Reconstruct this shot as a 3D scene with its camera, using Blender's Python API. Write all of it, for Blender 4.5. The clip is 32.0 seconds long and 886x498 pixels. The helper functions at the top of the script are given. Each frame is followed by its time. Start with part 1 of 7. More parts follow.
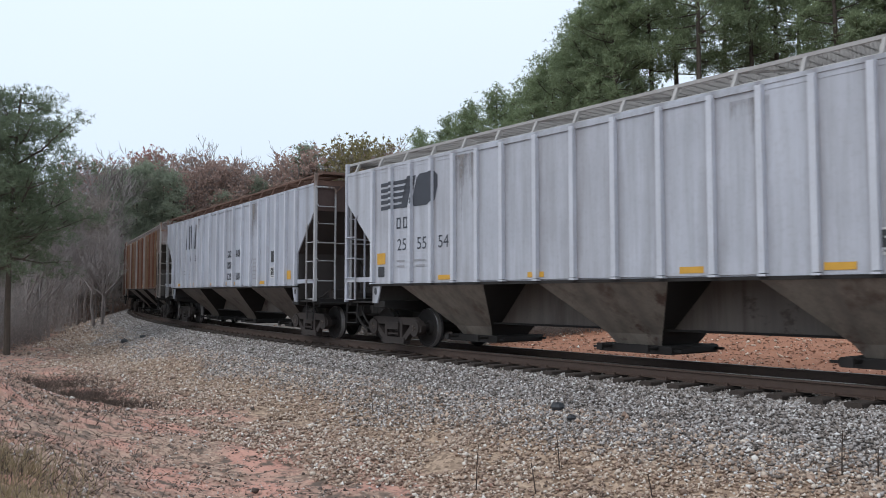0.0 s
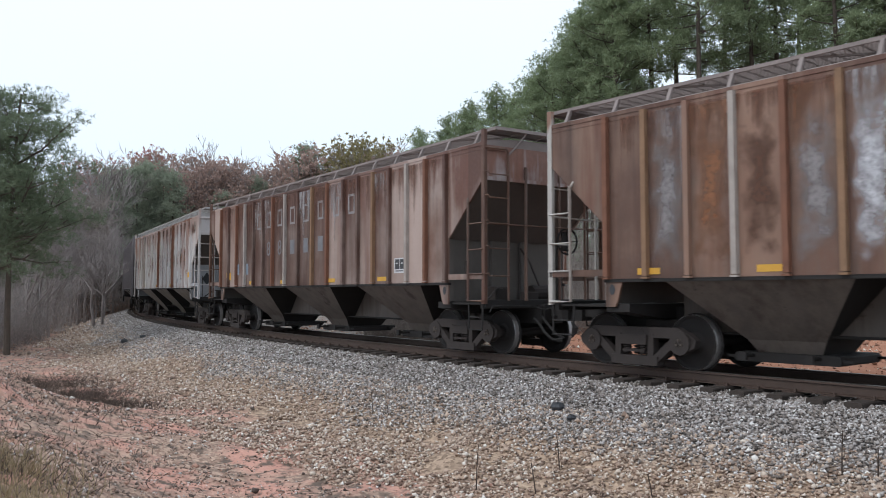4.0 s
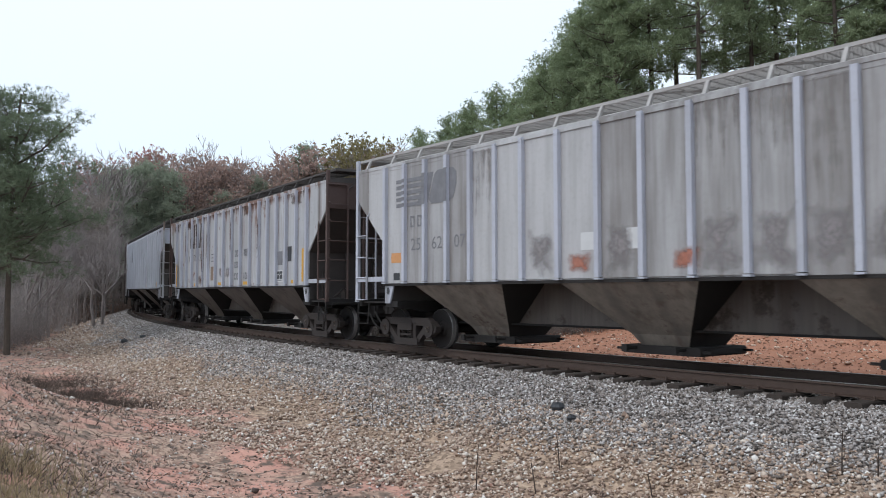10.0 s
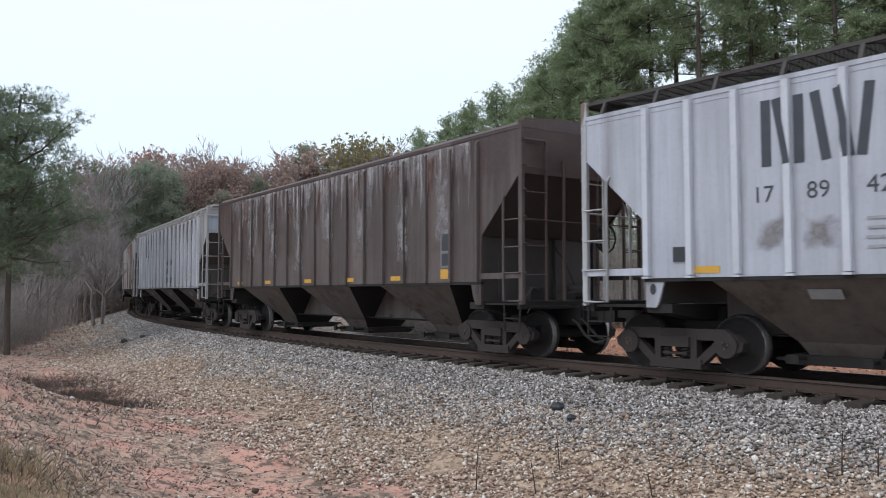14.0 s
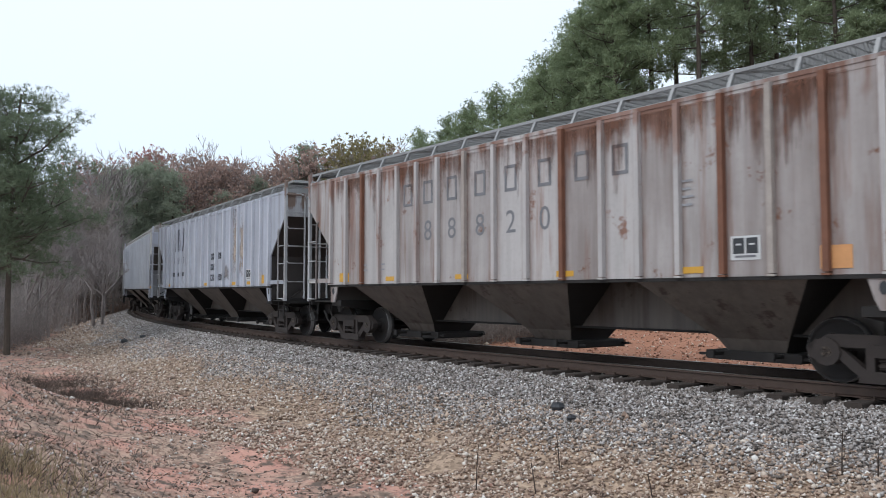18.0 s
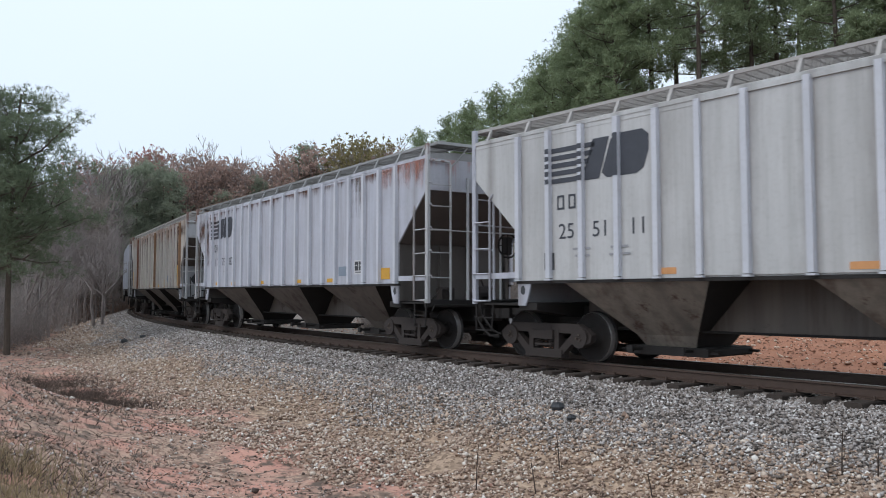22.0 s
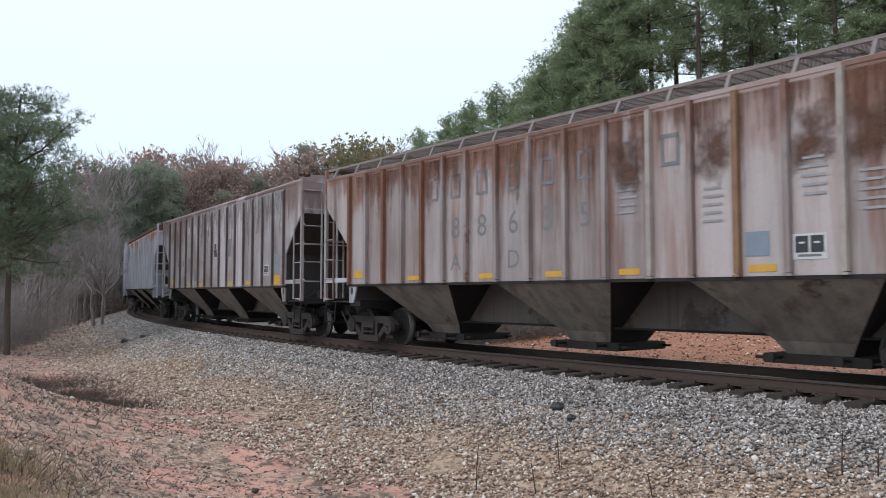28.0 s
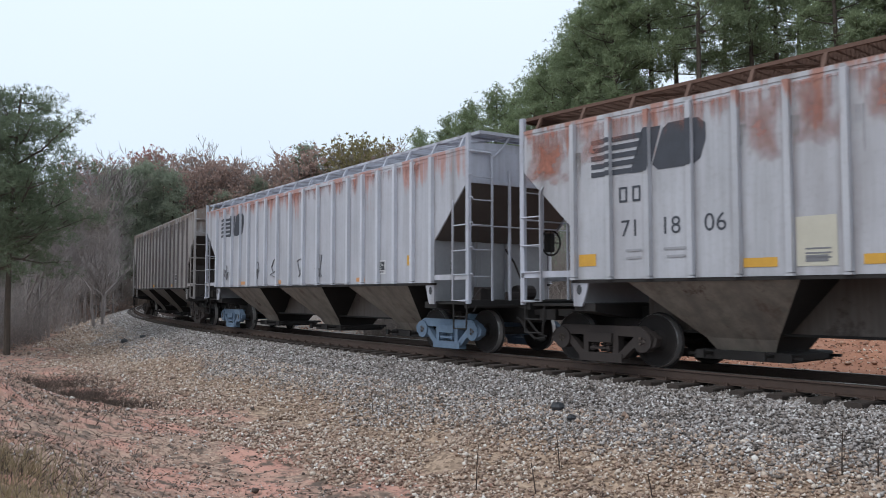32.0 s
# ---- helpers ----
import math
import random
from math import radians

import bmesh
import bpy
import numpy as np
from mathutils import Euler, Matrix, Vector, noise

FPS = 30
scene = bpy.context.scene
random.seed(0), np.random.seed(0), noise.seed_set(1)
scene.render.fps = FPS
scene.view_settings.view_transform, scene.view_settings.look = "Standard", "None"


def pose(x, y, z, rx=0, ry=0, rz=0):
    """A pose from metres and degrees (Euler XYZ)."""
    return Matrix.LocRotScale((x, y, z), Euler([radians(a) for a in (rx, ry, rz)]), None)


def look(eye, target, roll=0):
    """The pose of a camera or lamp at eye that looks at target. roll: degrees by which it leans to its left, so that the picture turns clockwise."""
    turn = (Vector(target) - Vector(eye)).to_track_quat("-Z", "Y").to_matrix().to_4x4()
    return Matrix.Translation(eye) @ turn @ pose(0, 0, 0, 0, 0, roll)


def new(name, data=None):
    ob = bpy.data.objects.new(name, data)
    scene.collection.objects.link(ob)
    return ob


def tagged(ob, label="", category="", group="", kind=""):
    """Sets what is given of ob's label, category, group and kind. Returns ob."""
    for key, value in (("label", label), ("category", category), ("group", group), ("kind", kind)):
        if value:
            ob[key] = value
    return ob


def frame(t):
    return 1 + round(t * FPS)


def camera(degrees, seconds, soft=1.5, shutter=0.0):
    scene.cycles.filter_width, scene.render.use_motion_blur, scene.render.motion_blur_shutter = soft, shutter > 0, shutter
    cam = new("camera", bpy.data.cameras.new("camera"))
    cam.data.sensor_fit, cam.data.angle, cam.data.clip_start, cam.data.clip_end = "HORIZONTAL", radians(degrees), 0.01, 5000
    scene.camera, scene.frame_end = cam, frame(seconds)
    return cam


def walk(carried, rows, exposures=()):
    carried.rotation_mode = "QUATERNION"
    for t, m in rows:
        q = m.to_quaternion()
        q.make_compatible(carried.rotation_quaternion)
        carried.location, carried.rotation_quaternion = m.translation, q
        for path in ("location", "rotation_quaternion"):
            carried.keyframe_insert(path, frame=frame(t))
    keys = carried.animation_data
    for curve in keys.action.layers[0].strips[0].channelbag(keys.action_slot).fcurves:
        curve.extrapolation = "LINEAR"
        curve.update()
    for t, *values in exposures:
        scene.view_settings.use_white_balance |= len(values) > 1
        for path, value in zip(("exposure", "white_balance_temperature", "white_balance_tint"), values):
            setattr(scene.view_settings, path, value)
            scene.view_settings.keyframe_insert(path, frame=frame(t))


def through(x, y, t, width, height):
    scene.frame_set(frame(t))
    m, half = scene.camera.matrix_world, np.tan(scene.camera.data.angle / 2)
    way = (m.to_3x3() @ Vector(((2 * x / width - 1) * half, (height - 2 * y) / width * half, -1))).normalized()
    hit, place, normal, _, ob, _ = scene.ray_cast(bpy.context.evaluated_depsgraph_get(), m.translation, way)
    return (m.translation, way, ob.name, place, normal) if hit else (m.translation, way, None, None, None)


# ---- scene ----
# Camera on a tripod beside a curved railway line; it does not move.
EYE = (0.0, 0.0, 1.44)
TILT, LEAN = radians(2.46), -1.02
cam = camera(57.36, 32.0, soft=0.9, shutter=0.1)
VIEW = look(EYE, (0.0, math.cos(TILT), EYE[2] + math.sin(TILT)), LEAN)
# the camera opens up a little while dark or rusty cars fill its view
STOPS = {0: 0.05, 1: 0.10, 2: 0.16, 3: 0.24, 6: 0.25, 7: 0.17, 8: 0.25, 9: 0.25, 10: 0.21, 11: 0.20, 12: 0.17, 13: 0.16, 14: 0.20, 17: 0.23, 18: 0.19, 19: 0.15, 20: 0.08, 21: 0.07, 22: 0.07, 23: 0.07, 24: 0.11, 25: 0.14, 28: 0.18, 29: 0.19, 30: 0.17, 31: 0.15, 32: 0.05}
walk(cam, [(0.0, VIEW), (32.0, VIEW)], [(float(t), e - 0.05) for t, e in STOPS.items()])

# Overcast daylight: a bright grey sky with a weak, very soft sun.
SUN_UP, SUN_TURN = radians(42), radians(118)
world = bpy.data.worlds.new("overcast_sky")
scene.world = world
world.use_nodes = True
wn, wl = world.node_tree.nodes, world.node_tree.links
wn.clear()
w_out, w_bg, w_mix = wn.new("ShaderNodeOutputWorld"), wn.new("ShaderNodeBackground"), wn.new("ShaderNodeMix")
w_sky, w_co, w_sep, w_ramp = wn.new("ShaderNodeTexSky"), wn.new("ShaderNodeTexCoord"), wn.new("ShaderNodeSeparateXYZ"), wn.new("ShaderNodeValToRGB")
w_sky.sky_type, w_sky.sun_disc, w_sky.sun_elevation, w_sky.sun_rotation = "NISHITA", False, SUN_UP, SUN_TURN
w_noise, w_add = wn.new("ShaderNodeTexNoise"), wn.new("ShaderNodeMath")
w_noise.inputs["Scale"].default_value, w_noise.inputs["Detail"].default_value = 2.2, 4.0
w_add.operation = "MULTIPLY_ADD"
w_add.inputs[1].default_value = 0.16
w_mix.data_type = "RGBA"
w_mix.inputs[0].default_value = 0.94
w_ramp.color_ramp.elements[0].position, w_ramp.color_ramp.elements[0].color = 0.07, (6.35, 7.4, 8.6, 1)
w_ramp.color_ramp.elements[1].position, w_ramp.color_ramp.elements[1].color = 0.62, (8.1, 9.2, 10.5, 1)
w_bg.inputs["Strength"].default_value = 0.118
wl.new(w_co.outputs["Generated"], w_sep.inputs[0])
wl.new(w_co.outputs["Generated"], w_noise.inputs["Vector"])
wl.new(w_noise.outputs["Fac"], w_add.inputs[0])
wl.new(w_sep.outputs["Z"], w_add.inputs[2])
wl.new(w_add.outputs[0], w_ramp.inputs[0])
wl.new(w_sky.outputs[0], w_mix.inputs[6])
wl.new(w_ramp.outputs[0], w_mix.inputs[7])
wl.new(w_mix.outputs[2], w_bg.inputs["Color"])
wl.new(w_bg.outputs[0], w_out.inputs[0])
sun = new("sun", bpy.data.lights.new("sun", "SUN"))
sun.data.energy, sun.data.angle, sun.data.color = 0.95, radians(22), (1.0, 0.98, 0.96)
sun.matrix_world = look((-20 * math.sin(SUN_TURN), 20 * math.cos(SUN_TURN), 24), (0, 0, 0))

# ------------------------------------------------------------------ the line of the track
PSI, CURVE, FOOT_Y, SPEED, CANT = -0.9458, 0.005557, 19.38, 10.655, 0.0218
R_TRACK = 1 / CURVE
CEN = (-math.sin(PSI) * R_TRACK, FOOT_Y + math.cos(PSI) * R_TRACK)
S_IN, S_OUT = -122.0, 70.0


def path(s):
    """Place and heading on the track's centre line, s metres along it: an arc with a straight at each end."""
    c = min(max(s, S_IN), S_OUT)
    th = PSI + CURVE * c
    x, y = CEN[0] + math.sin(th) * R_TRACK, CEN[1] - math.cos(th) * R_TRACK
    return x + (s - c) * math.cos(th), y + (s - c) * math.sin(th), th


def beside(s, d, z=0.0):
    """A point d metres to the outer side of the line."""
    x, y, th = path(s)
    return x + d * math.sin(th), y - d * math.cos(th), z


def offset_of(x, y):
    """How far a place lies on the outer side of the line (arrays)."""
    return np.hypot(x - CEN[0], y - CEN[1]) - R_TRACK


def vnoise(x, y, seed=0):
    """Smooth value noise on arrays, 0 to 1."""
    xi, yi = np.floor(x), np.floor(y)
    fx, fy = x - xi, y - yi
    fx, fy = fx * fx * (3 - 2 * fx), fy * fy * (3 - 2 * fy)

    def h(a, b):
        v = np.sin(a * 127.1 + b * 311.7 + seed * 74.7) * 43758.5453
        return v - np.floor(v)
    return (h(xi, yi) * (1 - fx) + h(xi + 1, yi) * fx) * (1 - fy) + (h(xi, yi + 1) * (1 - fx) + h(xi + 1, yi + 1) * fx) * fy


def ground_z(x, y):
    x, y = np.asarray(x, float), np.asarray(y, float)
    d = offset_of(x, y)
    z = np.interp(d, [-60, -22, -14, -9, -6, -4.6, -3.0, -1.75, 1.0, 1.7, 2.3, 4.2, 6.2, 8.6, 11, 14, 25, 60], [1.6, 0.9, 0.5, -0.05, -0.45, -0.62, -0.7, -0.235, -0.245, -0.285, -0.42, -1.0, -1.2, -1.12, -0.62, -0.2, -0.6, -2.0])
    near = np.clip(1 - np.hypot(x, y - 4) / 60, 0, 1)
    off = np.clip((np.abs(d) - 1.9) / 2.5, 0, 1)
    z += off * near * (0.16 * (vnoise(x * 0.7, y * 0.7, 1) - 0.5) + 0.12 * (vnoise(x * 1.9, y * 1.9, 2) - 0.5) + 0.06 * (vnoise(x * 5, y * 5, 3) - 0.5))
    z += 0.025 * near * (vnoise(x * 9, y * 9, 4) - 0.5)
    # a low bank on the left of the clay hollow
    z += 0.5 * np.exp(-(((x + 5.2) / 1.6) ** 2 + ((y - 8.0) / 3.2) ** 2))
    z += 1.15 * np.exp(-(((x + 8.4) / 2.6) ** 2 + ((y - 13.0) / 3.2) ** 2))
    return z


# ------------------------------------------------------------------ materials
def node_mat(name):
    m = bpy.data.materials.new(name)
    m.use_nodes = True
    return m, m.node_tree.nodes, m.node_tree.links, m.node_tree.nodes["Principled BSDF"]


def rgb(c):
    return (c[0], c[1], c[2], 1.0)


def ramp(n, l, src, stops):
    r = n.new("ShaderNodeValToRGB")
    e = r.color_ramp.elements
    while len(e) < len(stops):
        e.new(0.5)
    for el, (p, c) in zip(e, stops):
        el.position, el.color = p, rgb(c) if hasattr(c, "__len__") else (c, c, c, 1)
    l.new(src, r.inputs[0])
    return r.outputs[0]


def tex(n, l, vec, scale, detail=4.0, stretch=None, rough=0.55):
    if stretch:
        mp = n.new("ShaderNodeMapping")
        mp.inputs["Scale"].default_value = stretch
        l.new(vec, mp.inputs[0])
        vec = mp.outputs[0]
    t = n.new("ShaderNodeTexNoise")
    t.inputs["Scale"].default_value, t.inputs["Detail"].default_value, t.inputs["Roughness"].default_value = scale, detail, rough
    l.new(vec, t.inputs["Vector"])
    return t.outputs["Fac"]


def blend(n, l, fac, a, b, mode="MIX"):
    m = n.new("ShaderNodeMix")
    m.data_type, m.blend_type = "RGBA", mode
    for sock, v in ((m.inputs[0], fac), (m.inputs[6], a), (m.inputs[7], b)):
        if isinstance(v, bpy.types.NodeSocket):
            l.new(v, sock)
        else:
            sock.default_value = v if isinstance(v, (int, float)) else rgb(v)
    return m.outputs[2]


def calc(n, l, op, a, b=0.0, c=0.0, clamp=False):
    m = n.new("ShaderNodeMath")
    m.operation, m.use_clamp = op, clamp
    for sock, v in zip(m.inputs, (a, b, c)):
        if isinstance(v, bpy.types.NodeSocket):
            l.new(v, sock)
        else:
            sock.default_value = v
    return m.outputs[0]


def bump(n, l, bs, height, strength, dist=0.01):
    b = n.new("ShaderNodeBump")
    b.inputs["Strength"].default_value, b.inputs["Distance"].default_value = strength, dist
    l.new(height, b.inputs["Height"])
    l.new(b.outputs[0], bs.inputs["Normal"])


def spread_coords(n, l):
    """Object coordinates, shifted for each object."""
    co, info = n.new("ShaderNodeTexCoord"), n.new("ShaderNodeObjectInfo")
    v = n.new("ShaderNodeVectorMath")
    v.operation = "MULTIPLY_ADD"
    v.inputs[1].default_value = (37.0, 21.0, 0.0)
    l.new(info.outputs["Random"], v.inputs[0])
    l.new(co.outputs["Object"], v.inputs[2])
    return v.outputs[0], co.outputs["Object"], info.outputs["Random"]


def plain(name, col, rough=0.6, metal=0.0, vary=0.25, scale=6.0, grain=0.15):
    m, n, l, bs = node_mat(name)
    v, _, rnd = spread_coords(n, l)
    f = tex(n, l, v, scale, 5.0)
    f2 = tex(n, l, v, scale * 9, 3.0)
    c = blend(n, l, f, [x * (1 - vary) for x in col], [min(1, x * (1 + vary)) for x in col])
    c = blend(n, l, calc(n, l, "MULTIPLY", f2, 0.35), c, [x * (1 - 1.6 * vary) for x in col])
    l.new(c, bs.inputs["Base Color"])
    bs.inputs["Roughness"].default_value, bs.inputs["Metallic"].default_value = rough, metal
    if grain:
        bump(n, l, bs, f2, grain)
    return m


def paint(name, base, rust=(0.20, 0.085, 0.045), top=0.0, streak=0.0, grime=0.3, patch=0.0, seed=0.0, alt=None, fade=0.18, panels=0.0, pitch=0.0, edge=0.5, edge_col=None):
    """Weathered paint of a hopper car: dirt runs, rust that spreads down from the roof line, rusty runs, patches."""
    m, n, l, bs = node_mat(name)
    v, ob, rnd = spread_coords(n, l)
    sh = n.new("ShaderNodeVectorMath")
    sh.operation = "ADD"
    sh.inputs[1].default_value = (seed * 3.1, seed, seed * 0.3)
    l.new(v, sh.inputs[0])
    v = sh.outputs[0]
    sep = n.new("ShaderNodeSeparateXYZ")
    l.new(ob, sep.inputs[0])
    z = sep.outputs["Z"]
    big = tex(n, l, v, 0.8, 4.0)
    runs = tex(n, l, v, 1.0, 5.0, (5.0, 5.0, 0.35))
    fine = tex(n, l, v, 1.0, 4.0, (22.0, 22.0, 0.9))
    grit = tex(n, l, v, 14.0, 5.0)
    body = blend(n, l, ramp(n, l, big, [(0.35, 0.0), (0.7, 1.0)]), base, alt or [x * 0.86 for x in base])
    body = blend(n, l, calc(n, l, "MULTIPLY", ramp(n, l, fine, [(0.42, 0.0), (0.75, 1.0)]), fade), body, [x * 0.62 for x in base])
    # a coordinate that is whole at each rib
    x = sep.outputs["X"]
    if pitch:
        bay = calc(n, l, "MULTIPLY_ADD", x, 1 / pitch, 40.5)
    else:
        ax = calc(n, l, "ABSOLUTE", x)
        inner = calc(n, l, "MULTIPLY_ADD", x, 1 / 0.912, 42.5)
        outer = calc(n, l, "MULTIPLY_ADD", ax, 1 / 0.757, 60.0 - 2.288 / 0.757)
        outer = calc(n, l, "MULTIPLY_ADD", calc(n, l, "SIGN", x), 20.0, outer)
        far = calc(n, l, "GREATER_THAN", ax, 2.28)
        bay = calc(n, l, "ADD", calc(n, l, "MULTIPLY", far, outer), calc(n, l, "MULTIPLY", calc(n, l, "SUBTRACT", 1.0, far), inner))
    # darker streaks beside the ribs: run-down dirt and rust, plus rib shade painted in
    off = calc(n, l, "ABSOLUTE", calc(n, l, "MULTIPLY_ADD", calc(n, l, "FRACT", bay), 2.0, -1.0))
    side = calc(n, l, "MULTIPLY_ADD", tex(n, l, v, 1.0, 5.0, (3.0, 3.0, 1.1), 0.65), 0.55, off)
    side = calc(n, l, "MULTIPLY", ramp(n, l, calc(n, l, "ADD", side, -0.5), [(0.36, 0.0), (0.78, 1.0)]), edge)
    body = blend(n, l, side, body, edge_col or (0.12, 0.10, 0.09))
    dirt = calc(n, l, "MULTIPLY", ramp(n, l, runs, [(0.42, 0.0), (0.72, 1.0)]), grime)
    body = blend(n, l, dirt, body, (0.10, 0.088, 0.075) if max(base) > 0.2 else [x * 0.45 for x in base])
    if top:
        zz = calc(n, l, "MULTIPLY_ADD", z, 1 / 2.8, -1.42 / 2.8)
        a = calc(n, l, "ADD", calc(n, l, "MULTIPLY_ADD", runs, 0.9, -0.45), zz)
        a = calc(n, l, "MULTIPLY_ADD", big, 0.9, calc(n, l, "ADD", a, -0.45))
        a = ramp(n, l, a, [(max(0.02, 1.02 - top), 0.0), (min(1.0, 1.22 - top), 1.0)])
        body = blend(n, l, calc(n, l, "MULTIPLY", a, 0.9), body, blend(n, l, grit, [x * 0.7 for x in rust], [min(1, x * 1.5) for x in rust]))
    if streak:
        st = tex(n, l, v, 1.0, 5.0, (2.6, 2.6, 0.22), 0.62)
        st = ramp(n, l, st, [(0.62 - 0.3 * streak, 0.0), (0.78 - 0.3 * streak, 1.0)])
        body = blend(n, l, calc(n, l, "MULTIPLY", st, 0.85), body, blend(n, l, fine, [x * 0.55 for x in rust], [min(1, x * 1.7) for x in rust]))
    if patch:
        pt = ramp(n, l, tex(n, l, v, 1.3, 7.0, None, 0.7), [(0.64 - 0.3 * patch, 0.0), (0.70 - 0.3 * patch, 1.0)])
        body = blend(n, l, pt, body, blend(n, l, grit, [x * 0.6 for x in rust], [x * 1.4 for x in rust]))
    if panels:
        wn_ = n.new("ShaderNodeTexWhiteNoise")
        wn_.noise_dimensions = "1D"
        l.new(calc(n, l, "ADD", calc(n, l, "FLOOR", bay), 131.0 * int(seed) + 0.37), wn_.inputs["W"])
        uneven = ramp(n, l, calc(n, l, "ADD", calc(n, l, "MULTIPLY", big, 0.6), calc(n, l, "MULTIPLY", runs, 0.6)), [(0.35, 0.35), (0.75, 1.0)])
        body = blend(n, l, calc(n, l, "MULTIPLY", calc(n, l, "MULTIPLY", ramp(n, l, wn_.outputs["Value"], [(0.40, 0.0), (0.85, 1.0)]), uneven), panels), body, [q * 0.5 for q in rust])
        body = blend(n, l, calc(n, l, "MULTIPLY", ramp(n, l, wn_.outputs["Value"], [(0.05, 1.0), (0.3, 0.0)]), panels), body, [min(1, q * 1.35) for q in base])
    body = blend(n, l, calc(n, l, "MULTIPLY", ramp(n, l, grit, [(0.5, 0.0), (0.8, 1.0)]), 0.14), body, (0.16, 0.13, 0.11))
    l.new(body, bs.inputs["Base Color"])
    bs.inputs["Roughness"].default_value = 0.55
    bump(n, l, bs, grit, 0.12, 0.004)
    return m


def ground_mat():
    """Grey ballast by the rails, brown gravel below it, red clay, leaf litter further off."""
    m, n, l, bs = node_mat("trackside_ground")
    geo, dist = n.new("ShaderNodeNewGeometry"), n.new("ShaderNodeVectorMath")
    flat = n.new("ShaderNodeVectorMath")
    flat.operation = "MULTIPLY"
    flat.inputs[1].default_value = (1, 1, 0)
    l.new(geo.outputs["Position"], flat.inputs[0])
    dist.operation = "DISTANCE"
    dist.inputs[1].default_value = (CEN[0], CEN[1], 0)
    l.new(flat.outputs[0], dist.inputs[0])
    pos = geo.outputs["Position"]
    d = calc(n, l, "SUBTRACT", dist.outputs["Value"], R_TRACK)
    wob = calc(n, l, "MULTIPLY_ADD", tex(n, l, pos, 0.45, 5.0), 2.2, -1.1)
    dw = calc(n, l, "ADD", d, wob)
    cell = n.new("ShaderNodeTexVoronoi")
    cell.inputs["Scale"].default_value = 19.0
    l.new(pos, cell.inputs["Vector"])
    sp = n.new("ShaderNodeSeparateColor")
    l.new(cell.outputs["Color"], sp.inputs[0])
    fine = tex(n, l, pos, 30.0, 4.0)
    mid = tex(n, l, pos, 2.2, 6.0)
    grey = blend(n, l, sp.outputs[0], (0.098, 0.084, 0.078), (0.36, 0.325, 0.31))
    brown = blend(n, l, sp.outputs[0], (0.16, 0.105, 0.07), (0.46, 0.33, 0.235))
    clay = blend(n, l, mid, (0.36, 0.165, 0.125), (0.64, 0.355, 0.27))
    clay = blend(n, l, ramp(n, l, tex(n, l, pos, 0.9, 6.0), [(0.40, 0.0), (0.54, 0.85)]), clay, blend(n, l, sp.outputs[0], (0.17, 0.11, 0.078), (0.46, 0.34, 0.255)))
    clay = blend(n, l, ramp(n, l, tex(n, l, pos, 5.0, 6.0), [(0.5, 0.0), (0.62, 1.0)]), clay, (0.12, 0.085, 0.065))
    orange = blend(n, l, mid, (0.22, 0.09, 0.052), (0.44, 0.205, 0.12))
    sepx = n.new("ShaderNodeSeparateXYZ")
    l.new(pos, sepx.inputs[0])
    dull = blend(n, l, mid, (0.13, 0.105, 0.088), (0.25, 0.21, 0.18))
    east = calc(n, l, "MULTIPLY_ADD", mid, 6.0, calc(n, l, "ADD", sepx.outputs["X"], -3.0))
    orange = blend(n, l, ramp(n, l, calc(n, l, "MULTIPLY_ADD", east, 0.1, 0.2), [(0.1, 0.0), (0.3, 1.0)]), dull, orange)
    litter = blend(n, l, fine, (0.055, 0.042, 0.032), (0.20, 0.14, 0.10))
    c = blend(n, l, ramp(n, l, calc(n, l, "MULTIPLY", dw, 0.1), [(0.27, 0.0), (0.37, 1.0)]), grey, brown)
    c = blend(n, l, ramp(n, l, calc(n, l, "MULTIPLY", dw, 0.1), [(0.48, 0.0), (0.56, 1.0)]), c, clay)
    inner = calc(n, l, "MULTIPLY", d, -0.1)
    c = blend(n, l, ramp(n, l, inner, [(0.27, 0.0), (0.33, 1.0)]), c, orange)
    c = blend(n, l, ramp(n, l, calc(n, l, "MULTIPLY_ADD", wob, 0.04, inner), [(1.15, 0.0), (1.4, 1.0)]), c, dull)
    far = calc(n, l, "MULTIPLY", calc(n, l, "ABSOLUTE", calc(n, l, "ADD", dw, 1.0)), 0.02)
    c = blend(n, l, ramp(n, l, far, [(0.25, 0.0), (0.36, 1.0)]), c, litter)
    l.new(c, bs.inputs["Base Color"])
    bs.inputs["Roughness"].default_value = 0.95
    bump(n, l, bs, calc(n, l, "ADD", calc(n, l, "MULTIPLY", cell.outputs["Distance"], 0.7), fine), 0.6, 0.02)
    return m


def island_mat(name, stops, rough=0.9):
    """Loose pieces: each one takes its own colour."""
    m, n, l, bs = node_mat(name)
    geo = n.new("ShaderNodeNewGeometry")
    c = ramp(n, l, geo.outputs["Random Per Island"], stops)
    f = tex(n, l, geo.outputs["Position"], 60.0, 3.0)
    l.new(blend(n, l, calc(n, l, "MULTIPLY", f, 0.4), c, (0.12, 0.10, 0.085)), bs.inputs["Base Color"])
    bs.inputs["Roughness"].default_value = rough
    return m


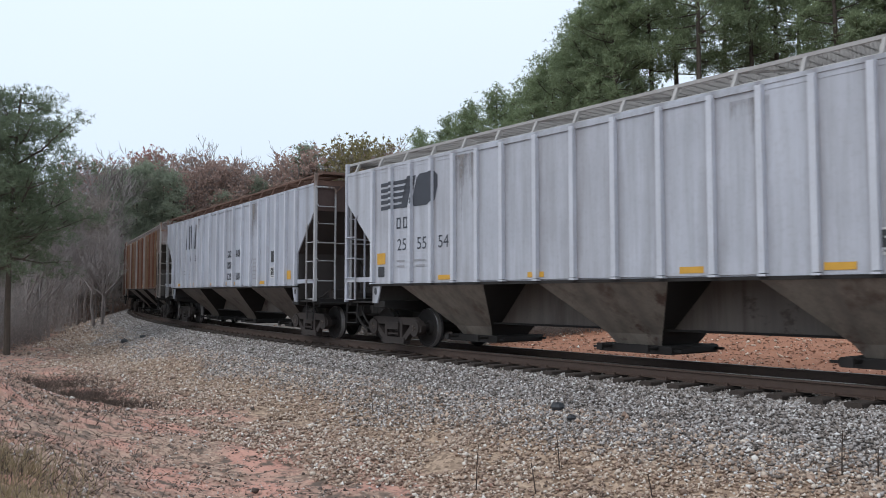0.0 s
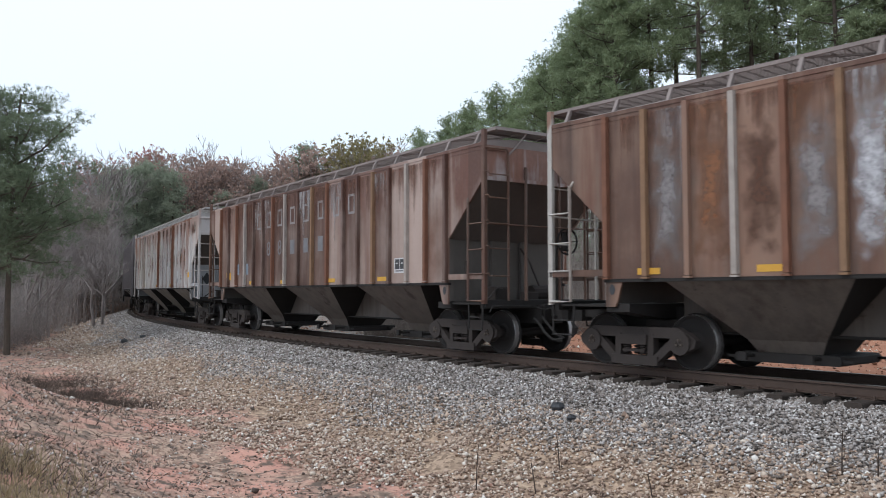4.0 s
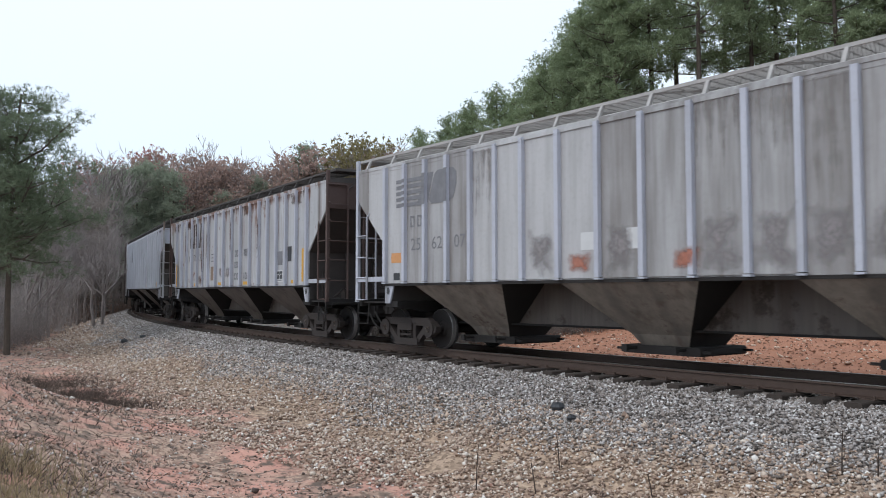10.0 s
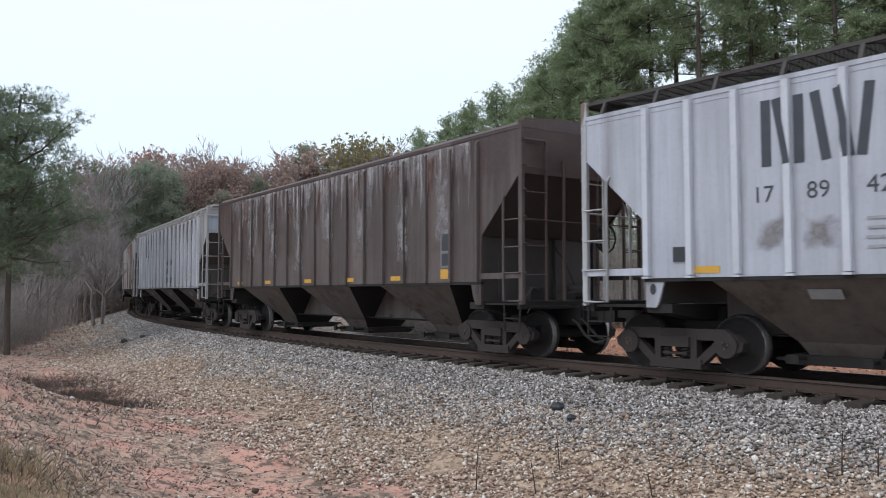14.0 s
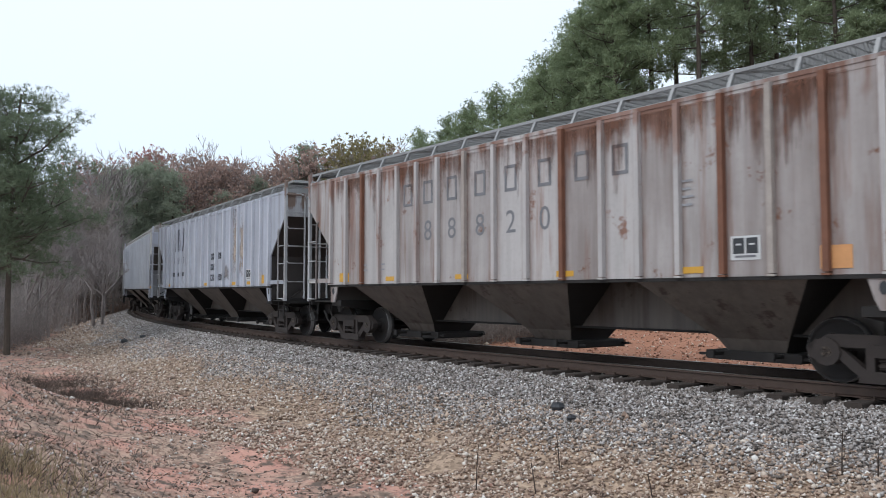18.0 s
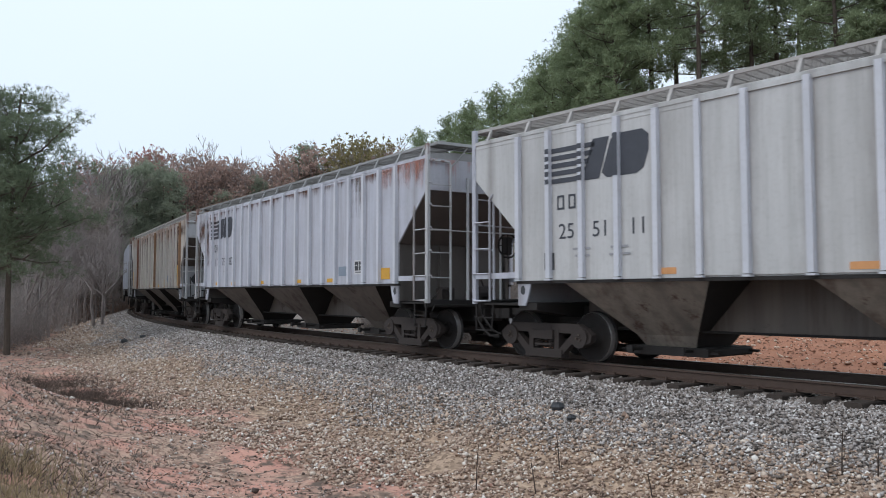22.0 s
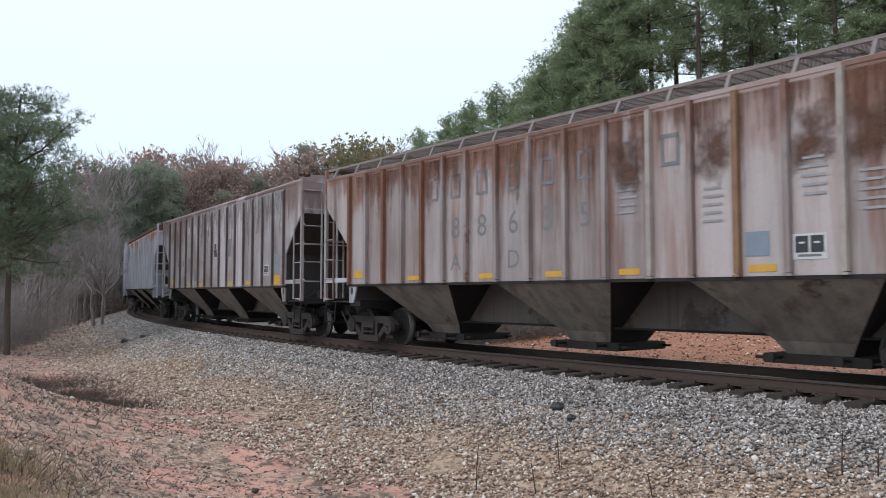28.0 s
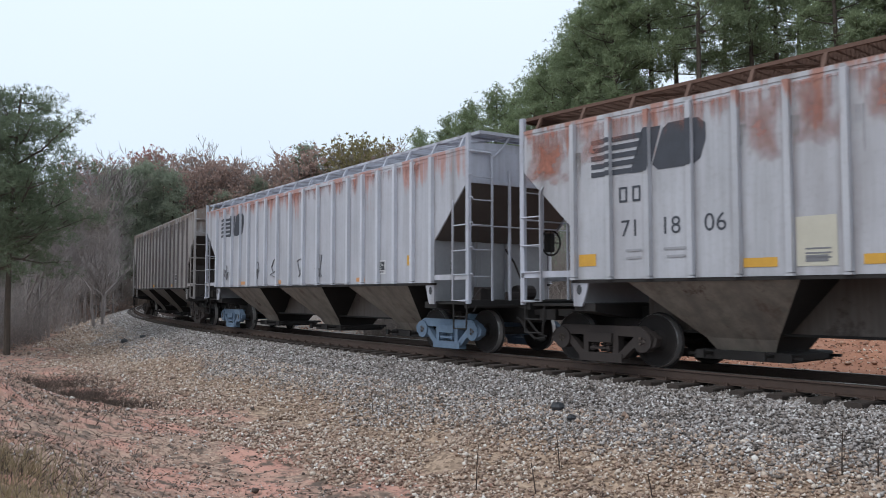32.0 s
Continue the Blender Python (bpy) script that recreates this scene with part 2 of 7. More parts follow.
def worn(name, col, hanging=False, cover=1.0):
    """Patchy wear over paint: solid in the middle, breaking up towards its edges, clear between."""
    m, n, l, bs = node_mat(name)
    v, ob, rnd = spread_coords(n, l)
    co, sep = n.new("ShaderNodeTexCoord"), n.new("ShaderNodeSeparateXYZ")
    l.new(co.outputs["Generated"], sep.inputs[0])
    gx, gz = sep.outputs["X"], sep.outputs["Z"]
    ex = calc(n, l, "MINIMUM", gx, calc(n, l, "SUBTRACT", 1.0, gx))
    ez = calc(n, l, "MINIMUM", gz, calc(n, l, "SUBTRACT", 1.0, gz))
    blot = tex(n, l, v, 3.0, 8.0, None, 0.6)
    grain = tex(n, l, v, 16.0, 5.0)
    if hanging:
        thin = tex(n, l, v, 1.0, 6.0, (5.5, 5.5, 0.30), 0.66)
        k = calc(n, l, "ADD", calc(n, l, "MULTIPLY_ADD", gz, 0.42, -0.33), thin)
        k = calc(n, l, "ADD", k, calc(n, l, "MULTIPLY_ADD", blot, 0.3, -0.15))
        alpha = ramp(n, l, k, [(0.46, 0.0), (0.69, 0.82)])
    else:
        e = calc(n, l, "MINIMUM", ex, calc(n, l, "MULTIPLY", ez, 1.1))
        k = calc(n, l, "ADD", calc(n, l, "MULTIPLY_ADD", e, 1.1, -0.30), blot)
        alpha = ramp(n, l, k, [(0.32, 0.0), (0.72, 0.9)])
    alpha = calc(n, l, "MULTIPLY", alpha, ramp(n, l, grain, [(0.25, 0.75), (0.5, 1.0)]))
    l.new(blend(n, l, grain, [x * 0.55 for x in col], [min(1, x * 1.5) for x in col]), bs.inputs["Base Color"])
    l.new(calc(n, l, "MULTIPLY", alpha, cover), bs.inputs["Alpha"])
    bs.inputs["Roughness"].default_value = 0.85
    return m


def leaf_mat(name, dark, light, through=0.35):
    """Leaves, needles and twigs: each piece takes its own shade, and some light passes through."""
    m, n, l, bs = node_mat(name)
    geo, info = n.new("ShaderNodeNewGeometry"), n.new("ShaderNodeObjectInfo")
    f = tex(n, l, geo.outputs["Position"], 0.5, 3.0)
    k = calc(n, l, "MULTIPLY_ADD", geo.outputs["Random Per Island"], 0.5, calc(n, l, "MULTIPLY_ADD", info.outputs["Random"], 0.3, calc(n, l, "MULTIPLY", f, 0.35)))
    c = blend(n, l, k, dark, light)
    l.new(c, bs.inputs["Base Color"])
    bs.inputs["Roughness"].default_value = 0.85
    bs.inputs["Specular IOR Level"].default_value = 0.1
    tr, mix = n.new("ShaderNodeBsdfTranslucent"), n.new("ShaderNodeMixShader")
    mix.inputs[0].default_value = through
    l.new(c, tr.inputs["Color"])
    l.new(bs.outputs[0], mix.inputs[1])
    l.new(tr.outputs[0], mix.inputs[2])
    l.new(mix.outputs[0], n["Material Output"].inputs["Surface"])
    return m


M_GROUND = ground_mat()
M_STONE_GREY = island_mat("grey_ballast", [(0.0, (0.052, 0.043, 0.038)), (0.25, (0.18, 0.153, 0.137)), (0.45, (0.33, 0.278, 0.245)), (0.75, (0.42, 0.385, 0.37)), (0.92, (0.60, 0.565, 0.55)), (1.0, (0.92, 0.89, 0.87))])
M_DEBRIS = island_mat("mixed_pebbles", [(0.0, (0.06, 0.042, 0.036)), (0.3, (0.19, 0.13, 0.105)), (0.5, (0.40, 0.275, 0.215)), (0.72, (0.48, 0.26, 0.19)), (0.88, (0.52, 0.45, 0.40)), (0.96, (0.70, 0.66, 0.62)), (1.0, (0.92, 0.89, 0.86))])
M_STONE_BROWN = island_mat("brown_gravel", [(0.0, (0.15, 0.095, 0.07)), (0.35, (0.42, 0.29, 0.215)), (0.7, (0.59, 0.45, 0.35)), (0.92, (0.74, 0.635, 0.54)), (1.0, (0.95, 0.92, 0.88))])
M_STONE_CLAY = island_mat("orange_rubble", [(0.0, (0.17, 0.075, 0.045)), (0.5, (0.38, 0.185, 0.115)), (0.82, (0.52, 0.31, 0.21)), (0.9, (0.72, 0.58, 0.46)), (1.0, (0.9, 0.82, 0.72))])
M_RAIL = plain("rusty_rail_steel", (0.085, 0.056, 0.044), 0.6, 0.3, 0.3, 8.0)
M_RAILTOP = plain("worn_rail_head", (0.33, 0.31, 0.30), 0.32, 0.9, 0.15, 4.0, 0.05)
M_TIE = plain("weathered_tie_wood", (0.052, 0.039, 0.032), 0.9, 0.0, 0.45, 5.0, 0.4)
M_TRUCK = plain("grimy_cast_steel", (0.036, 0.027, 0.024), 0.8, 0.0, 0.4, 7.0, 0.3)
M_TRUCK_BLUE = plain("worn_blue_cast_steel", (0.13, 0.19, 0.27), 0.7, 0.1, 0.35, 7.0, 0.3)
M_WHEEL = plain("dark_wheel_plate", (0.022, 0.018, 0.017), 0.85, 0.0, 0.4, 6.0, 0.2)
M_TREAD = plain("bright_wheel_tread", (0.36, 0.34, 0.33), 0.4, 0.6, 0.2, 3.0, 0.0)
M_BRASS = plain("dull_yellow_bearing_cap", (0.11, 0.085, 0.07), 0.6, 0.1, 0.3, 12.0)
M_UNDER = plain("sooty_underframe", (0.020, 0.017, 0.016), 0.8, 0.1, 0.35, 3.0, 0.2)
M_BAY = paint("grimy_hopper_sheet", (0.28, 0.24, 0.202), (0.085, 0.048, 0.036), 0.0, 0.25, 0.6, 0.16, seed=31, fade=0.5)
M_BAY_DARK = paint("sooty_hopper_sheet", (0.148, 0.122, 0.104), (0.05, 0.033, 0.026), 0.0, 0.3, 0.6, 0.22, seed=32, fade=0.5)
# bay end sheets: near-black holds their shade as well as soot
M_SOOTSHADE = plain("shaded_sooty_sheet", (0.016, 0.0125, 0.011), 0.85, 0.0, 0.45, 3.0, 0.2)
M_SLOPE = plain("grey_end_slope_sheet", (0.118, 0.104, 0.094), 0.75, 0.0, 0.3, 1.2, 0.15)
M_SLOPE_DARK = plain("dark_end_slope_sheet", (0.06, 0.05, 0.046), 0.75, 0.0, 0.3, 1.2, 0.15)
M_BULK_PALE = plain("pale_grey_end_bulkhead", (0.34, 0.345, 0.36), 0.7, 0.0, 0.3, 1.6, 0.1)
M_GHOST = plain("ghostly_worn_stencil", (0.30, 0.29, 0.29), 0.65, 0.0, 0.35, 5.0, 0.0)
M_BLACK = plain("black_stencil_paint", (0.05, 0.055, 0.07), 0.6, 0.0, 0.3, 5.0, 0.0)
M_FADED = plain("faded_stencil_paint", (0.20, 0.20, 0.215), 0.65, 0.0, 0.35, 5.0, 0.0)
M_YELLOW = plain("yellow_reflector", (0.64, 0.345, 0.045), 0.55, 0.0, 0.22, 7.0, 0.0)
M_ORANGE = plain("orange_reflector", (0.62, 0.30, 0.12), 0.55, 0.0, 0.22, 7.0, 0.0)
M_PLATE = plain("dark_data_plate", (0.035, 0.037, 0.042), 0.5, 0.0, 0.3, 5.0, 0.0)
M_LIGHT = plain("pale_stencil_panel", (0.60, 0.60, 0.60), 0.6, 0.0, 0.15, 5.0, 0.0)
M_BLUEGREY = plain("blue_grey_patch", (0.22, 0.27, 0.33), 0.6, 0.0, 0.25, 4.0, 0.0)
M_BARK = plain("grey_brown_bark", (0.10, 0.078, 0.062), 0.95, 0.0, 0.4, 6.0, 0.5)
M_BARE = plain("pale_bare_twigs", (0.28, 0.242, 0.23), 0.95, 0.0, 0.3, 4.0, 0.0)
M_PALE = plain("pale_smooth_bark", (0.36, 0.34, 0.31), 0.9, 0.0, 0.3, 5.0, 0.1)
M_PINE = leaf_mat("pine_needles", (0.16, 0.198, 0.116), (0.335, 0.395, 0.232))
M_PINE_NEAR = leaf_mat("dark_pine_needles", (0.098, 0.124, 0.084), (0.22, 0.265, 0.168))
# paler than the other pines: distance haze is put into the needle colour
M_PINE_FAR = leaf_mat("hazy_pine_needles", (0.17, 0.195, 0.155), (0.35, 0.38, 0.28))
# russet greyed and lightened to carry the haze of distance
M_RUSSET = leaf_mat("russet_oak_leaves", (0.25, 0.175, 0.152), (0.50, 0.355, 0.30))
M_OLIVE = leaf_mat("olive_oak_leaves", (0.13, 0.12, 0.06), (0.30, 0.25, 0.13))
M_RED = leaf_mat("red_maple_leaves", (0.27, 0.12, 0.105), (0.48, 0.25, 0.22))
M_SCRUB = leaf_mat("dry_brush", (0.15, 0.128, 0.115), (0.34, 0.29, 0.26))
# stem colour lightened, with the haze of the woods mixed in
M_THICKET = leaf_mat("hazy_bare_thicket", (0.175, 0.154, 0.148), (0.43, 0.38, 0.36))
M_RIBRUST = plain("rust_brown_rib", (0.20, 0.085, 0.05), 0.75, 0.0, 0.4, 4.0, 0.15)
M_RIBWHITE = plain("chalky_white_rib", (0.40, 0.35, 0.315), 0.75, 0.0, 0.4, 4.0, 0.15)
M_RIBORANGE = plain("ochre_rusted_rib", (0.26, 0.15, 0.085), 0.75, 0.0, 0.4, 4.0, 0.15)
M_RUSTPATCH = worn("bare_rust_brown", (0.105, 0.05, 0.032))
M_RUSTORANGE = worn("bare_rust_orange", (0.22, 0.098, 0.05))
M_PRIMER = worn("red_primer_showing", (0.38, 0.15, 0.10))
M_PRIMERWASH = worn("thin_red_primer", (0.36, 0.165, 0.13), False, 0.7)
M_SOOT = worn("grey_sooty_stain", (0.24, 0.22, 0.222))
M_CHALK = worn("chalky_white_paint", (0.50, 0.50, 0.53))
RUN_OF = {"chalky_white_paint": worn("pale_weathered_runs", (0.36, 0.34, 0.345), True), "bare_rust_brown": worn("rust_brown_runs", (0.14, 0.062, 0.038), True), "bare_rust_orange": worn("rust_orange_runs", (0.22, 0.105, 0.06), True), "red_primer_showing": worn("red_primer_runs", (0.36, 0.155, 0.115), True, 0.85), "grey_sooty_stain": worn("sooty_runs", (0.22, 0.20, 0.19), True), "tan_run_stain": worn("tan_runs", (0.36, 0.295, 0.24), True)}
M_BROWNINK = plain("rusty_black_stencil_paint", (0.055, 0.040, 0.036), 0.7, 0.0, 0.4, 5.0, 0.0)
M_STRAW = leaf_mat("dry_straw_grass", (0.15, 0.118, 0.075), (0.46, 0.36, 0.22))
M_WEED = leaf_mat("dead_weed_stems", (0.05, 0.038, 0.032), (0.13, 0.10, 0.085))


# ------------------------------------------------------------------ mesh helpers
class Geo:
    """Gathers vertices and faces; becomes one mesh."""

    def __init__(self):
        self.v, self.f, self.mi, self.slot = [], [], [], 0

    def add(self, verts, faces):
        o = len(self.v)
        self.v.extend(verts)
        self.f.extend([tuple(i + o for i in q) for q in faces])
        self.mi.extend([self.slot] * len(faces))
        return self

    def box(self, x0, x1, y0, y1, z0, z1, b=0.0):
        if b:
            return self.prism([(x0 + b, z0), (x1 - b, z0), (x1, z0 + b), (x1, z1 - b), (x1 - b, z1), (x0 + b, z1), (x0, z1 - b), (x0, z0 + b)], y0, y1)
        p = [(x, y, z) for z in (z0, z1) for y in (y0, y1) for x in (x0, x1)]
        return self.add(p, [(0, 2, 3, 1), (4, 5, 7, 6), (0, 1, 5, 4), (2, 6, 7, 3), (0, 4, 6, 2), (1, 3, 7, 5)])

    def prism(self, pts, a, b, axis="y"):
        """An outline swept from a to b: (x, z) along y, (y, z) along x, (x, y) along z."""
        n = len(pts)
        put = {"y": lambda p, t: (p[0], t, p[1]), "x": lambda p, t: (t, p[0], p[1]), "z": lambda p, t: (p[0], p[1], t)}[axis]
        vs = [put(p, a) for p in pts] + [put(p, b) for p in pts]
        fs = [tuple(range(n)), tuple(range(2 * n - 1, n - 1, -1))] + [(i, i + n, (i + 1) % n + n, (i + 1) % n) for i in range(n)]
        return self.add(vs, fs)

    def tube(self, pts, r, n=6, r2=None):
        """A round bar through points, tapering from r to r2."""
        pts = [Vector(p) for p in pts]
        r2 = r if r2 is None else r2
        vs, fs, m = [], [], len(pts)
        for i, p in enumerate(pts):
            t = (pts[min(i + 1, m - 1)] - pts[max(i - 1, 0)]).normalized()
            u = t.orthogonal().normalized() if i == 0 else (u - t * u.dot(t)).normalized()
            w, rr = t.cross(u), r + (r2 - r) * i / max(1, m - 1)
            vs += [tuple(p + (u * math.cos(6.2832 * k / n) + w * math.sin(6.2832 * k / n)) * rr) for k in range(n)]
        for i in range(m - 1):
            fs += [(i * n + k, i * n + (k + 1) % n, (i + 1) * n + (k + 1) % n, (i + 1) * n + k) for k in range(n)]
        fs += [tuple(range(n - 1, -1, -1)), tuple(range((m - 1) * n, m * n))]
        return self.add(vs, fs)

    def bar(self, p, q, w, y0, y1):
        """A flat bar between two (x, z) points, w wide, from y0 to y1."""
        dx, dz = q[0] - p[0], q[1] - p[1]
        k = w / 2 / math.hypot(dx, dz)
        return self.prism([(p[0] + dz * k, p[1] - dx * k), (q[0] + dz * k, q[1] - dx * k), (q[0] - dz * k, q[1] + dx * k), (p[0] - dz * k, p[1] + dx * k)], y0, y1)

    def lathe(self, prof, n=24, axis="y"):
        """A profile of (radius, offset) turned about the y axis."""
        vs, fs, m = [], [], len(prof)
        for r, o in prof:
            vs += [(r * math.cos(6.2832 * k / n), o, r * math.sin(6.2832 * k / n)) for k in range(n)]
        for i in range(m - 1):
            fs += [(i * n + k, (i + 1) * n + k, (i + 1) * n + (k + 1) % n, i * n + (k + 1) % n) for k in range(n)]
        return self.add(vs, fs)

    def shift(self, start, x=0.0, y=0.0, z=0.0):
        self.v[start:] = [(a + x, b + y, c + z) for a, b, c in self.v[start:]]
        return self

    def mesh(self, name, mats=(None,), smooth=False):
        me = bpy.data.meshes.new(name)
        me.from_pydata(self.v, [], self.f)
        for m in mats:
            me.materials.append(m)
        if len(mats) > 1:
            me.polygons.foreach_set("material_index", self.mi)
        if smooth:
            me.polygons.foreach_set("use_smooth", [True] * len(me.polygons))
        bm = bmesh.new()
        bm.from_mesh(me)
        bmesh.ops.recalc_face_normals(bm, faces=bm.faces)
        bm.to_mesh(me)
        bm.free()
        return me


def part(name, me, material, parent, label="", at=None):
    """Links a mesh as one object under a thing or a part, with its own material."""
    ob = new(name, me)
    if material:
        if not me.materials:
            me.materials.append(material)
        elif me.materials[0] is None:
            me.materials[0] = material
        if me.materials[0] is not material:
            ob.material_slots[0].link = "OBJECT"
            ob.material_slots[0].material = material
    ob.parent = parent
    if at is not None:
        ob.matrix_basis = at
    if label:
        ob["label"] = label
    return ob


CACHE = {}


def cached(key, make):
    if key not in CACHE:
        CACHE[key] = make()
    return CACHE[key]


def text_mesh(body, size):
    """Stencilled characters standing in the xz plane, centred."""
    cu = bpy.data.curves.new("stencil", "FONT")
    cu.body, cu.size, cu.align_x, cu.align_y = body, size, "CENTER", "CENTER"
    cu.resolution_u = 3
    ob = bpy.data.objects.new("stencil", cu)
    me = bpy.data.meshes.new_from_object(ob)
    me.transform(Matrix.Rotation(radians(90), 4, "X"))
    bpy.data.objects.remove(ob)
    me.materials.clear()
    me.materials.append(None)
    return me


# ------------------------------------------------------------------ ground and track
def axis_steps(*runs):
    out = []
    for a, b, st in runs:
        out += list(np.arange(a, b, st))
    return np.array(out + [runs[-1][1]])


def sheet(name, xs, ys, material):
    X, Y = np.meshgrid(xs, ys)
    Z = ground_z(X, Y)
    nx, ny = len(xs), len(ys)
    co = np.stack([X, Y, Z], -1).reshape(-1, 3)
    i = (np.arange(ny - 1)[:, None] * nx + np.arange(nx - 1)).ravel()
    q = np.stack([i, i + 1, i + nx + 1, i + nx], 1)
    me = bpy.data.meshes.new(name)
    me.from_pydata(co.tolist(), [], q.tolist())
    me.polygons.foreach_set("use_smooth", [True] * len(q))
    me.materials.append(material)
    return new(name, me)


ground = tagged(sheet("ground", axis_steps((-2500, -250, 450), (-250, -60, 10), (-60, -16, 0.8), (-16, 24, 0.2), (24, 60, 1.0), (60, 250, 10), (250, 2500, 450)),
                      axis_steps((-2500, -100, 400), (-100, -4, 6), (-4, 2, 0.5), (2, 26, 0.2), (26, 70, 0.6), (70, 170, 2.5), (170, 500, 20), (500, 3000, 500)), M_GROUND),
                "red clay ground with brown gravel and grey ballast beside the track", "ground", kind="structure")


def rail(d0):
    """A rail of standard section, laid along the line."""
    prof = [(-0.075, -0.172), (0.075, -0.172), (0.075, -0.158), (0.012, -0.145), (0.012, -0.045), (0.036, -0.035), (0.036, -0.006), (0.028, 0), (-0.028, 0), (-0.036, -0.006), (-0.036, -0.035), (-0.012, -0.045), (-0.012, -0.145), (-0.075, -0.158)]
    g, n = Geo(), len(prof)
    ss = list(np.arange(-330, S_IN, 12)) + list(np.arange(S_IN, S_OUT, 1.0)) + list(np.arange(S_OUT, 420, 12))
    for s in ss:
        lift = (d0 - 0.75) * math.sin(CANT)
        g.v += [beside(s, d0 + p[0], p[1] + lift) for p in prof]
    for i in range(len(ss) - 1):
        for k in range(n):
            g.f.append((i * n + k, i * n + (k + 1) % n, (i + 1) * n + (k + 1) % n, (i + 1) * n + k))
            g.mi.append(1 if k in (6, 7, 8) else 0)
    return g.mesh("rail", (M_RAIL, M_RAILTOP))


track = tagged(new("railway_track"), "curved single track of rusty rails on dark timber ties", "track", kind="structure")
part("rail", rail(0.75), None, track)
part("rail", rail(-0.75), None, track)

tie_me = Geo().box(-0.115, 0.115, -1.32, 1.32, -0.19, 0.0, 0.015).mesh("tie")
plate_me = Geo().box(-0.1, 0.1, -0.18, 0.18, 0.0, 0.016).box(-0.09, -0.06, 0.1, 0.13, 0.016, 0.05).box(0.05, 0.08, -0.13, -0.1, 0.016, 0.05).box(0.05, 0.08, 0.1, 0.13, 0.016, 0.05).mesh("tie_plate")
tie_rng = random.Random(5)
far_ties = Geo()
for i in range(-140, 190):
    s = i * 0.54
    x, y, th = path(s)
    if -95 < i < 42:
        t = part("tie", tie_me, M_TIE, track, at=pose(x, y, -0.198, -math.degrees(CANT), 0, math.degrees(th) + tie_rng.uniform(-1.2, 1.2)))
        for d in (-0.75, 0.75):
            part("tie_plate", plate_me, M_RAIL, t, at=pose(0, -d, 0.0))
    else:
        far_ties.box(-0.115, 0.115, -1.32, 1.32, -0.19, 0.0)
        m = pose(x, y, -0.198, -math.degrees(CANT), 0, math.degrees(th))
        far_ties.v[-8:] = [tuple(m @ Vector(q)) for q in far_ties.v[-8:]]
tagged(part("distant_ties", far_ties.mesh("distant_ties"), M_TIE, track), kind="stuff")

ROCK = np.array([(1, 0, 0), (-1, 0, 0), (0, 1, 0), (0, -1, 0), (0, 0, 1), (0, 0, -1)], float)
ROCK_F = np.array([(0, 2, 4), (2, 1, 4), (1, 3, 4), (3, 0, 4), (2, 0, 5), (1, 2, 5), (3, 1, 5), (0, 3, 5)])


def stones(name, x, y, size, material, label, rng, sink=0.25, lift=0.0):
    """Many small angular stones on the ground, one mesh of loose pieces."""
    n = len(x)
    z = ground_z(x, y) + lift
    sc = size[:, None] * rng.uniform(0.55, 1.15, (n, 3)) * np.array([1, 1, 0.72])
    a = rng.uniform(0, 6.283, n)
    j = ROCK[None] + rng.normal(0, 0.22, (n, 6, 3))
    v = j * sc[:, None]
    tl = rng.normal(0, 0.45, n)
    vx, vz = v[..., 0] * np.cos(tl)[:, None] - v[..., 2] * np.sin(tl)[:, None], v[..., 0] * np.sin(tl)[:, None] + v[..., 2] * np.cos(tl)[:, None]
    ca, sa = np.cos(a)[:, None], np.sin(a)[:, None]
    co = np.stack([vx * ca - v[..., 1] * sa + x[:, None], vx * sa + v[..., 1] * ca + y[:, None], vz + (z + size * sink)[:, None]], -1).reshape(-1, 3)
    f = (ROCK_F[None] + (np.arange(n) * 6)[:, None, None]).reshape(-1, 3)
    me = bpy.data.meshes.new(name)
    me.vertices.add(len(co))
    me.vertices.foreach_set("co", co.ravel())
    me.loops.add(f.size)
    me.loops.foreach_set("vertex_index", f.ravel())
    me.polygons.add(len(f))
    me.polygons.foreach_set("loop_start", np.arange(0, f.size, 3))
    me.update(calc_edges=True)
    me.materials.append(material)
    return tagged(new(name, me), label, "gravel", kind="stuff")


def along(rng, n, s0, s1, d0, d1, dense_at=7.0, fall=12.0):
    """Random places beside the line, thicker near the stretch that passes closest."""
    s, d = rng.uniform(s0, s1, n * 3), rng.uniform(d0, d1, n * 3)
    th = PSI + CURVE * s
    r = R_TRACK + d
    x, y = CEN[0] + np.sin(th) * r, CEN[1] - np.cos(th) * r
    dist = np.hypot(x, y)
    keep = rng.uniform(0, 1, len(s)) < np.clip(dense_at / np.maximum(dist, 1) + 0.0, 0.05, 1) ** 1.3
    return x[keep][:n], y[keep][:n], dist[keep][:n]


rs = np.random.RandomState(11)
x, y, r = along(rs, 95000, -48, 16, 1.0, 4.7, 11.0)
keep = offset_of(x, y) + 1.6 * (vnoise(x * 0.5, y * 0.5, 6) - 0.5) + 0.6 * rs.normal(0, 0.5, len(x)) < 3.5
x, y, r = x[keep], y[keep], r[keep]
stones("ballast_stones", x, y, 0.017 + 0.0006 * r + rs.uniform(0, 0.012, len(x)), M_STONE_GREY, "crushed grey granite ballast on the track shoulder", rs, 0.55)
x, y, r = along(rs, 12000, -60, 16, -1.9, 1.15, 14.0)
stones("crib_ballast", x, y, 0.026 + 0.0006 * r + rs.uniform(0, 0.012, len(x)), M_STONE_GREY, "dirty grey ballast between the ties", rs, 0.2)
x, y, r = along(rs, 62000, -52, 16, 2.6, 6.8, 8.0)
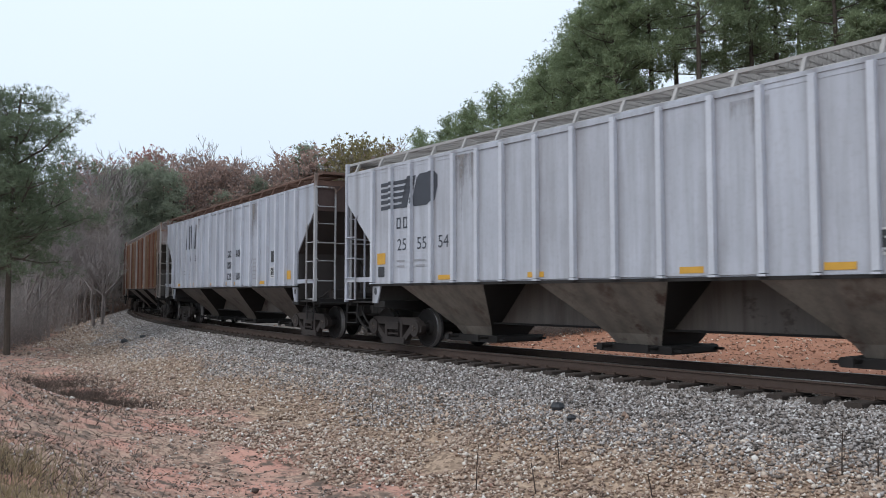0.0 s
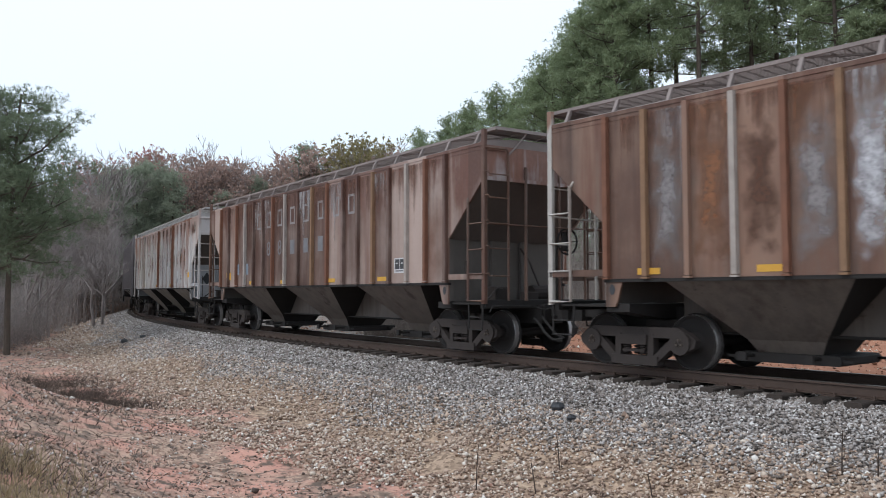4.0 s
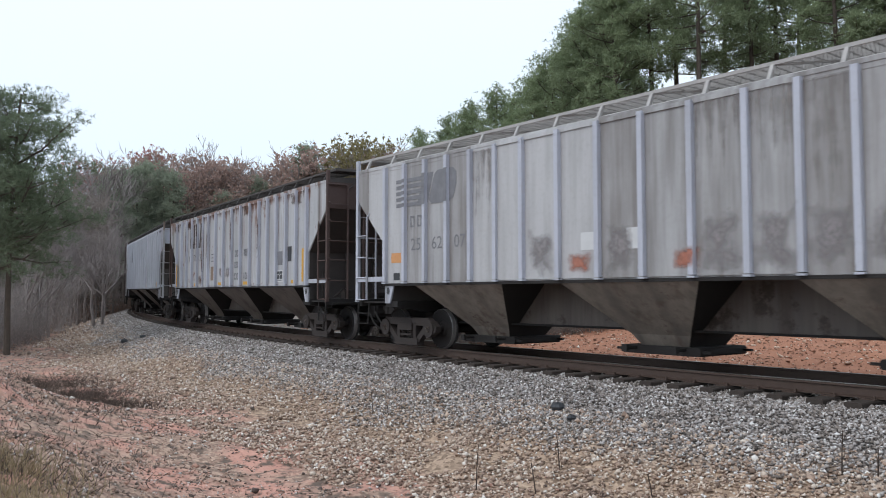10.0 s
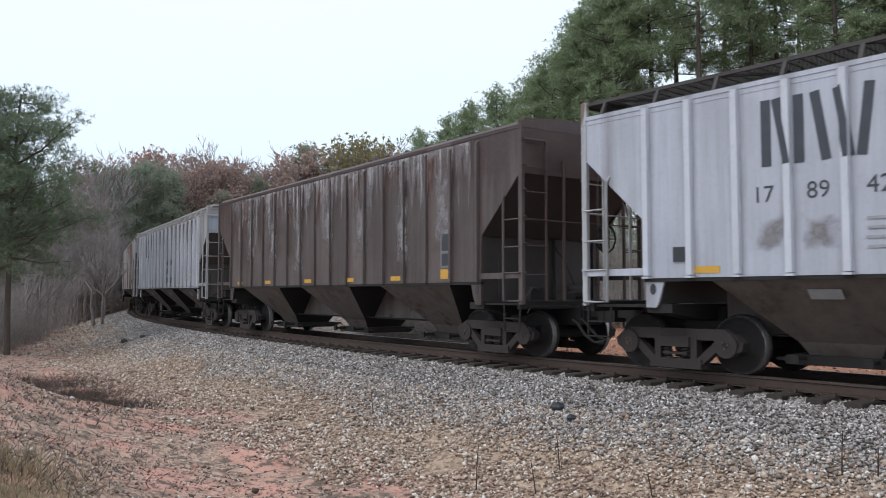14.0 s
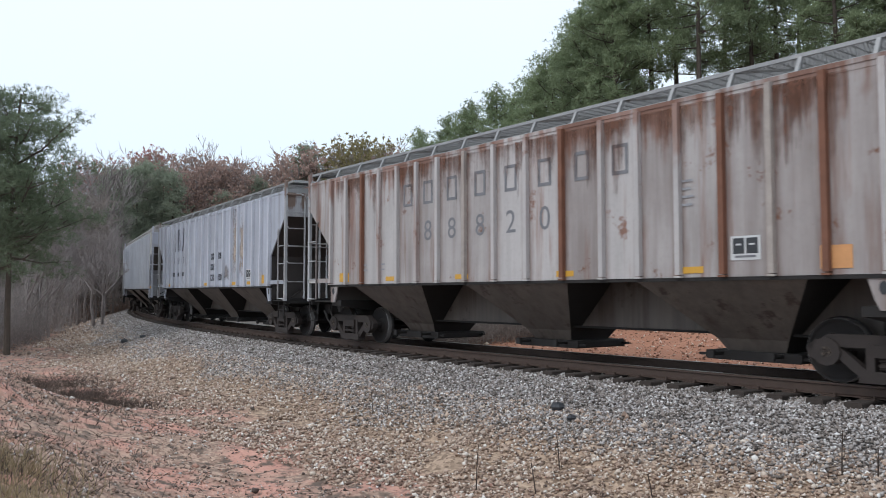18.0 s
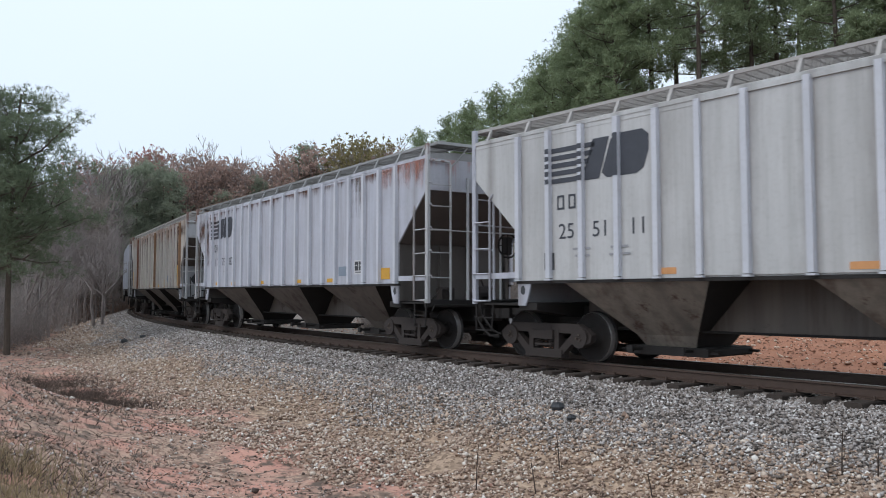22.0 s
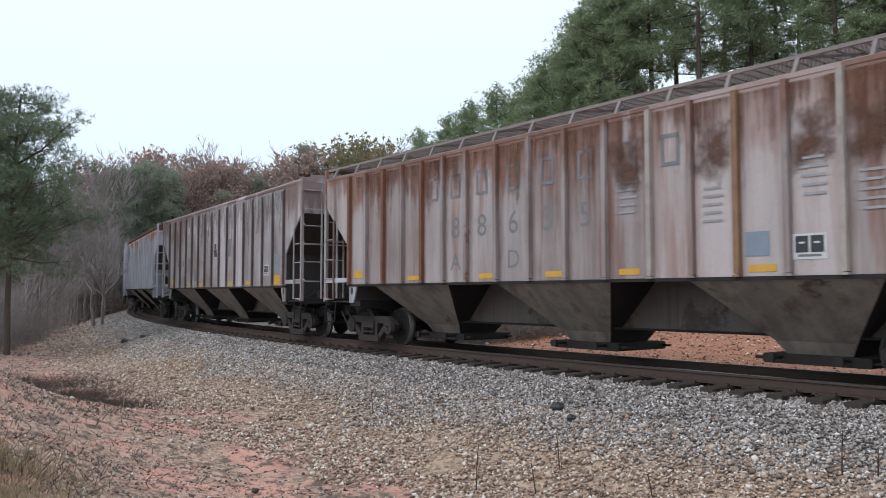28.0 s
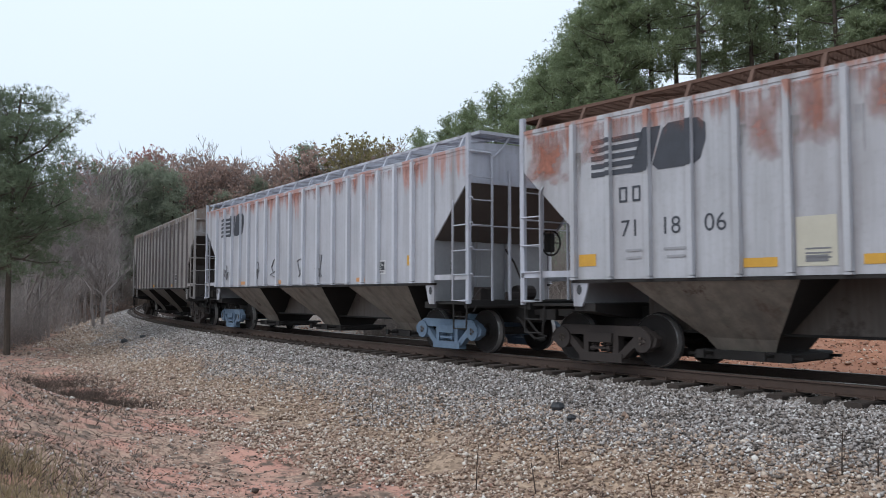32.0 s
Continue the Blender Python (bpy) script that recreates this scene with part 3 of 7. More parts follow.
keep = vnoise(x * 0.8, y * 0.8, 9) + 0.75 * (5.9 - offset_of(x, y)) / 2.6 > 0.45
stones("brown_gravel", x[keep], y[keep], (0.014 + 0.0007 * r + rs.gamma(1.2, 0.006, len(x)))[keep], M_STONE_BROWN, "loose brown gravel spread down the foot of the ballast", rs, 0.5)
x, y, r = along(rs, 62000, -34, 16, 4.6, 12.0, 7.0)
keep = vnoise(x * 0.9, y * 0.9, 21) + 0.35 * vnoise(x * 3.1, y * 3.1, 22) + rs.normal(0, 0.14, len(x)) > 0.52
stones("clay_pebbles", x[keep], y[keep], (0.007 + 0.0005 * r + rs.gamma(1.0, 0.007, len(x)))[keep], M_DEBRIS, "pebbles and broken stone scattered over red clay", rs)
x, y, r = along(rs, 30000, -25, 22, -13.0, -2.7, 25.0)
stones("clay_rubble", x, y, 0.012 + rs.gamma(1.1, 0.013, len(x)), M_STONE_CLAY, "orange clay rubble on the far side of the track", rs)


# ------------------------------------------------------------------ hopper cars
HALF, BOLSTER, WHEEL_R, AXLE, STEP = 8.10, 6.64, 0.44, 0.89, 3.0
PAIRED = [0.456, 1.368, 2.28] + [3.045 + 0.757 * k for k in range(6)]
RIBS = {"A": [-x for x in reversed(PAIRED)] + PAIRED, "B": [-x for x in reversed(PAIRED)] + PAIRED, "C": [-6.79 + 13.58 / 15 * k for k in range(16)]}
RIB_SIZE = {"A": (0.055, 0.085), "B": (0.05, 0.085), "C": (0.035, 0.065)}
TOPS = {"A": 4.15, "B": 4.15, "C": 4.32}


def side_mesh(kind):
    t = TOPS[kind]
    out = [(-6.88, 1.45), (6.88, 1.45), (6.90, 2.34), (8.08, 3.46), (8.10, t), (-8.10, t), (-8.08, 3.46), (-6.90, 2.34)]
    g = Geo().prism(out, -1.60, -1.565)
    g.box(-8.09, 8.09, -1.612, -1.56, t - 0.045, t + 0.02)
    if kind == "A":
        g.box(-STEP, STEP, -1.628, -1.58, 1.475, t - 0.05)
        g.box(-STEP - 0.02, STEP + 0.02, -1.655, -1.58, t - 0.10, t - 0.03)
    if kind != "C":
        g.box(-8.06, 8.06, -1.606, -1.58, t - 0.125, t - 0.112)
    return g.mesh("side_panel")


def flange_mesh():
    return Geo().box(-6.90, 6.90, -1.62, -1.54, 1.395, 1.445).mesh("side_flange")


def rib_mesh(kind, proud=0.0):
    t = TOPS[kind] - (0.16 if kind == "C" else 0.05)
    w, dp = RIB_SIZE[kind]
    g = Geo().prism([(-w, -1.598), (-w * 0.85, -1.598 - dp - proud), (w * 0.85, -1.598 - dp - proud), (w, -1.598)], 1.49, t, "z")
    g.box(-w * 1.15, w * 1.15, -1.60 - dp * 1.05 - proud, -1.60, 1.445, 1.475)
    if kind == "C":
        g.prism([(-1.598 - dp, t), (-1.598, t), (-1.598, t + 0.07)], -w * 0.85, w * 0.85, "x")
    return g.mesh("rib")


def roof_mesh(kind):
    t = TOPS[kind]
    rise = 0.22 if kind == "C" else 0.14
    sec = [(-1.6, t), (-1.5, t + rise * 0.45), (-1.2, t + rise * 0.75), (-0.6, t + rise), (0.6, t + rise), (1.2, t + rise * 0.75), (1.5, t + rise * 0.45), (1.6, t), (1.55, t - 0.03), (-1.55, t - 0.03)]
    g = Geo().prism(sec, -8.08, 8.08, "x")
    for i in range(-9, 10):
        g.box(i * 0.86 - 0.02, i * 0.86 + 0.02, -1.2, 1.2, t + rise * 0.7, t + rise + 0.02)
    return g.mesh("roof")


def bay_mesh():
    """A hopper bay: two long side sheets under the body and two sloping end sheets, sooty and with shade put into their
    colour, down to the outlet.
    """
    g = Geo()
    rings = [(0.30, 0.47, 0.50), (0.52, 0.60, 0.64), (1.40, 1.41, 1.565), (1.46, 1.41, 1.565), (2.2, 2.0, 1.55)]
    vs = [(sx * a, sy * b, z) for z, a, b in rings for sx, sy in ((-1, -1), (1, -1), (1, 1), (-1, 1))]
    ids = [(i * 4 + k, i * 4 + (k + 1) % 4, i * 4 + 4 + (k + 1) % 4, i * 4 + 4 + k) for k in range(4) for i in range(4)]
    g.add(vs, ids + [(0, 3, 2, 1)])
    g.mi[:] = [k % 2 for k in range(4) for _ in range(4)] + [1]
    return g.mesh("hopper_bay", (None, M_SOOTSHADE))


def gate_mesh():
    g = Geo().box(-0.80, 0.80, -0.66, 0.66, 0.19, 0.33, 0.03)
    g.box(-0.95, 0.95, -0.62, -0.55, 0.24, 0.28).box(-0.95, 0.95, 0.55, 0.62, 0.24, 0.28)
    g.tube([(-0.5, -0.95, 0.29), (-0.5, 0.95, 0.29)], 0.03).tube([(0.5, -0.95, 0.29), (0.5, 0.95, 0.29)], 0.03)
    g.box(-0.56, -0.44, -0.98, -0.93, 0.23, 0.35).box(0.44, 0.56, -0.98, -0.93, 0.23, 0.35)
    return g.mesh("outlet_gate")


def end_mesh(kind):
    """The upper end sheet at the front, above the slope sheet."""
    t = TOPS[kind]
    g = Geo().prism([(-1.56, 3.44), (1.56, 3.44), (1.56, t), (1.2, t + 0.1), (-1.2, t + 0.1), (-1.56, t)], 8.04, 8.075, "x")
    g.box(8.05, 8.11, -1.57, 1.57, 3.43, 3.50)
    return g.mesh("end_sheet")


def slope_mesh():
    g = Geo().prism([(8.07, 3.47), (6.83, 2.34), (6.77, 2.34), (6.77, 2.42), (8.01, 3.53)], -1.545, 1.545)
    return g.mesh("slope_sheet")


def bulkhead_mesh():
    return Geo().box(6.75, 6.79, -1.54, 1.54, 1.06, 2.38).mesh("end_bulkhead")


def stiffener_mesh(y):
    return Geo().box(6.79, 6.87, y - 0.05, y + 0.05, 1.06, 2.34, 0.006).mesh("bulkhead_stiffener")


def beam_mesh():
    return Geo().box(7.93, 8.09, -1.57, 1.57, 0.93, 1.10, 0.012).mesh("end_beam")


def floor_mesh():
    return Geo().box(6.79, 7.93, -1.5, 1.5, 1.0, 1.04).mesh("end_platform")


def draft_sill_mesh():
    return Geo().box(6.3, 8.25, -0.28, 0.28, 0.62, 0.99, 0.02).mesh("draft_sill")


def body_bolster_mesh():
    return Geo().prism([(-1.55, 1.05), (-1.55, 0.92), (-0.6, 0.80), (0.6, 0.80), (1.55, 0.92), (1.55, 1.05)], 6.45, 6.9, "x").mesh("body_bolster")


def centre_sill_mesh():
    g = Geo().box(-6.2, 6.2, -0.42, 0.42, 0.60, 1.42)
    return g.mesh("centre_sill")


def train_pipe_mesh():
    return Geo().tube([(-6.3, -0.62, 0.60), (6.3, -0.62, 0.60)], 0.022, 6).mesh("brake_pipe")


def sill_mesh():
    return Geo().box(6.90, 8.10, -1.615, -1.55, 1.50, 1.61).mesh("side_sill")


def post_mesh():
    g = Geo().box(8.03, 8.13, -1.615, -1.545, 1.02, 4.42, 0.008).box(8.045, 8.115, -1.63, -1.54, 1.02, 1.10)
    for z in (3.55, 3.67, 3.79, 3.91, 4.03):
        g.box(8.06, 8.10, -1.624, -1.61, z, z + 0.04)
    return g.mesh("corner_post")


def side_ladder_mesh():
    g = Geo().tube([(7.56, -1.585, 3.12), (7.61, -1.63, 3.02), (7.61, -1.63, 1.08), (8.08, -1.63, 1.08)], 0.027)
    return g.mesh("side_ladder")


def side_rung_mesh():
    return Geo().tube([(7.61, -1.63, 0), (8.08, -1.63, 0)], 0.015, 5).mesh("rung")


def end_rung_mesh():
    return Geo().tube([(8.11, -1.58, 0.02), (8.18, -1.555, 0.03), (8.18, -1.53, -0.02), (8.18, -1.05, -0.02), (8.14, -1.03, 0)], 0.014, 5).mesh("rung")


def end_ladder_mesh():
    g = Geo().tube([(8.14, -1.58, 4.06), (8.14, -1.08, 4.06), (8.14, -1.03, 4.0), (8.14, -1.03, 1.08)], 0.026)
    return g.mesh("end_ladder")


def stirrup_mesh():
    g = Geo().tube([(8.04, -1.58, 1.02), (8.03, -1.6, 0.52), (7.60, -1.6, 0.52), (7.57, -1.58, 1.02)], 0.02, 5).tube([(8.03, -1.6, 0.76), (7.59, -1.6, 0.76)], 0.014, 5)
    return g.mesh("stirrup_step")


def grab_mesh():
    g = Geo().tube([(8.14, -1.57, 2.57), (8.16, -1.4, 2.57), (8.16, 1.4, 2.57), (8.14, 1.57, 2.57)], 0.016, 5)
    return g.mesh("grab_rail")


def pipes_mesh():
    g = Geo().tube([(8.10, -0.55, 1.08), (8.10, -0.55, 3.75)], 0.034).tube([(8.10, 0.35, 1.08), (8.10, 0.35, 3.6), (8.08, 0.35, 3.8)], 0.026)
    return g.mesh("end_stanchion")


def bracket_mesh():
    g = Geo().prism([(6.54, 1.44), (6.64, 1.12), (6.70, 1.0), (6.88, 1.0), (6.88, 1.44)], -1.60, -1.56)
    g.slot = 1
    g.prism([(6.75 + 0.055 * math.cos(a * 0.524), 1.28 + 0.085 * math.sin(a * 0.524)) for a in range(12)], -1.606, -1.598)
    return g.mesh("jacking_bracket", (None, M_PLATE))


def reservoir_mesh():
    g = Geo().lathe([(0.0, -0.42), (0.12, -0.40), (0.18, -0.33), (0.18, 0.33), (0.12, 0.40), (0.0, 0.42)], 14)
    g.shift(0, 7.2, -0.85, 1.24)
    return g.mesh("air_reservoir", smooth=True)


def brake_wheel_mesh():
    g = Geo()
    ring = [(8.12, 0.55 + 0.27 * math.cos(a * 0.3927), 2.3 + 0.27 * math.sin(a * 0.3927)) for a in range(17)]
    g.tube(ring, 0.022, 5)
    for a in range(4):
        g.tube([(8.10, 0.55, 2.3), (8.12, 0.55 + 0.27 * math.cos(a * 1.571), 2.3 + 0.27 * math.sin(a * 1.571))], 0.014, 4)
    g.box(7.97, 8.1, 0.42, 0.68, 2.1, 2.5, 0.03)
    return g.mesh("brake_wheel")


def coupler_mesh():
    g = Geo().box(8.2, 8.62, -0.07, 0.07, 0.78, 0.93, 0.01).box(8.2, 8.3, -0.24, 0.24, 0.68, 1.02, 0.02)
    g.prism([(8.58, -0.16), (8.74, -0.19), (8.82, -0.10), (8.79, 0.0), (8.86, 0.08), (8.80, 0.19), (8.62, 0.15)], 0.70, 1.0, "z")
    g.tube([(8.3, -0.3, 0.75), (8.5, -0.32, 0.6), (8.68, -0.28, 0.42), (8.8, -0.18, 0.36)], 0.026)
    return g.mesh("coupler")


def cut_lever_mesh():
    return Geo().tube([(8.14, -1.5, 0.86), (8.16, -1.45, 0.98), (8.16, -0.5, 0.98), (8.3, -0.25, 0.9), (8.55, -0.1, 0.98)], 0.014, 5).mesh("cut_lever")


def hose_mesh():
    return Geo().tube([(8.18, -0.42, 0.72), (8.36, -0.46, 0.66), (8.52, -0.44, 0.46), (8.68, -0.38, 0.33), (8.80, -0.30, 0.32)], 0.028, 6).tube([(8.76, -0.33, 0.32), (8.84, -0.27, 0.33)], 0.045, 6).mesh("air_hose")


def brake_gear_mesh():
    """Brake cylinder, valve and slack rods on the end platform."""
    g = Geo().lathe([(0.0, -0.25), (0.15, -0.25), (0.16, -0.2), (0.16, 0.22), (0.06, 0.28), (0.0, 0.28)], 12)
    g.shift(0, 7.35, 0.45, 1.24)
    g.box(7.05, 7.3, -0.7, -0.35, 1.04, 1.36, 0.03).box(7.5, 7.72, -0.2, 0.1, 1.04, 1.26, 0.02)
    g.tube([(7.3, -0.5, 1.3), (7.6, -0.9, 1.34), (7.85, -1.3, 1.12)], 0.02, 5).tube([(7.4, 0.4, 1.38), (7.2, 0.3, 1.9), (6.9, 0.3, 2.2)], 0.022, 5)
    g.tube([(6.95, -1.2, 1.1), (6.95, -1.2, 1.9)], 0.018, 5)
    return g.mesh("brake_gear")


def walk_mesh():
    """Grating of the running board along one roof edge, with its outer rail and cross ties."""
    g = Geo()
    z = 4.43
    for y in (-1.42, -0.74):
        g.box(-7.75, 7.75, y - 0.02, y + 0.02, z - 0.03, z + 0.025)
    for i in range(8):
        x = -7.73 + 2.066 * i
        g.prism([(x, -1.40), (x + 0.05, -1.40), (x + 0.85, -0.76), (x + 0.80, -0.76)], z - 0.04, z - 0.008, "z")
    for i in range(14):
        y = -1.385 + 0.0465 * i
        g.box(-7.75, 7.75, y - 0.008, y + 0.008, z - 0.004, z + 0.012)
    for i in range(78):
        x = -7.7 + 0.2 * i
        g.box(x - 0.011, x + 0.011, -1.40, -0.76, z - 0.004, z + 0.012)
    return g.mesh("running_board")


def walk_post_mesh():
    return Geo().prism([(-1.585, 4.10), (-1.575, 4.17), (-1.45, 4.41), (-1.40, 4.41), (-1.54, 4.10)], -0.028, 0.028, "x").mesh("walk_post")


def crosswalk_mesh():
    g = Geo()
    z = 4.43
    for x in (7.77, 8.26):
        g.box(x - 0.022, x + 0.022, -1.44, 1.44, z - 0.035, z + 0.03)
    for y in (-1.42, -0.7, 0, 0.7, 1.42):
        g.box(7.79, 8.24, y - 0.02, y + 0.02, z - 0.035, z + 0.025)
    return g.mesh("end_walkway")


def walk_slat_mesh():
    return Geo().box(-0.036, 0.036, -1.42, 1.42, 4.427, 4.45).mesh("slat")


def walk_bracket_mesh():
    return Geo().tube([(8.09, -1.0, 3.95), (8.13, -0.85, 4.1), (8.24, -0.62, 4.42)], 0.022, 5).mesh("walkway_bracket")


def hatch_mesh(kind):
    t = TOPS[kind] + (0.22 if kind == "C" else 0.14)
    g = Geo()
    for i in range(4):
        x = -6.6 + 3.42 * i
        g.prism([(-0.3, t), (-0.24, t + 0.09), (0.24, t + 0.09), (0.3, t)], x, x + 3.0, "x")
        for k in range(4):
            g.box(x + 0.3 + 0.8 * k, x + 0.36 + 0.8 * k, -0.33, 0.33, t, t + 0.12)
    return g.mesh("roof_hatch")


def frame_side_mesh():
    """Cast truck side frame with its two windows and the spring opening."""
    g = Geo()
    a, b = -0.065, 0.065
    g.bar((-0.84, 0.62), (0.84, 0.62), 0.17, a, b)
    for s in (-1, 1):
        g.bar((s * 1.10, 0.46), (s * 0.80, 0.63), 0.19, a, b)
        g.bar((s * 0.86, 0.57), (s * 0.40, 0.18), 0.13, a, b)
        g.bar((s * 0.33, 0.16), (s * 0.33, 0.60), 0.11, a - 0.01, b + 0.01)
        g.prism([(s * 0.89 + 0.19 * math.cos(k * 0.524), 0.47 + 0.19 * math.sin(k * 0.524)) for k in range(12)], a - 0.03, b)
        g.prism([(s * 1.02, 0.34), (s * 1.14, 0.40), (s * 1.17, 0.52), (s * 1.02, 0.64)], a, b)
    g.bar((-0.47, 0.165), (0.47, 0.165), 0.15, a - 0.03, b + 0.03)
    g.bar((-0.27, 0.50), (0.27, 0.50), 0.16, a - 0.05, b)
    g.bar((-0.22, 0.32), (0.22, 0.32), 0.035, a - 0.03, b)
    return g.mesh("side_frame")


def spring_mesh():
    g = Geo()
    for k, x in enumerate((-0.17, 0.0, 0.17)):
        pts = [(x + 0.062 * math.cos(i * 1.05), (-0.02 if k != 1 else 0.03) + 0.062 * math.sin(i * 1.05), 0.25 + i * 0.0085) for i in range(25)]
        g.tube(pts, 0.019, 4)
    return g.mesh("spring_nest")


def bolster_mesh():
    g = Geo().box(-0.19, 0.19, -1.14, 1.14, 0.46, 0.68, 0.03).box(-0.36, 0.36, -0.36, 0.36, 0.66, 0.80, 0.02)
    g.box(-0.75, -0.67, -0.9, 0.9, 0.36, 0.48).box(0.67, 0.75, -0.9, 0.9, 0.36, 0.48)
    return g.mesh("truck_bolster")


def wheelset_mesh():
    g = Geo()
    for s in (-1, 1):
        o = 0.70
        prof = [(0.0, o - 0.05), (0.13, o - 0.06), (0.17, o - 0.03), (0.34, o + 0.02), (0.385, o - 0.02), (0.44, o - 0.045)]
        i0 = len(g.v)
        g.lathe([(r, s * y) for r, y in prof], 22)
        g.lathe([(0.44, s * (o - 0.045)), (0.497, s * (o - 0.045)), (0.500, s * (o - 0.025)), (0.474, s * (o + 0.0))], 22)
        g.slot = 1
        g.lathe([(0.474, s * (o + 0.0)), (0.468, s * (o + 0.095)), (0.462, s * (o + 0.1))], 22)
        g.slot = 0
        g.lathe([(0.462, s * (o + 0.1)), (0.460, s * (o + 0.102))], 22)
        g.lathe([(0.460, s * (o + 0.102)), (0.435, s * (o + 0.10)), (0.40, s * (o + 0.075)), (0.33, s * (o + 0.055)), (0.19, s * (o + 0.03)), (0.14, s * (o + 0.07)), (0.0, s * (o + 0.08))], 22)
        g.lathe([(0.0, s * 1.10), (0.115, s * 1.10), (0.125, s * 1.0), (0.0, s * 0.98)], 14)
        g.slot = 2
        g.lathe([(0.0, s * 1.165), (0.08, s * 1.165), (0.10, s * 1.15), (0.105, s * 1.10)], 14)
        for k in range(3):
            c, d = 0.055 * math.cos(k * 2.094), 0.055 * math.sin(k * 2.094)
            g.box(c - 0.016, c + 0.016, min(s * 1.16, s * 1.185), max(s * 1.16, s * 1.185), d - 0.016, d + 0.016)
        g.slot = 0
    g.tube([(0, -1.12, 0), (0, 1.12, 0)], 0.085, 10)
    k = WHEEL_R / 0.47
    g.v = [(x * k, y, z * k) for x, y, z in g.v]
    return g.mesh("wheelset", (M_WHEEL, M_TREAD, M_BRASS), smooth=False)


WHEELS, CARS, KIND, NOSE = [], [], {}, {}
FLIP = pose(0, 0, 0, 0, 0, 180)
MIRROR_Y = Matrix.Diagonal((1, -1, 1, 1))


def truck(car, x, yaw, mat):
    t = part("truck", cached("bolster", bolster_mesh), mat, car, at=pose(x, 0, -0.03, 0, 0, yaw))
    for s in (-1, 1):
        part("side_frame", cached("side_frame", frame_side_mesh), mat, t, at=pose(0, s * 1.07, 0, 0, 0, 0 if s < 0 else 180))
        part("spring_nest", cached("spring", spring_mesh), mat, t, at=pose(0, s * 1.07, 0))
        w = part("wheelset", cached("wheelset", wheelset_mesh), M_WHEEL, t, "steel wheels with bright worn treads", at=pose(s * AXLE, 0, WHEEL_R + 0.03))
        WHEELS.append((w, s * AXLE))
    return t


def hopper_car(label, kind, body, end, slope, bay, walk_mat, s_front, truck_mat=None, rusty=(), rib_mat=None, bulk=None, post_mat=None, sill_mat=None):
    """A three-bay covered hopper. Its origin lies on the rails, midway; x points forward."""
    car = tagged(new("hopper_car"), label, "hopper car", "freight train")
    tm = truck_mat or M_TRUCK
    for m in (None, FLIP):
        part("side_panel", cached("side" + kind, lambda: side_mesh(kind)), body, car, at=m)
        # near-black flange paints in the shadow line below the side panel
        part("side_flange", cached("flange", flange_mesh), M_UNDER, car, at=m)
        for i, x in enumerate(RIBS[kind]):
            raised = kind == "A" and abs(x) < STEP
            me = cached("rib%s%d" % (kind, raised), lambda: rib_mesh(kind, 0.03 if raised else 0.0))
            part("rib", me, (M_RIBRUST, M_RIBORANGE, M_RIBRUST, M_RIBWHITE)[i % 4] if i in rusty else rib_mat or body, car, at=pose(x, 0, 0) if m is None else FLIP @ pose(x, 0, 0))
        part("end_sheet", cached("end" + kind, lambda: end_mesh(kind)), end, car, at=m)
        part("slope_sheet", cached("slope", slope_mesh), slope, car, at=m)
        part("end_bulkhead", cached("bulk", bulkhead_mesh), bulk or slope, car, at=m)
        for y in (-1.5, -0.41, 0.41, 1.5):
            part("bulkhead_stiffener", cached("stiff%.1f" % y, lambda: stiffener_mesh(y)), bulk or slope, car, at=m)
        part("end_beam", cached("beam", beam_mesh), M_UNDER, car, at=m)
        part("end_platform", cached("platform", floor_mesh), M_UNDER, car, at=m)
        part("draft_sill", cached("draft", draft_sill_mesh), M_UNDER, car, at=m)
        part("body_bolster", cached("bbolster", body_bolster_mesh), M_UNDER, car, at=m)
        part("coupler", cached("coupler", coupler_mesh), M_UNDER, car, at=m)
        part("cut_lever", cached("cutlever", cut_lever_mesh), M_UNDER, car, at=m)
        part("air_hose", cached("hose", hose_mesh), M_UNDER, car, at=m)
        part("brake_gear", cached("gear", brake_gear_mesh), M_TRUCK, car, at=m)
        part("grab_rail", cached("grab", grab_mesh), post_mat or end, car, at=m)
        part("end_stanchion", cached("pipes", pipes_mesh), post_mat or end, car, at=m)
        if kind != "C":
            part("running_board", cached("walk", walk_mesh), walk_mat, car, at=m)
            cw = part("end_walkway", cached("crosswalk", crosswalk_mesh), walk_mat, car, at=m)
            for i in range(5):
                part("slat", cached("wslat", walk_slat_mesh), walk_mat, cw, at=pose(7.835 + 0.09 * i, 0, 0))
            for i in range(16):
                k = pose(-7.75 + 1.0333 * i, 0, 0)
                part("walk_post", cached("wpost", walk_post_mesh), walk_mat, car, at=k if m is None else m @ k)
        for q in (Matrix.Identity(4), MIRROR_Y):
            at = q if m is None else m @ q
            part("corner_post", cached("post", post_mesh), post_mat or body, car, at=at)
            ladder = part("side_ladder", cached("sladder", side_ladder_mesh), post_mat or body, car, at=at)
            for z in (1.60, 2.08, 2.59):
                part("rung", cached("srung", side_rung_mesh), post_mat or body, ladder, at=pose(0, 0, z))
            ladder = part("end_ladder", cached("eladder", end_ladder_mesh), post_mat or end, car, at=at)
            for z in (1.58, 2.11, 2.60, 3.10, 3.56):
                part("rung", cached("erung", end_rung_mesh), post_mat or end, ladder, at=pose(0, 0, z))
            if kind != "C":
                part("walkway_bracket", cached("wbracket", walk_bracket_mesh), walk_mat, car, at=at)
            part("stirrup_step", cached("stirrup", stirrup_mesh), M_UNDER, car, at=at)
            part("side_sill", cached("sill", sill_mesh), sill_mat or body, car, at=at)
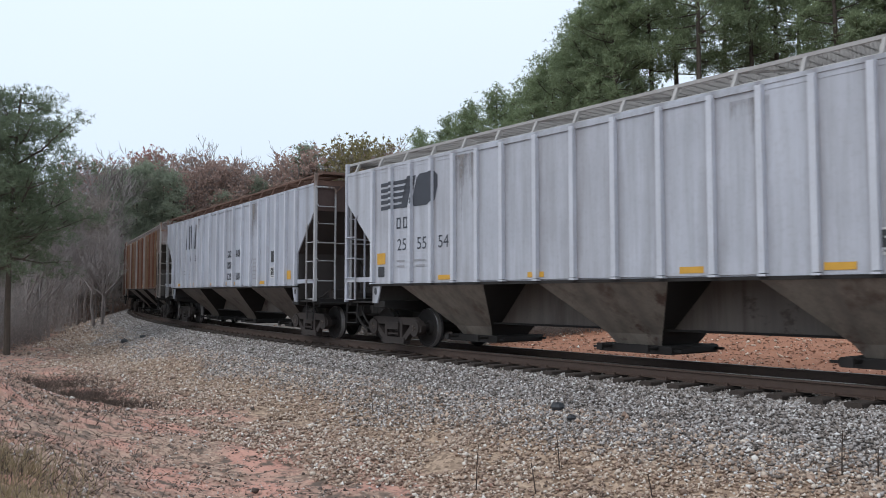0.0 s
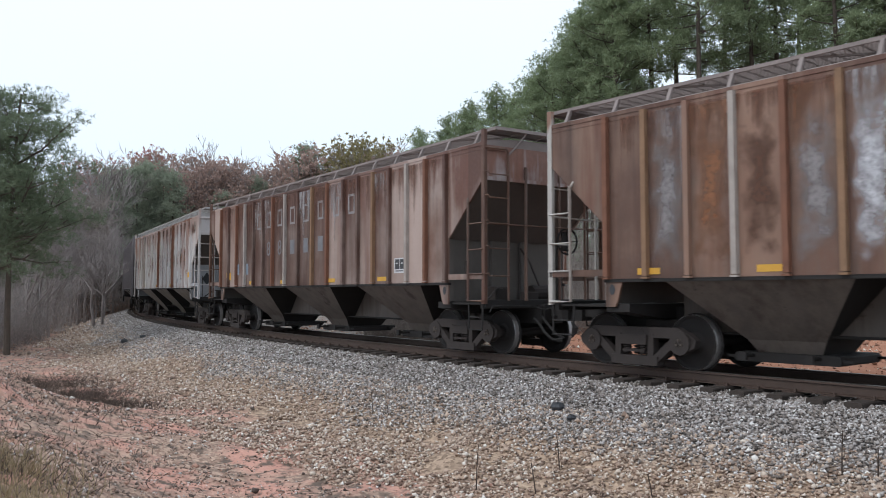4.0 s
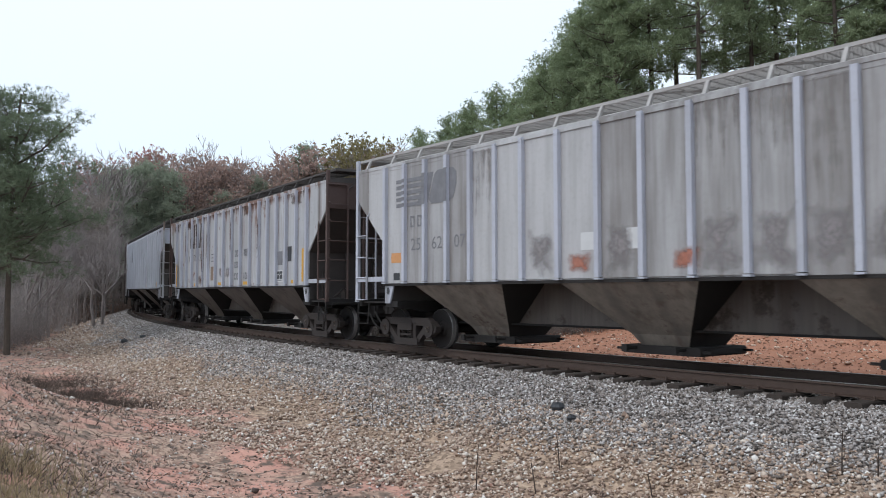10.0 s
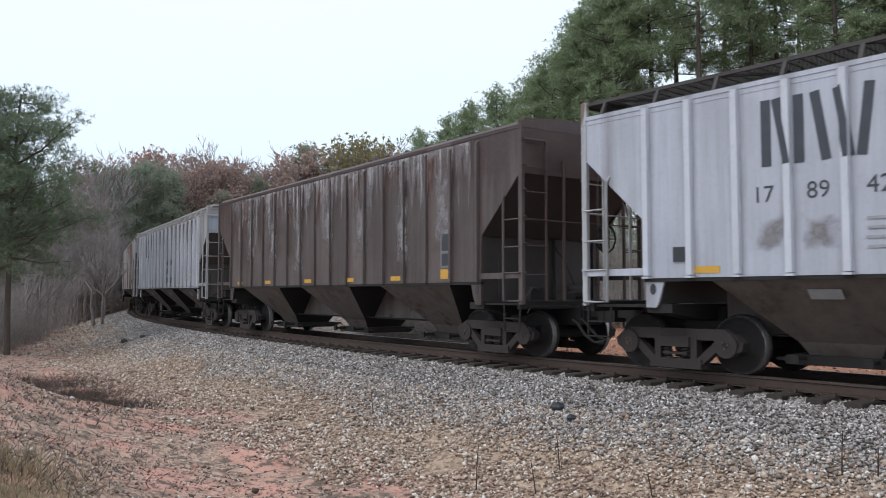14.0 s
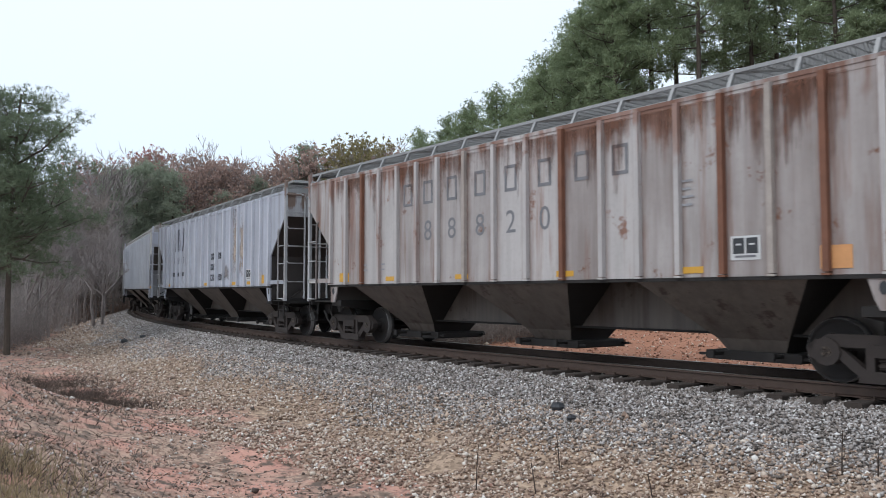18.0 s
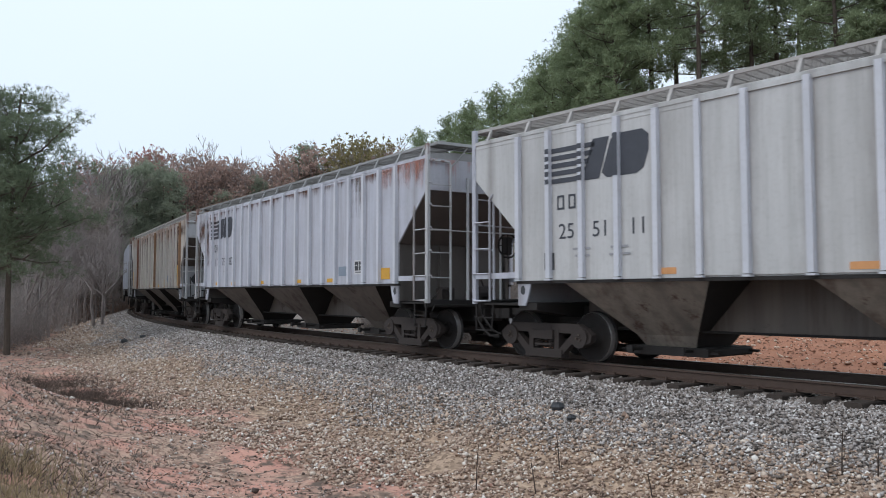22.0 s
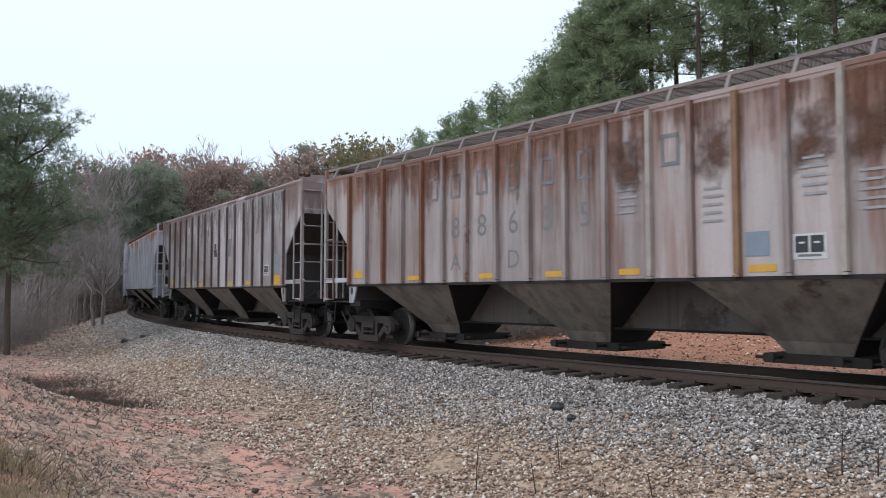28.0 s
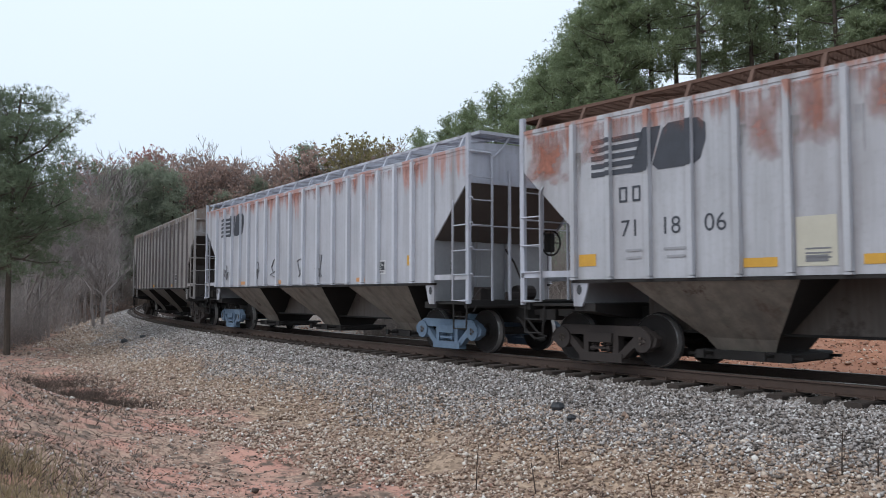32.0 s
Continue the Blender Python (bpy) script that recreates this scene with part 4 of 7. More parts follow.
            part("jacking_bracket", cached("bracket", bracket_mesh), sill_mat or body, car, at=at)
    part("roof", cached("roof" + kind, lambda: roof_mesh(kind)), walk_mat, car)
    part("roof_hatch", cached("hatch" + kind, lambda: hatch_mesh(kind)), walk_mat, car)
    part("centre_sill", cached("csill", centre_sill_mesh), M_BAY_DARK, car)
    part("brake_pipe", cached("pipe", train_pipe_mesh), M_UNDER, car)
    part("air_reservoir", cached("reservoir", reservoir_mesh), slope, car, at=FLIP)
    part("brake_wheel", cached("brake", brake_wheel_mesh), M_UNDER, car)
    for x in (-4.36, 0, 4.36):
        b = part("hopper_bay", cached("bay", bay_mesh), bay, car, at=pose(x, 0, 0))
        part("outlet_gate", cached("gate", gate_mesh), M_UNDER, b)
    yaw = math.degrees(BOLSTER * CURVE)
    truck(car, BOLSTER, yaw, tm)
    truck(car, -BOLSTER, -yaw, tm)
    ease = EASE[len(CARS)]
    CARS.append((car, s_front - 7.99 + ease))
    NOSE[car.name] = 7.99 - ease
    KIND[car.name] = kind
    return car


def decal(car, name, me, mat, x, z, out=0.0, label="", stepped=True):
    """A painted mark on the near side, x metres behind the front corner post."""
    if stepped and KIND[car.name] == "A" and abs(NOSE[car.name] - x) < STEP and out < 0.02:
        out += 0.026
    return part(name, me, mat, car, label, at=pose(NOSE[car.name] - x, -1.606 - out, z))


def patch(car, name, mat, x, z, w, h, out=0.0, label="", lean=0.0):
    g = Geo().prism([(-w / 2 - lean, -h / 2), (w / 2 - lean, -h / 2), (w / 2 + lean, h / 2), (-w / 2 + lean, h / 2)], -0.002, 0.001)
    return decal(car, name, g.mesh(name), mat, x, z, out, label)


def cut(poly, a, keep_above):
    """A convex outline cut by the upright line x = a."""
    out = []
    for p, q in zip(poly, poly[1:] + poly[:1]):
        pin, qin = (p[0] >= a) == keep_above, (q[0] >= a) == keep_above
        if pin:
            out.append(p)
        if pin != qin:
            t = (a - p[0]) / (q[0] - p[0])
            out.append((a, p[1] + t * (q[1] - p[1])))
    return out


def painted(car, name, polys, mat, x, z, label="", out=0.0, ribs=True, sheet_only=False):
    """Paint over panels and ribs alike: convex outlines, x metres behind the front corner post."""
    kind = KIND[car.name]
    w, dp = RIB_SIZE[kind]
    g, at = Geo(), NOSE[car.name] - x

    def lay(p, a, b):
        if sheet_only:
            g.add([(q[0], a, q[1]) for q in p], [tuple(range(len(p)))])
        else:
            g.prism(p, a, b)
    for p in polys:
        if kind != "A":
            lay(p, -0.002, 0.001)
            continue
        for lo, hi, back in ((-9, -STEP, 0.0), (-STEP, STEP, 0.026), (STEP, 9, 0.0)):
            c = cut(list(p), lo - at, True)
            c = cut(c, hi - at, False) if len(c) > 2 else []
            if len(c) > 2:
                lay(c, -0.002 - back, 0.001 - back)
    for i, rx in enumerate(RIBS[kind] if ribs else ()):
        proud = dp + (0.03 if kind == "A" and abs(rx) < STEP else 0.0)
        a, b = rx - at - w * 0.86, rx - at + w * 0.86
        for p in polys:
            c = cut(list(p), a, True)
            c = cut(c, b, False) if len(c) > 2 else []
            if len(c) > 2:
                lay(c, -proud + 0.004 + out, -proud + 0.010 + out)
    return decal(car, name, g.mesh(name), mat, x, z, out, label, False)


LAYER = iter(range(100000))


def stain(car, mat, x, z, w, h, seed, rough=0.35, name="rust_stain"):
    """A ragged patch where the paint has gone."""
    q = [(-w * 0.62, -h * 0.62), (w * 0.62, -h * 0.62), (w * 0.62, h * 0.62), (-w * 0.62, h * 0.62)]
    return painted(car, name, [q], mat, x, min(z, TOPS[KIND[car.name]] - 0.1 - h * 0.62), "ragged rust where the paint has peeled" if name == "rust_stain" else "", 0.004 + 0.0015 * (next(LAYER) % 4), True, True)


def runs(car, mat, x, z, w, h, n, seed, name="rust_run"):
    """Runs that hang down from the roof line."""
    zones = ((-9, -STEP), (-STEP, STEP), (STEP, 9)) if KIND[car.name] == "A" else ((-9, 9),)
    for lo, hi in zones:
        a, b = max(lo, NOSE[car.name] - x - w / 2), min(hi, NOSE[car.name] - x + w / 2)
        if b - a > 0.1:
            k = (b - a) / 2
            painted(car, name, [[(-k, -h), (k, -h), (k, 0.0), (-k, 0.0)]], RUN_OF[mat.name], NOSE[car.name] - (a + b) / 2, z, "", 0.012 + 0.002 * (next(LAYER) % 4), False, True)


def bay_plates(car):
    """A small pale plate on each hopper bay."""
    for x in (-4.2, 0.3, 4.7):
        part("placard", cached("bayplate", lambda: Geo().box(-0.22, 0.22, -0.008, 0.004, -0.08, 0.08).mesh("placard")), M_GHOST, car, "pale plate on the hopper slope", at=pose(x, -1.40, 1.2, 37.6))


def end_diamond(car):
    part("placard", cached("diamond", lambda: Geo().prism([(-1.0, 1.55), (-0.82, 1.8), (-1.0, 2.05), (-1.18, 1.8)], 6.792, 6.80, "x").mesh("placard")), M_PLATE, car, "black diamond placard on the end bulkhead")


# ------------------------------------------------------------------ the train, first car to last
def reflectors(car, places, mat=M_YELLOW, w=0.42, h=0.10, z=1.56):
    for x in places:
        patch(car, "reflector", mat, x, z, w, h, 0.0, "yellow safety reflector" if mat is M_YELLOW else "orange safety reflector")


def striped_logo(car, mat=M_BLACK, x=13.26, z=3.47, out=0.0):
    """Five bars that run into two slanting blocks, the second one rounded."""
    polys = []
    for i in range(5):
        zz, k = -0.33 + 0.135 * i, 0.07 * i
        polys.append([(-1.06, zz), (-0.27 + k, zz), (-0.24 + k, zz + 0.085), (-1.06, zz + 0.085)])
    polys.append([(-0.27, -0.34), (0.10, -0.34), (0.32, 0.34), (-0.03, 0.34)])
    polys.append([(0.16, -0.25), (0.26, -0.34), (0.86, -0.34), (1.0, -0.26), (1.10, 0.02), (1.10, 0.26), (0.98, 0.36), (0.46, 0.36), (0.35, 0.28)])
    painted(car, "logo", polys, mat, x, z, "dark logo of bars and two slanting blocks", out)


def barred_logo(car, mat=M_BLACK, x=12.12, z=3.41, out=0.0):
    """Upright and slanting bars."""
    polys = []
    for a, b, w in (((-0.68, -0.46), (-0.68, 0.46), 0.14), ((-0.53, 0.46), (-0.38, -0.46), 0.13), ((-0.22, -0.46), (-0.22, 0.46), 0.14), ((0.00, 0.46), (0.14, -0.46), 0.13), ((0.30, 0.46), (0.44, -0.46), 0.13), ((0.58, -0.46), (0.70, 0.46), 0.13)):
        dx, dz = b[0] - a[0], b[1] - a[1]
        k = w / 2 / math.hypot(dx, dz)
        polys.append([(a[0] + dz * k, a[1] - dx * k), (b[0] + dz * k, b[1] - dx * k), (b[0] - dz * k, b[1] + dx * k), (a[0] - dz * k, a[1] + dx * k)])
    painted(car, "logo", polys, mat, x, z, "dark logo of upright and slanting bars", out)


def number(car, groups, z, size, mat=M_BLACK, out=0.0):
    for x, chars in groups:
        decal(car, "car_number", cached("txt%s%.2f" % (chars, size), lambda: text_mesh(chars, size)), mat, x, z, out, "stencilled car number")


def bars(car, rows, mat=M_BLACK, out=0.0, name="lettering"):
    """Writing as plain bars: x, z, width, height."""
    for x, z, w, h in rows:
        patch(car, name, mat, x, z, w, h, out)


def word_bars(car, mat=M_BLACK):
    """Three lines of large lettering as plain open shapes, broken by a rib."""
    for x, z, widths in ((7.02, 2.55, (0.19, 0.15, 0.10)), (6.08, 2.55, (0.09, 0.15, 0.06, 0.14)), (7.05, 2.17, (0.15, 0.14, 0.14)), (7.02, 1.79, (0.24, 0.14, 0.12)), (6.06, 1.79, (0.09, 0.14, 0.10, 0.14))):
        total = sum(widths) + 0.035 * (len(widths) - 1)
        at = x + total / 2
        for w in widths:
            if w < 0.095:
                patch(car, "lettering", mat, at - w / 2, z, 0.05, 0.23, 0.006)
            else:
                letter_rings(car, [at - w / 2], z, mat, w, 0.22, 0.048)
            at -= w + 0.035


def on_panels(car, xs):
    """Places given from the car's middle, as distances behind its front."""
    return [NOSE[car.name] - x for x in xs]


LETTER_AT, FIGURE_AT, STRIPE_AT, BARRED_AT = (-3.42, -2.66, -1.82, -0.91, 0.0, 0.91, 1.82, 2.66), (-2.66, -1.82, -0.91, 0.0, 0.91), (-5.68, -4.93, -4.17), (-4.93, -4.17, -3.41)


def letter_rings(car, xs, z, mat=M_FADED, w=0.34, h=0.50, t=0.06):
    """Large spaced capitals as plain open rectangles."""
    for x in xs:
        g = Geo().prism([(-w / 2, -h / 2), (w / 2, -h / 2), (w / 2, -h / 2 + t), (-w / 2, -h / 2 + t)], -0.002, 0.001)
        g.prism([(-w / 2, h / 2 - t), (w / 2, h / 2 - t), (w / 2, h / 2), (-w / 2, h / 2)], -0.002, 0.001)
        g.prism([(-w / 2, -h / 2 + t), (-w / 2 + t, -h / 2 + t), (-w / 2 + t, h / 2 - t), (-w / 2, h / 2 - t)], -0.002, 0.001)
        g.prism([(w / 2 - t, -h / 2 + t), (w / 2, -h / 2 + t), (w / 2, h / 2 - t), (w / 2 - t, h / 2 - t)], -0.002, 0.001)
        decal(car, "lettering", g.mesh("lettering"), mat, x, z)


def data_plate(car, x, z=1.87, w=0.40, h=0.22):
    """Two dark squares in a pale frame."""
    patch(car, "data_plate", M_LIGHT, x, z - 0.02, w + 0.07, h + 0.12, 0.0, "pale stencil frame with dark squares")
    for k in (-1, 1):
        patch(car, "data_square", M_PLATE, x + k * w * 0.26, z + 0.01, w * 0.44, h, 0.004)
        patch(car, "stencil", M_LIGHT, x + k * w * 0.26, z + 0.03, w * 0.2, 0.025, 0.008)
    patch(car, "stencil", M_FADED, x, z - h / 2 - 0.03, w * 0.8, 0.03, 0.004)


M_PRINT = plain("faint_small_stencil", (0.33, 0.33, 0.35), 0.65, 0.0, 0.3, 9.0, 0.0)


def small_print(car, rows, mat=M_PRINT):
    rng = random.Random(len(rows) * 7 + int(rows[0][0] * 10))
    for x, z, w, lines in rows:
        for i in range(lines):
            patch(car, "stencil", mat, x + rng.uniform(-0.03, 0.03), z - 0.12 * i, w * rng.uniform(0.7, 1.0), 0.036, 0.006)


# how far each car rides ahead of its even place in the train
EASE = (0.20, 0.03, 0.03, 0.01, 0.01, 0.12, 0.10, 0.0, 0.06, 0.09, 0.19, 0.09, 0.09, -0.22, -0.08, -0.07, 0.1, 0.05, 0.10, 0.13, 0.13, 0.13)
FR = [13.96, -3.66, -21.35, -39.16, -56.72, -74.38, -91.94, -109.47, -127.13, -144.74, -162.36, -179.81, -197.44, -214.97, -232.73, -250.32, -268.2, -285.35, -302.89, -320.5, -338.11, -355.83]

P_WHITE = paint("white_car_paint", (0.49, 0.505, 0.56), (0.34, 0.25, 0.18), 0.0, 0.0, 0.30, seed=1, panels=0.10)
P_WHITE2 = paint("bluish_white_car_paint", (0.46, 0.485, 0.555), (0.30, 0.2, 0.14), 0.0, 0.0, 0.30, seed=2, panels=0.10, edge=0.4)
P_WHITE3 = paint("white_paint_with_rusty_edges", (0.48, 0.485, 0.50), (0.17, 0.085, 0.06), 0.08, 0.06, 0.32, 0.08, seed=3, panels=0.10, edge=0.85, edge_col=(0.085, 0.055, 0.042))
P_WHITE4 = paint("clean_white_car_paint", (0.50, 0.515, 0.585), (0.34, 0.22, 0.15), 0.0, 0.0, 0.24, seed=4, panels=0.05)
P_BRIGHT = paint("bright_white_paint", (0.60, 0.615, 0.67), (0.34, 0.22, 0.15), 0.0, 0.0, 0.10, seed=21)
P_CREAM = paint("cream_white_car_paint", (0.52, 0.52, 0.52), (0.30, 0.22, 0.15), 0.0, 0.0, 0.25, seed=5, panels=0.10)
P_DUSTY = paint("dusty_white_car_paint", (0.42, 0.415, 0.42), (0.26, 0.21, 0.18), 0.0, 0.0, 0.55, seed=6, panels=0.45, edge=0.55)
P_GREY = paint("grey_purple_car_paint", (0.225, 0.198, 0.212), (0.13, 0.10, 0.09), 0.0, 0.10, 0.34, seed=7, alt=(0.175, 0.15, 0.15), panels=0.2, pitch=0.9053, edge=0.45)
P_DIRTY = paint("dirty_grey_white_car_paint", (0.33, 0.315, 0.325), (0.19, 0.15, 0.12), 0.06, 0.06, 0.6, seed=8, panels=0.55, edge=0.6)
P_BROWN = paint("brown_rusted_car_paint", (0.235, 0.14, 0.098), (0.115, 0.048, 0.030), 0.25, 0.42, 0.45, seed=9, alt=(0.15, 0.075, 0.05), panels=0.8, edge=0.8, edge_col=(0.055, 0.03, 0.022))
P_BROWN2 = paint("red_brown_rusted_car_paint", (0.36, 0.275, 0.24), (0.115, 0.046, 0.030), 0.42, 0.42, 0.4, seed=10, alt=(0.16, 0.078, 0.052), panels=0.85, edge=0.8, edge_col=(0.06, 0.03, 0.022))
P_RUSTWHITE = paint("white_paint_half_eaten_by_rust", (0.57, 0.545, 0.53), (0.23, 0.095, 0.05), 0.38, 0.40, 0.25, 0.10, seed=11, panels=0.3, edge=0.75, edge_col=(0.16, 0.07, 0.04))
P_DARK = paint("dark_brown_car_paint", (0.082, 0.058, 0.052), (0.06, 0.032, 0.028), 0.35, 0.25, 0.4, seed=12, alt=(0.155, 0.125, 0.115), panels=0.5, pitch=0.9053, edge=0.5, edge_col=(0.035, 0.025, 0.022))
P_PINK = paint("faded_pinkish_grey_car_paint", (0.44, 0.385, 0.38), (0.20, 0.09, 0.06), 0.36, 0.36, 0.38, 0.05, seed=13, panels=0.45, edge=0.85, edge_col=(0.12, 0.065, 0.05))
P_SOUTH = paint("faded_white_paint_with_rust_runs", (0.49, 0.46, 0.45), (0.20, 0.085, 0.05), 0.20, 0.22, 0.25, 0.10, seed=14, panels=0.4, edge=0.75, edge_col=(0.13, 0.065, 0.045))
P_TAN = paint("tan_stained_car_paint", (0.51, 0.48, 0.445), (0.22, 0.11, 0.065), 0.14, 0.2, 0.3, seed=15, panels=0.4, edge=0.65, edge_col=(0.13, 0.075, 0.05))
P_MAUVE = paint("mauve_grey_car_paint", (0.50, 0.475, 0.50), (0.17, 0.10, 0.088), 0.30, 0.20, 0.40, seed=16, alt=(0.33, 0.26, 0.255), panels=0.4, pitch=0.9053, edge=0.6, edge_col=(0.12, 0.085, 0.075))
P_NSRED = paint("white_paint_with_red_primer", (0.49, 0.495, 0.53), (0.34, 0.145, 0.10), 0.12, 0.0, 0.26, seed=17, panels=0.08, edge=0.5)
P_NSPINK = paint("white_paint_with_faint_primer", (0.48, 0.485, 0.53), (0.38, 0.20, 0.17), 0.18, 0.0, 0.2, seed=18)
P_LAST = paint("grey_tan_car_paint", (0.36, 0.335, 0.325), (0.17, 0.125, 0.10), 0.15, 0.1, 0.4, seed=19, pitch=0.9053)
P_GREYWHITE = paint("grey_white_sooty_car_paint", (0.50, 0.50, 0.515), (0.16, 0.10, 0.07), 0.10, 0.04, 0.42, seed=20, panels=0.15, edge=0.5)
W_RUST = plain("rusty_roof_walk", (0.15, 0.085, 0.062), 0.8, 0.1, 0.4, 3.0)
W_DARK = plain("sooty_roof_walk", (0.075, 0.066, 0.062), 0.8, 0.1, 0.4, 3.0)
M_TANPATCH = plain("tan_fresh_paint", (0.24, 0.175, 0.125), 0.7, 0.0, 0.2, 3.0)
# ribs darker than the panels between them
M_RIBDARK = plain("dark_brown_rib", (0.11, 0.085, 0.078), 0.75, 0.0, 0.4, 3.0)
M_RIBGREY = plain("dark_grey_rib", (0.19, 0.165, 0.165), 0.75, 0.0, 0.35, 3.0)
M_TANWASH = worn("tan_run_stain", (0.38, 0.31, 0.25))
M_CREAMPATCH = plain("cream_fresh_paint", (0.54, 0.51, 0.42), 0.65, 0.0, 0.15, 4.0, 0.0)
M_CHALKINK = plain("worn_white_lettering", (0.50, 0.49, 0.50), 0.7, 0.0, 0.3, 5.0, 0.0)
W_DUSTY = plain("dusty_brown_roof_walk", (0.26, 0.215, 0.20), 0.7, 0.1, 0.3, 3.0)
W_GREY = plain("galvanised_roof_walk", (0.34, 0.335, 0.33), 0.5, 0.5, 0.3, 3.0)
W_PALE = plain("pale_roof_walk", (0.40, 0.38, 0.365), 0.6, 0.1, 0.3, 3.0)
E_BROWN = plain("brown_rusted_end", (0.085, 0.052, 0.045), 0.75, 0.0, 0.5, 2.0)

# 0: white, leading the stretch
c = hopper_car("white three-bay covered hopper car with dark striped logo", "A", P_WHITE, P_WHITE, M_SLOPE, M_BAY, W_PALE, FR[0], rib_mat=P_BRIGHT, post_mat=P_WHITE4)
striped_logo(c)
number(c, list(zip(on_panels(c, STRIPE_AT), ("25", "55", "54"))), 2.30, 0.38)
letter_rings(c, [on_panels(c, STRIPE_AT)[0] + k for k in (0.13, -0.13)], 2.80, M_BLACK, 0.16, 0.25, 0.035)
small_print(c, [(13.53, 1.95, 0.4, 2), (12.77, 1.95, 0.45, 2)])
reflectors(c, [11.93, 9.2, 5.9, 3.7])
patch(c, "reflector", M_YELLOW, 14.3, 2.02, 0.34, 0.26)
patch(c, "data_plate", M_PLATE, 14.3, 1.72, 0.26, 0.24)
data_plate(c, 3.0)
runs(c, M_SOOT, NOSE[c.name] + 3.42, 4.05, 0.66, 2.5, 6, 1, "dirt_run")
runs(c, M_SOOT, 4.9, 3.95, 0.6, 1.4, 6, 2, "dirt_run")
# 1
c = hopper_car("white covered hopper car with rust-brown roof walk and barred logo", "A", P_WHITE2, E_BROWN, M_SLOPE_DARK, M_BAY_DARK, W_RUST, FR[1], rib_mat=P_BRIGHT, post_mat=P_GREYWHITE)
barred_logo(c)
number(c, list(zip(on_panels(c, BARRED_AT), ("17", "86", "34"))), 2.56, 0.32)
word_bars(c)
small_print(c, [(12.95, 2.1, 0.4, 2), (12.15, 2.1, 0.4, 3), (4.6, 2.3, 0.42, 6)])
reflectors(c, [13.9, 11.9, 9.4, 7.6, 6.7, 3.9])
patch(c, "reflector", M_YELLOW, 1.75, 1.75, 0.42, 0.25)
patch(c, "patch_panel", M_PLATE, 2.95, 2.32, 0.36, 0.34)
data_plate(c, 2.95)
runs(c, M_RUSTPATCH, NOSE[c.name] + 3.0, 4.05, 0.5, 0.9, 5, 5)
runs(c, M_SOOT, NOSE[c.name] - 3.4, 4.05, 0.66, 2.5, 5, 5, "dirt_run")
# 2
c = hopper_car("rusted brown covered hopper car streaked with white", "B", P_BROWN, P_PINK, M_SLOPE, M_BAY_DARK, W_DUSTY, FR[2], rusty=(0, 1, 3, 4, 5, 7, 8, 10, 11, 13, 14, 16, 17), post_mat=P_TAN)
reflectors(c, [14.0, 12.0, 9.2, 6.4])
patch(c, "reflector", M_YELLOW, 1.72, 1.62, 0.40, 0.14)
patch(c, "patch_panel", M_BLUEGREY, 5.4, 1.95, 0.3, 0.4)
data_plate(c, 3.0)
small_print(c, [(3.8, 2.9, 0.35, 4), (4.6, 2.7, 0.35, 4)])
# each panel has weathered to a tone of its own
for at, coat in ((4.17, M_TANWASH), (3.42, M_TANWASH), (2.66, M_RUSTORANGE), (1.82, M_RUSTPATCH), (0.91, M_SOOT), (0.0, M_RUSTORANGE), (-0.91, M_RUSTORANGE), (-1.82, M_RUSTPATCH), (-2.66, M_CHALK), (-3.42, M_SOOT), (-4.17, M_RUSTPATCH), (-4.93, M_RUSTORANGE), (-5.68, M_SOOT)):
    stain(c, coat, on_panels(c, (at,))[0], 2.75, 0.54, 2.0, 29, 0.4, "worn_paint")
stain(c, M_TANWASH, on_panels(c, (6.75,))[0], 3.35, 0.95, 1.0, 31, 0.4, "worn_paint")
for x in on_panels(c, (-5.68, -2.66, 4.17)):
    runs(c, M_CHALK, x, 4.05, 0.8, 2.6, 3, 30, "worn_paint")
for x in on_panels(c, (-4.93, -3.42, -0.91, 0.91, 3.42)):
    runs(c, M_RUSTORANGE, x, 4.0, 0.8, 2.5, 3, 20)
runs(c, M_RUSTPATCH, 8.0, 4.05, 13.0, 1.4, 34, 36)
# 3
c = hopper_car("red-brown rusted covered hopper car with pale open lettering", "B", P_BROWN2, P_PINK, M_SLOPE, M_BAY_DARK, W_DUSTY, FR[3], rusty=(0, 2, 3, 6, 7, 9, 10, 13, 15, 16), post_mat=P_BROWN)
letter_rings(c, on_panels(c, LETTER_AT), 3.45, M_GHOST)
number(c, list(zip(on_panels(c, FIGURE_AT), "88")), 2.55, 0.62, M_FADED)
bars(c, [(x, 2.55, 0.3, 0.4) for x in on_panels(c, FIGURE_AT[2:])], M_FADED)
patch(c, "reflector", M_YELLOW, 14.1, 1.80, 0.46, 0.24)
reflectors(c, [12.0, 9.5, 6.4, 3.8])
patch(c, "patch_panel", M_BLUEGREY, 13.3, 2.0, 0.4, 0.35)
patch(c, "patch_panel", M_BLUEGREY, 12.5, 2.0, 0.4, 0.35)
data_plate(c, 3.0)
for x in on_panels(c, (-3.42, -2.66, 0.0, 1.82, 4.17)):
    runs(c, M_CHALK, x, 4.05, 0.85, 2.6, 3, 40, "worn_paint")
runs(c, M_RUSTPATCH, 8.0, 4.05, 13.0, 1.8, 34, 50)
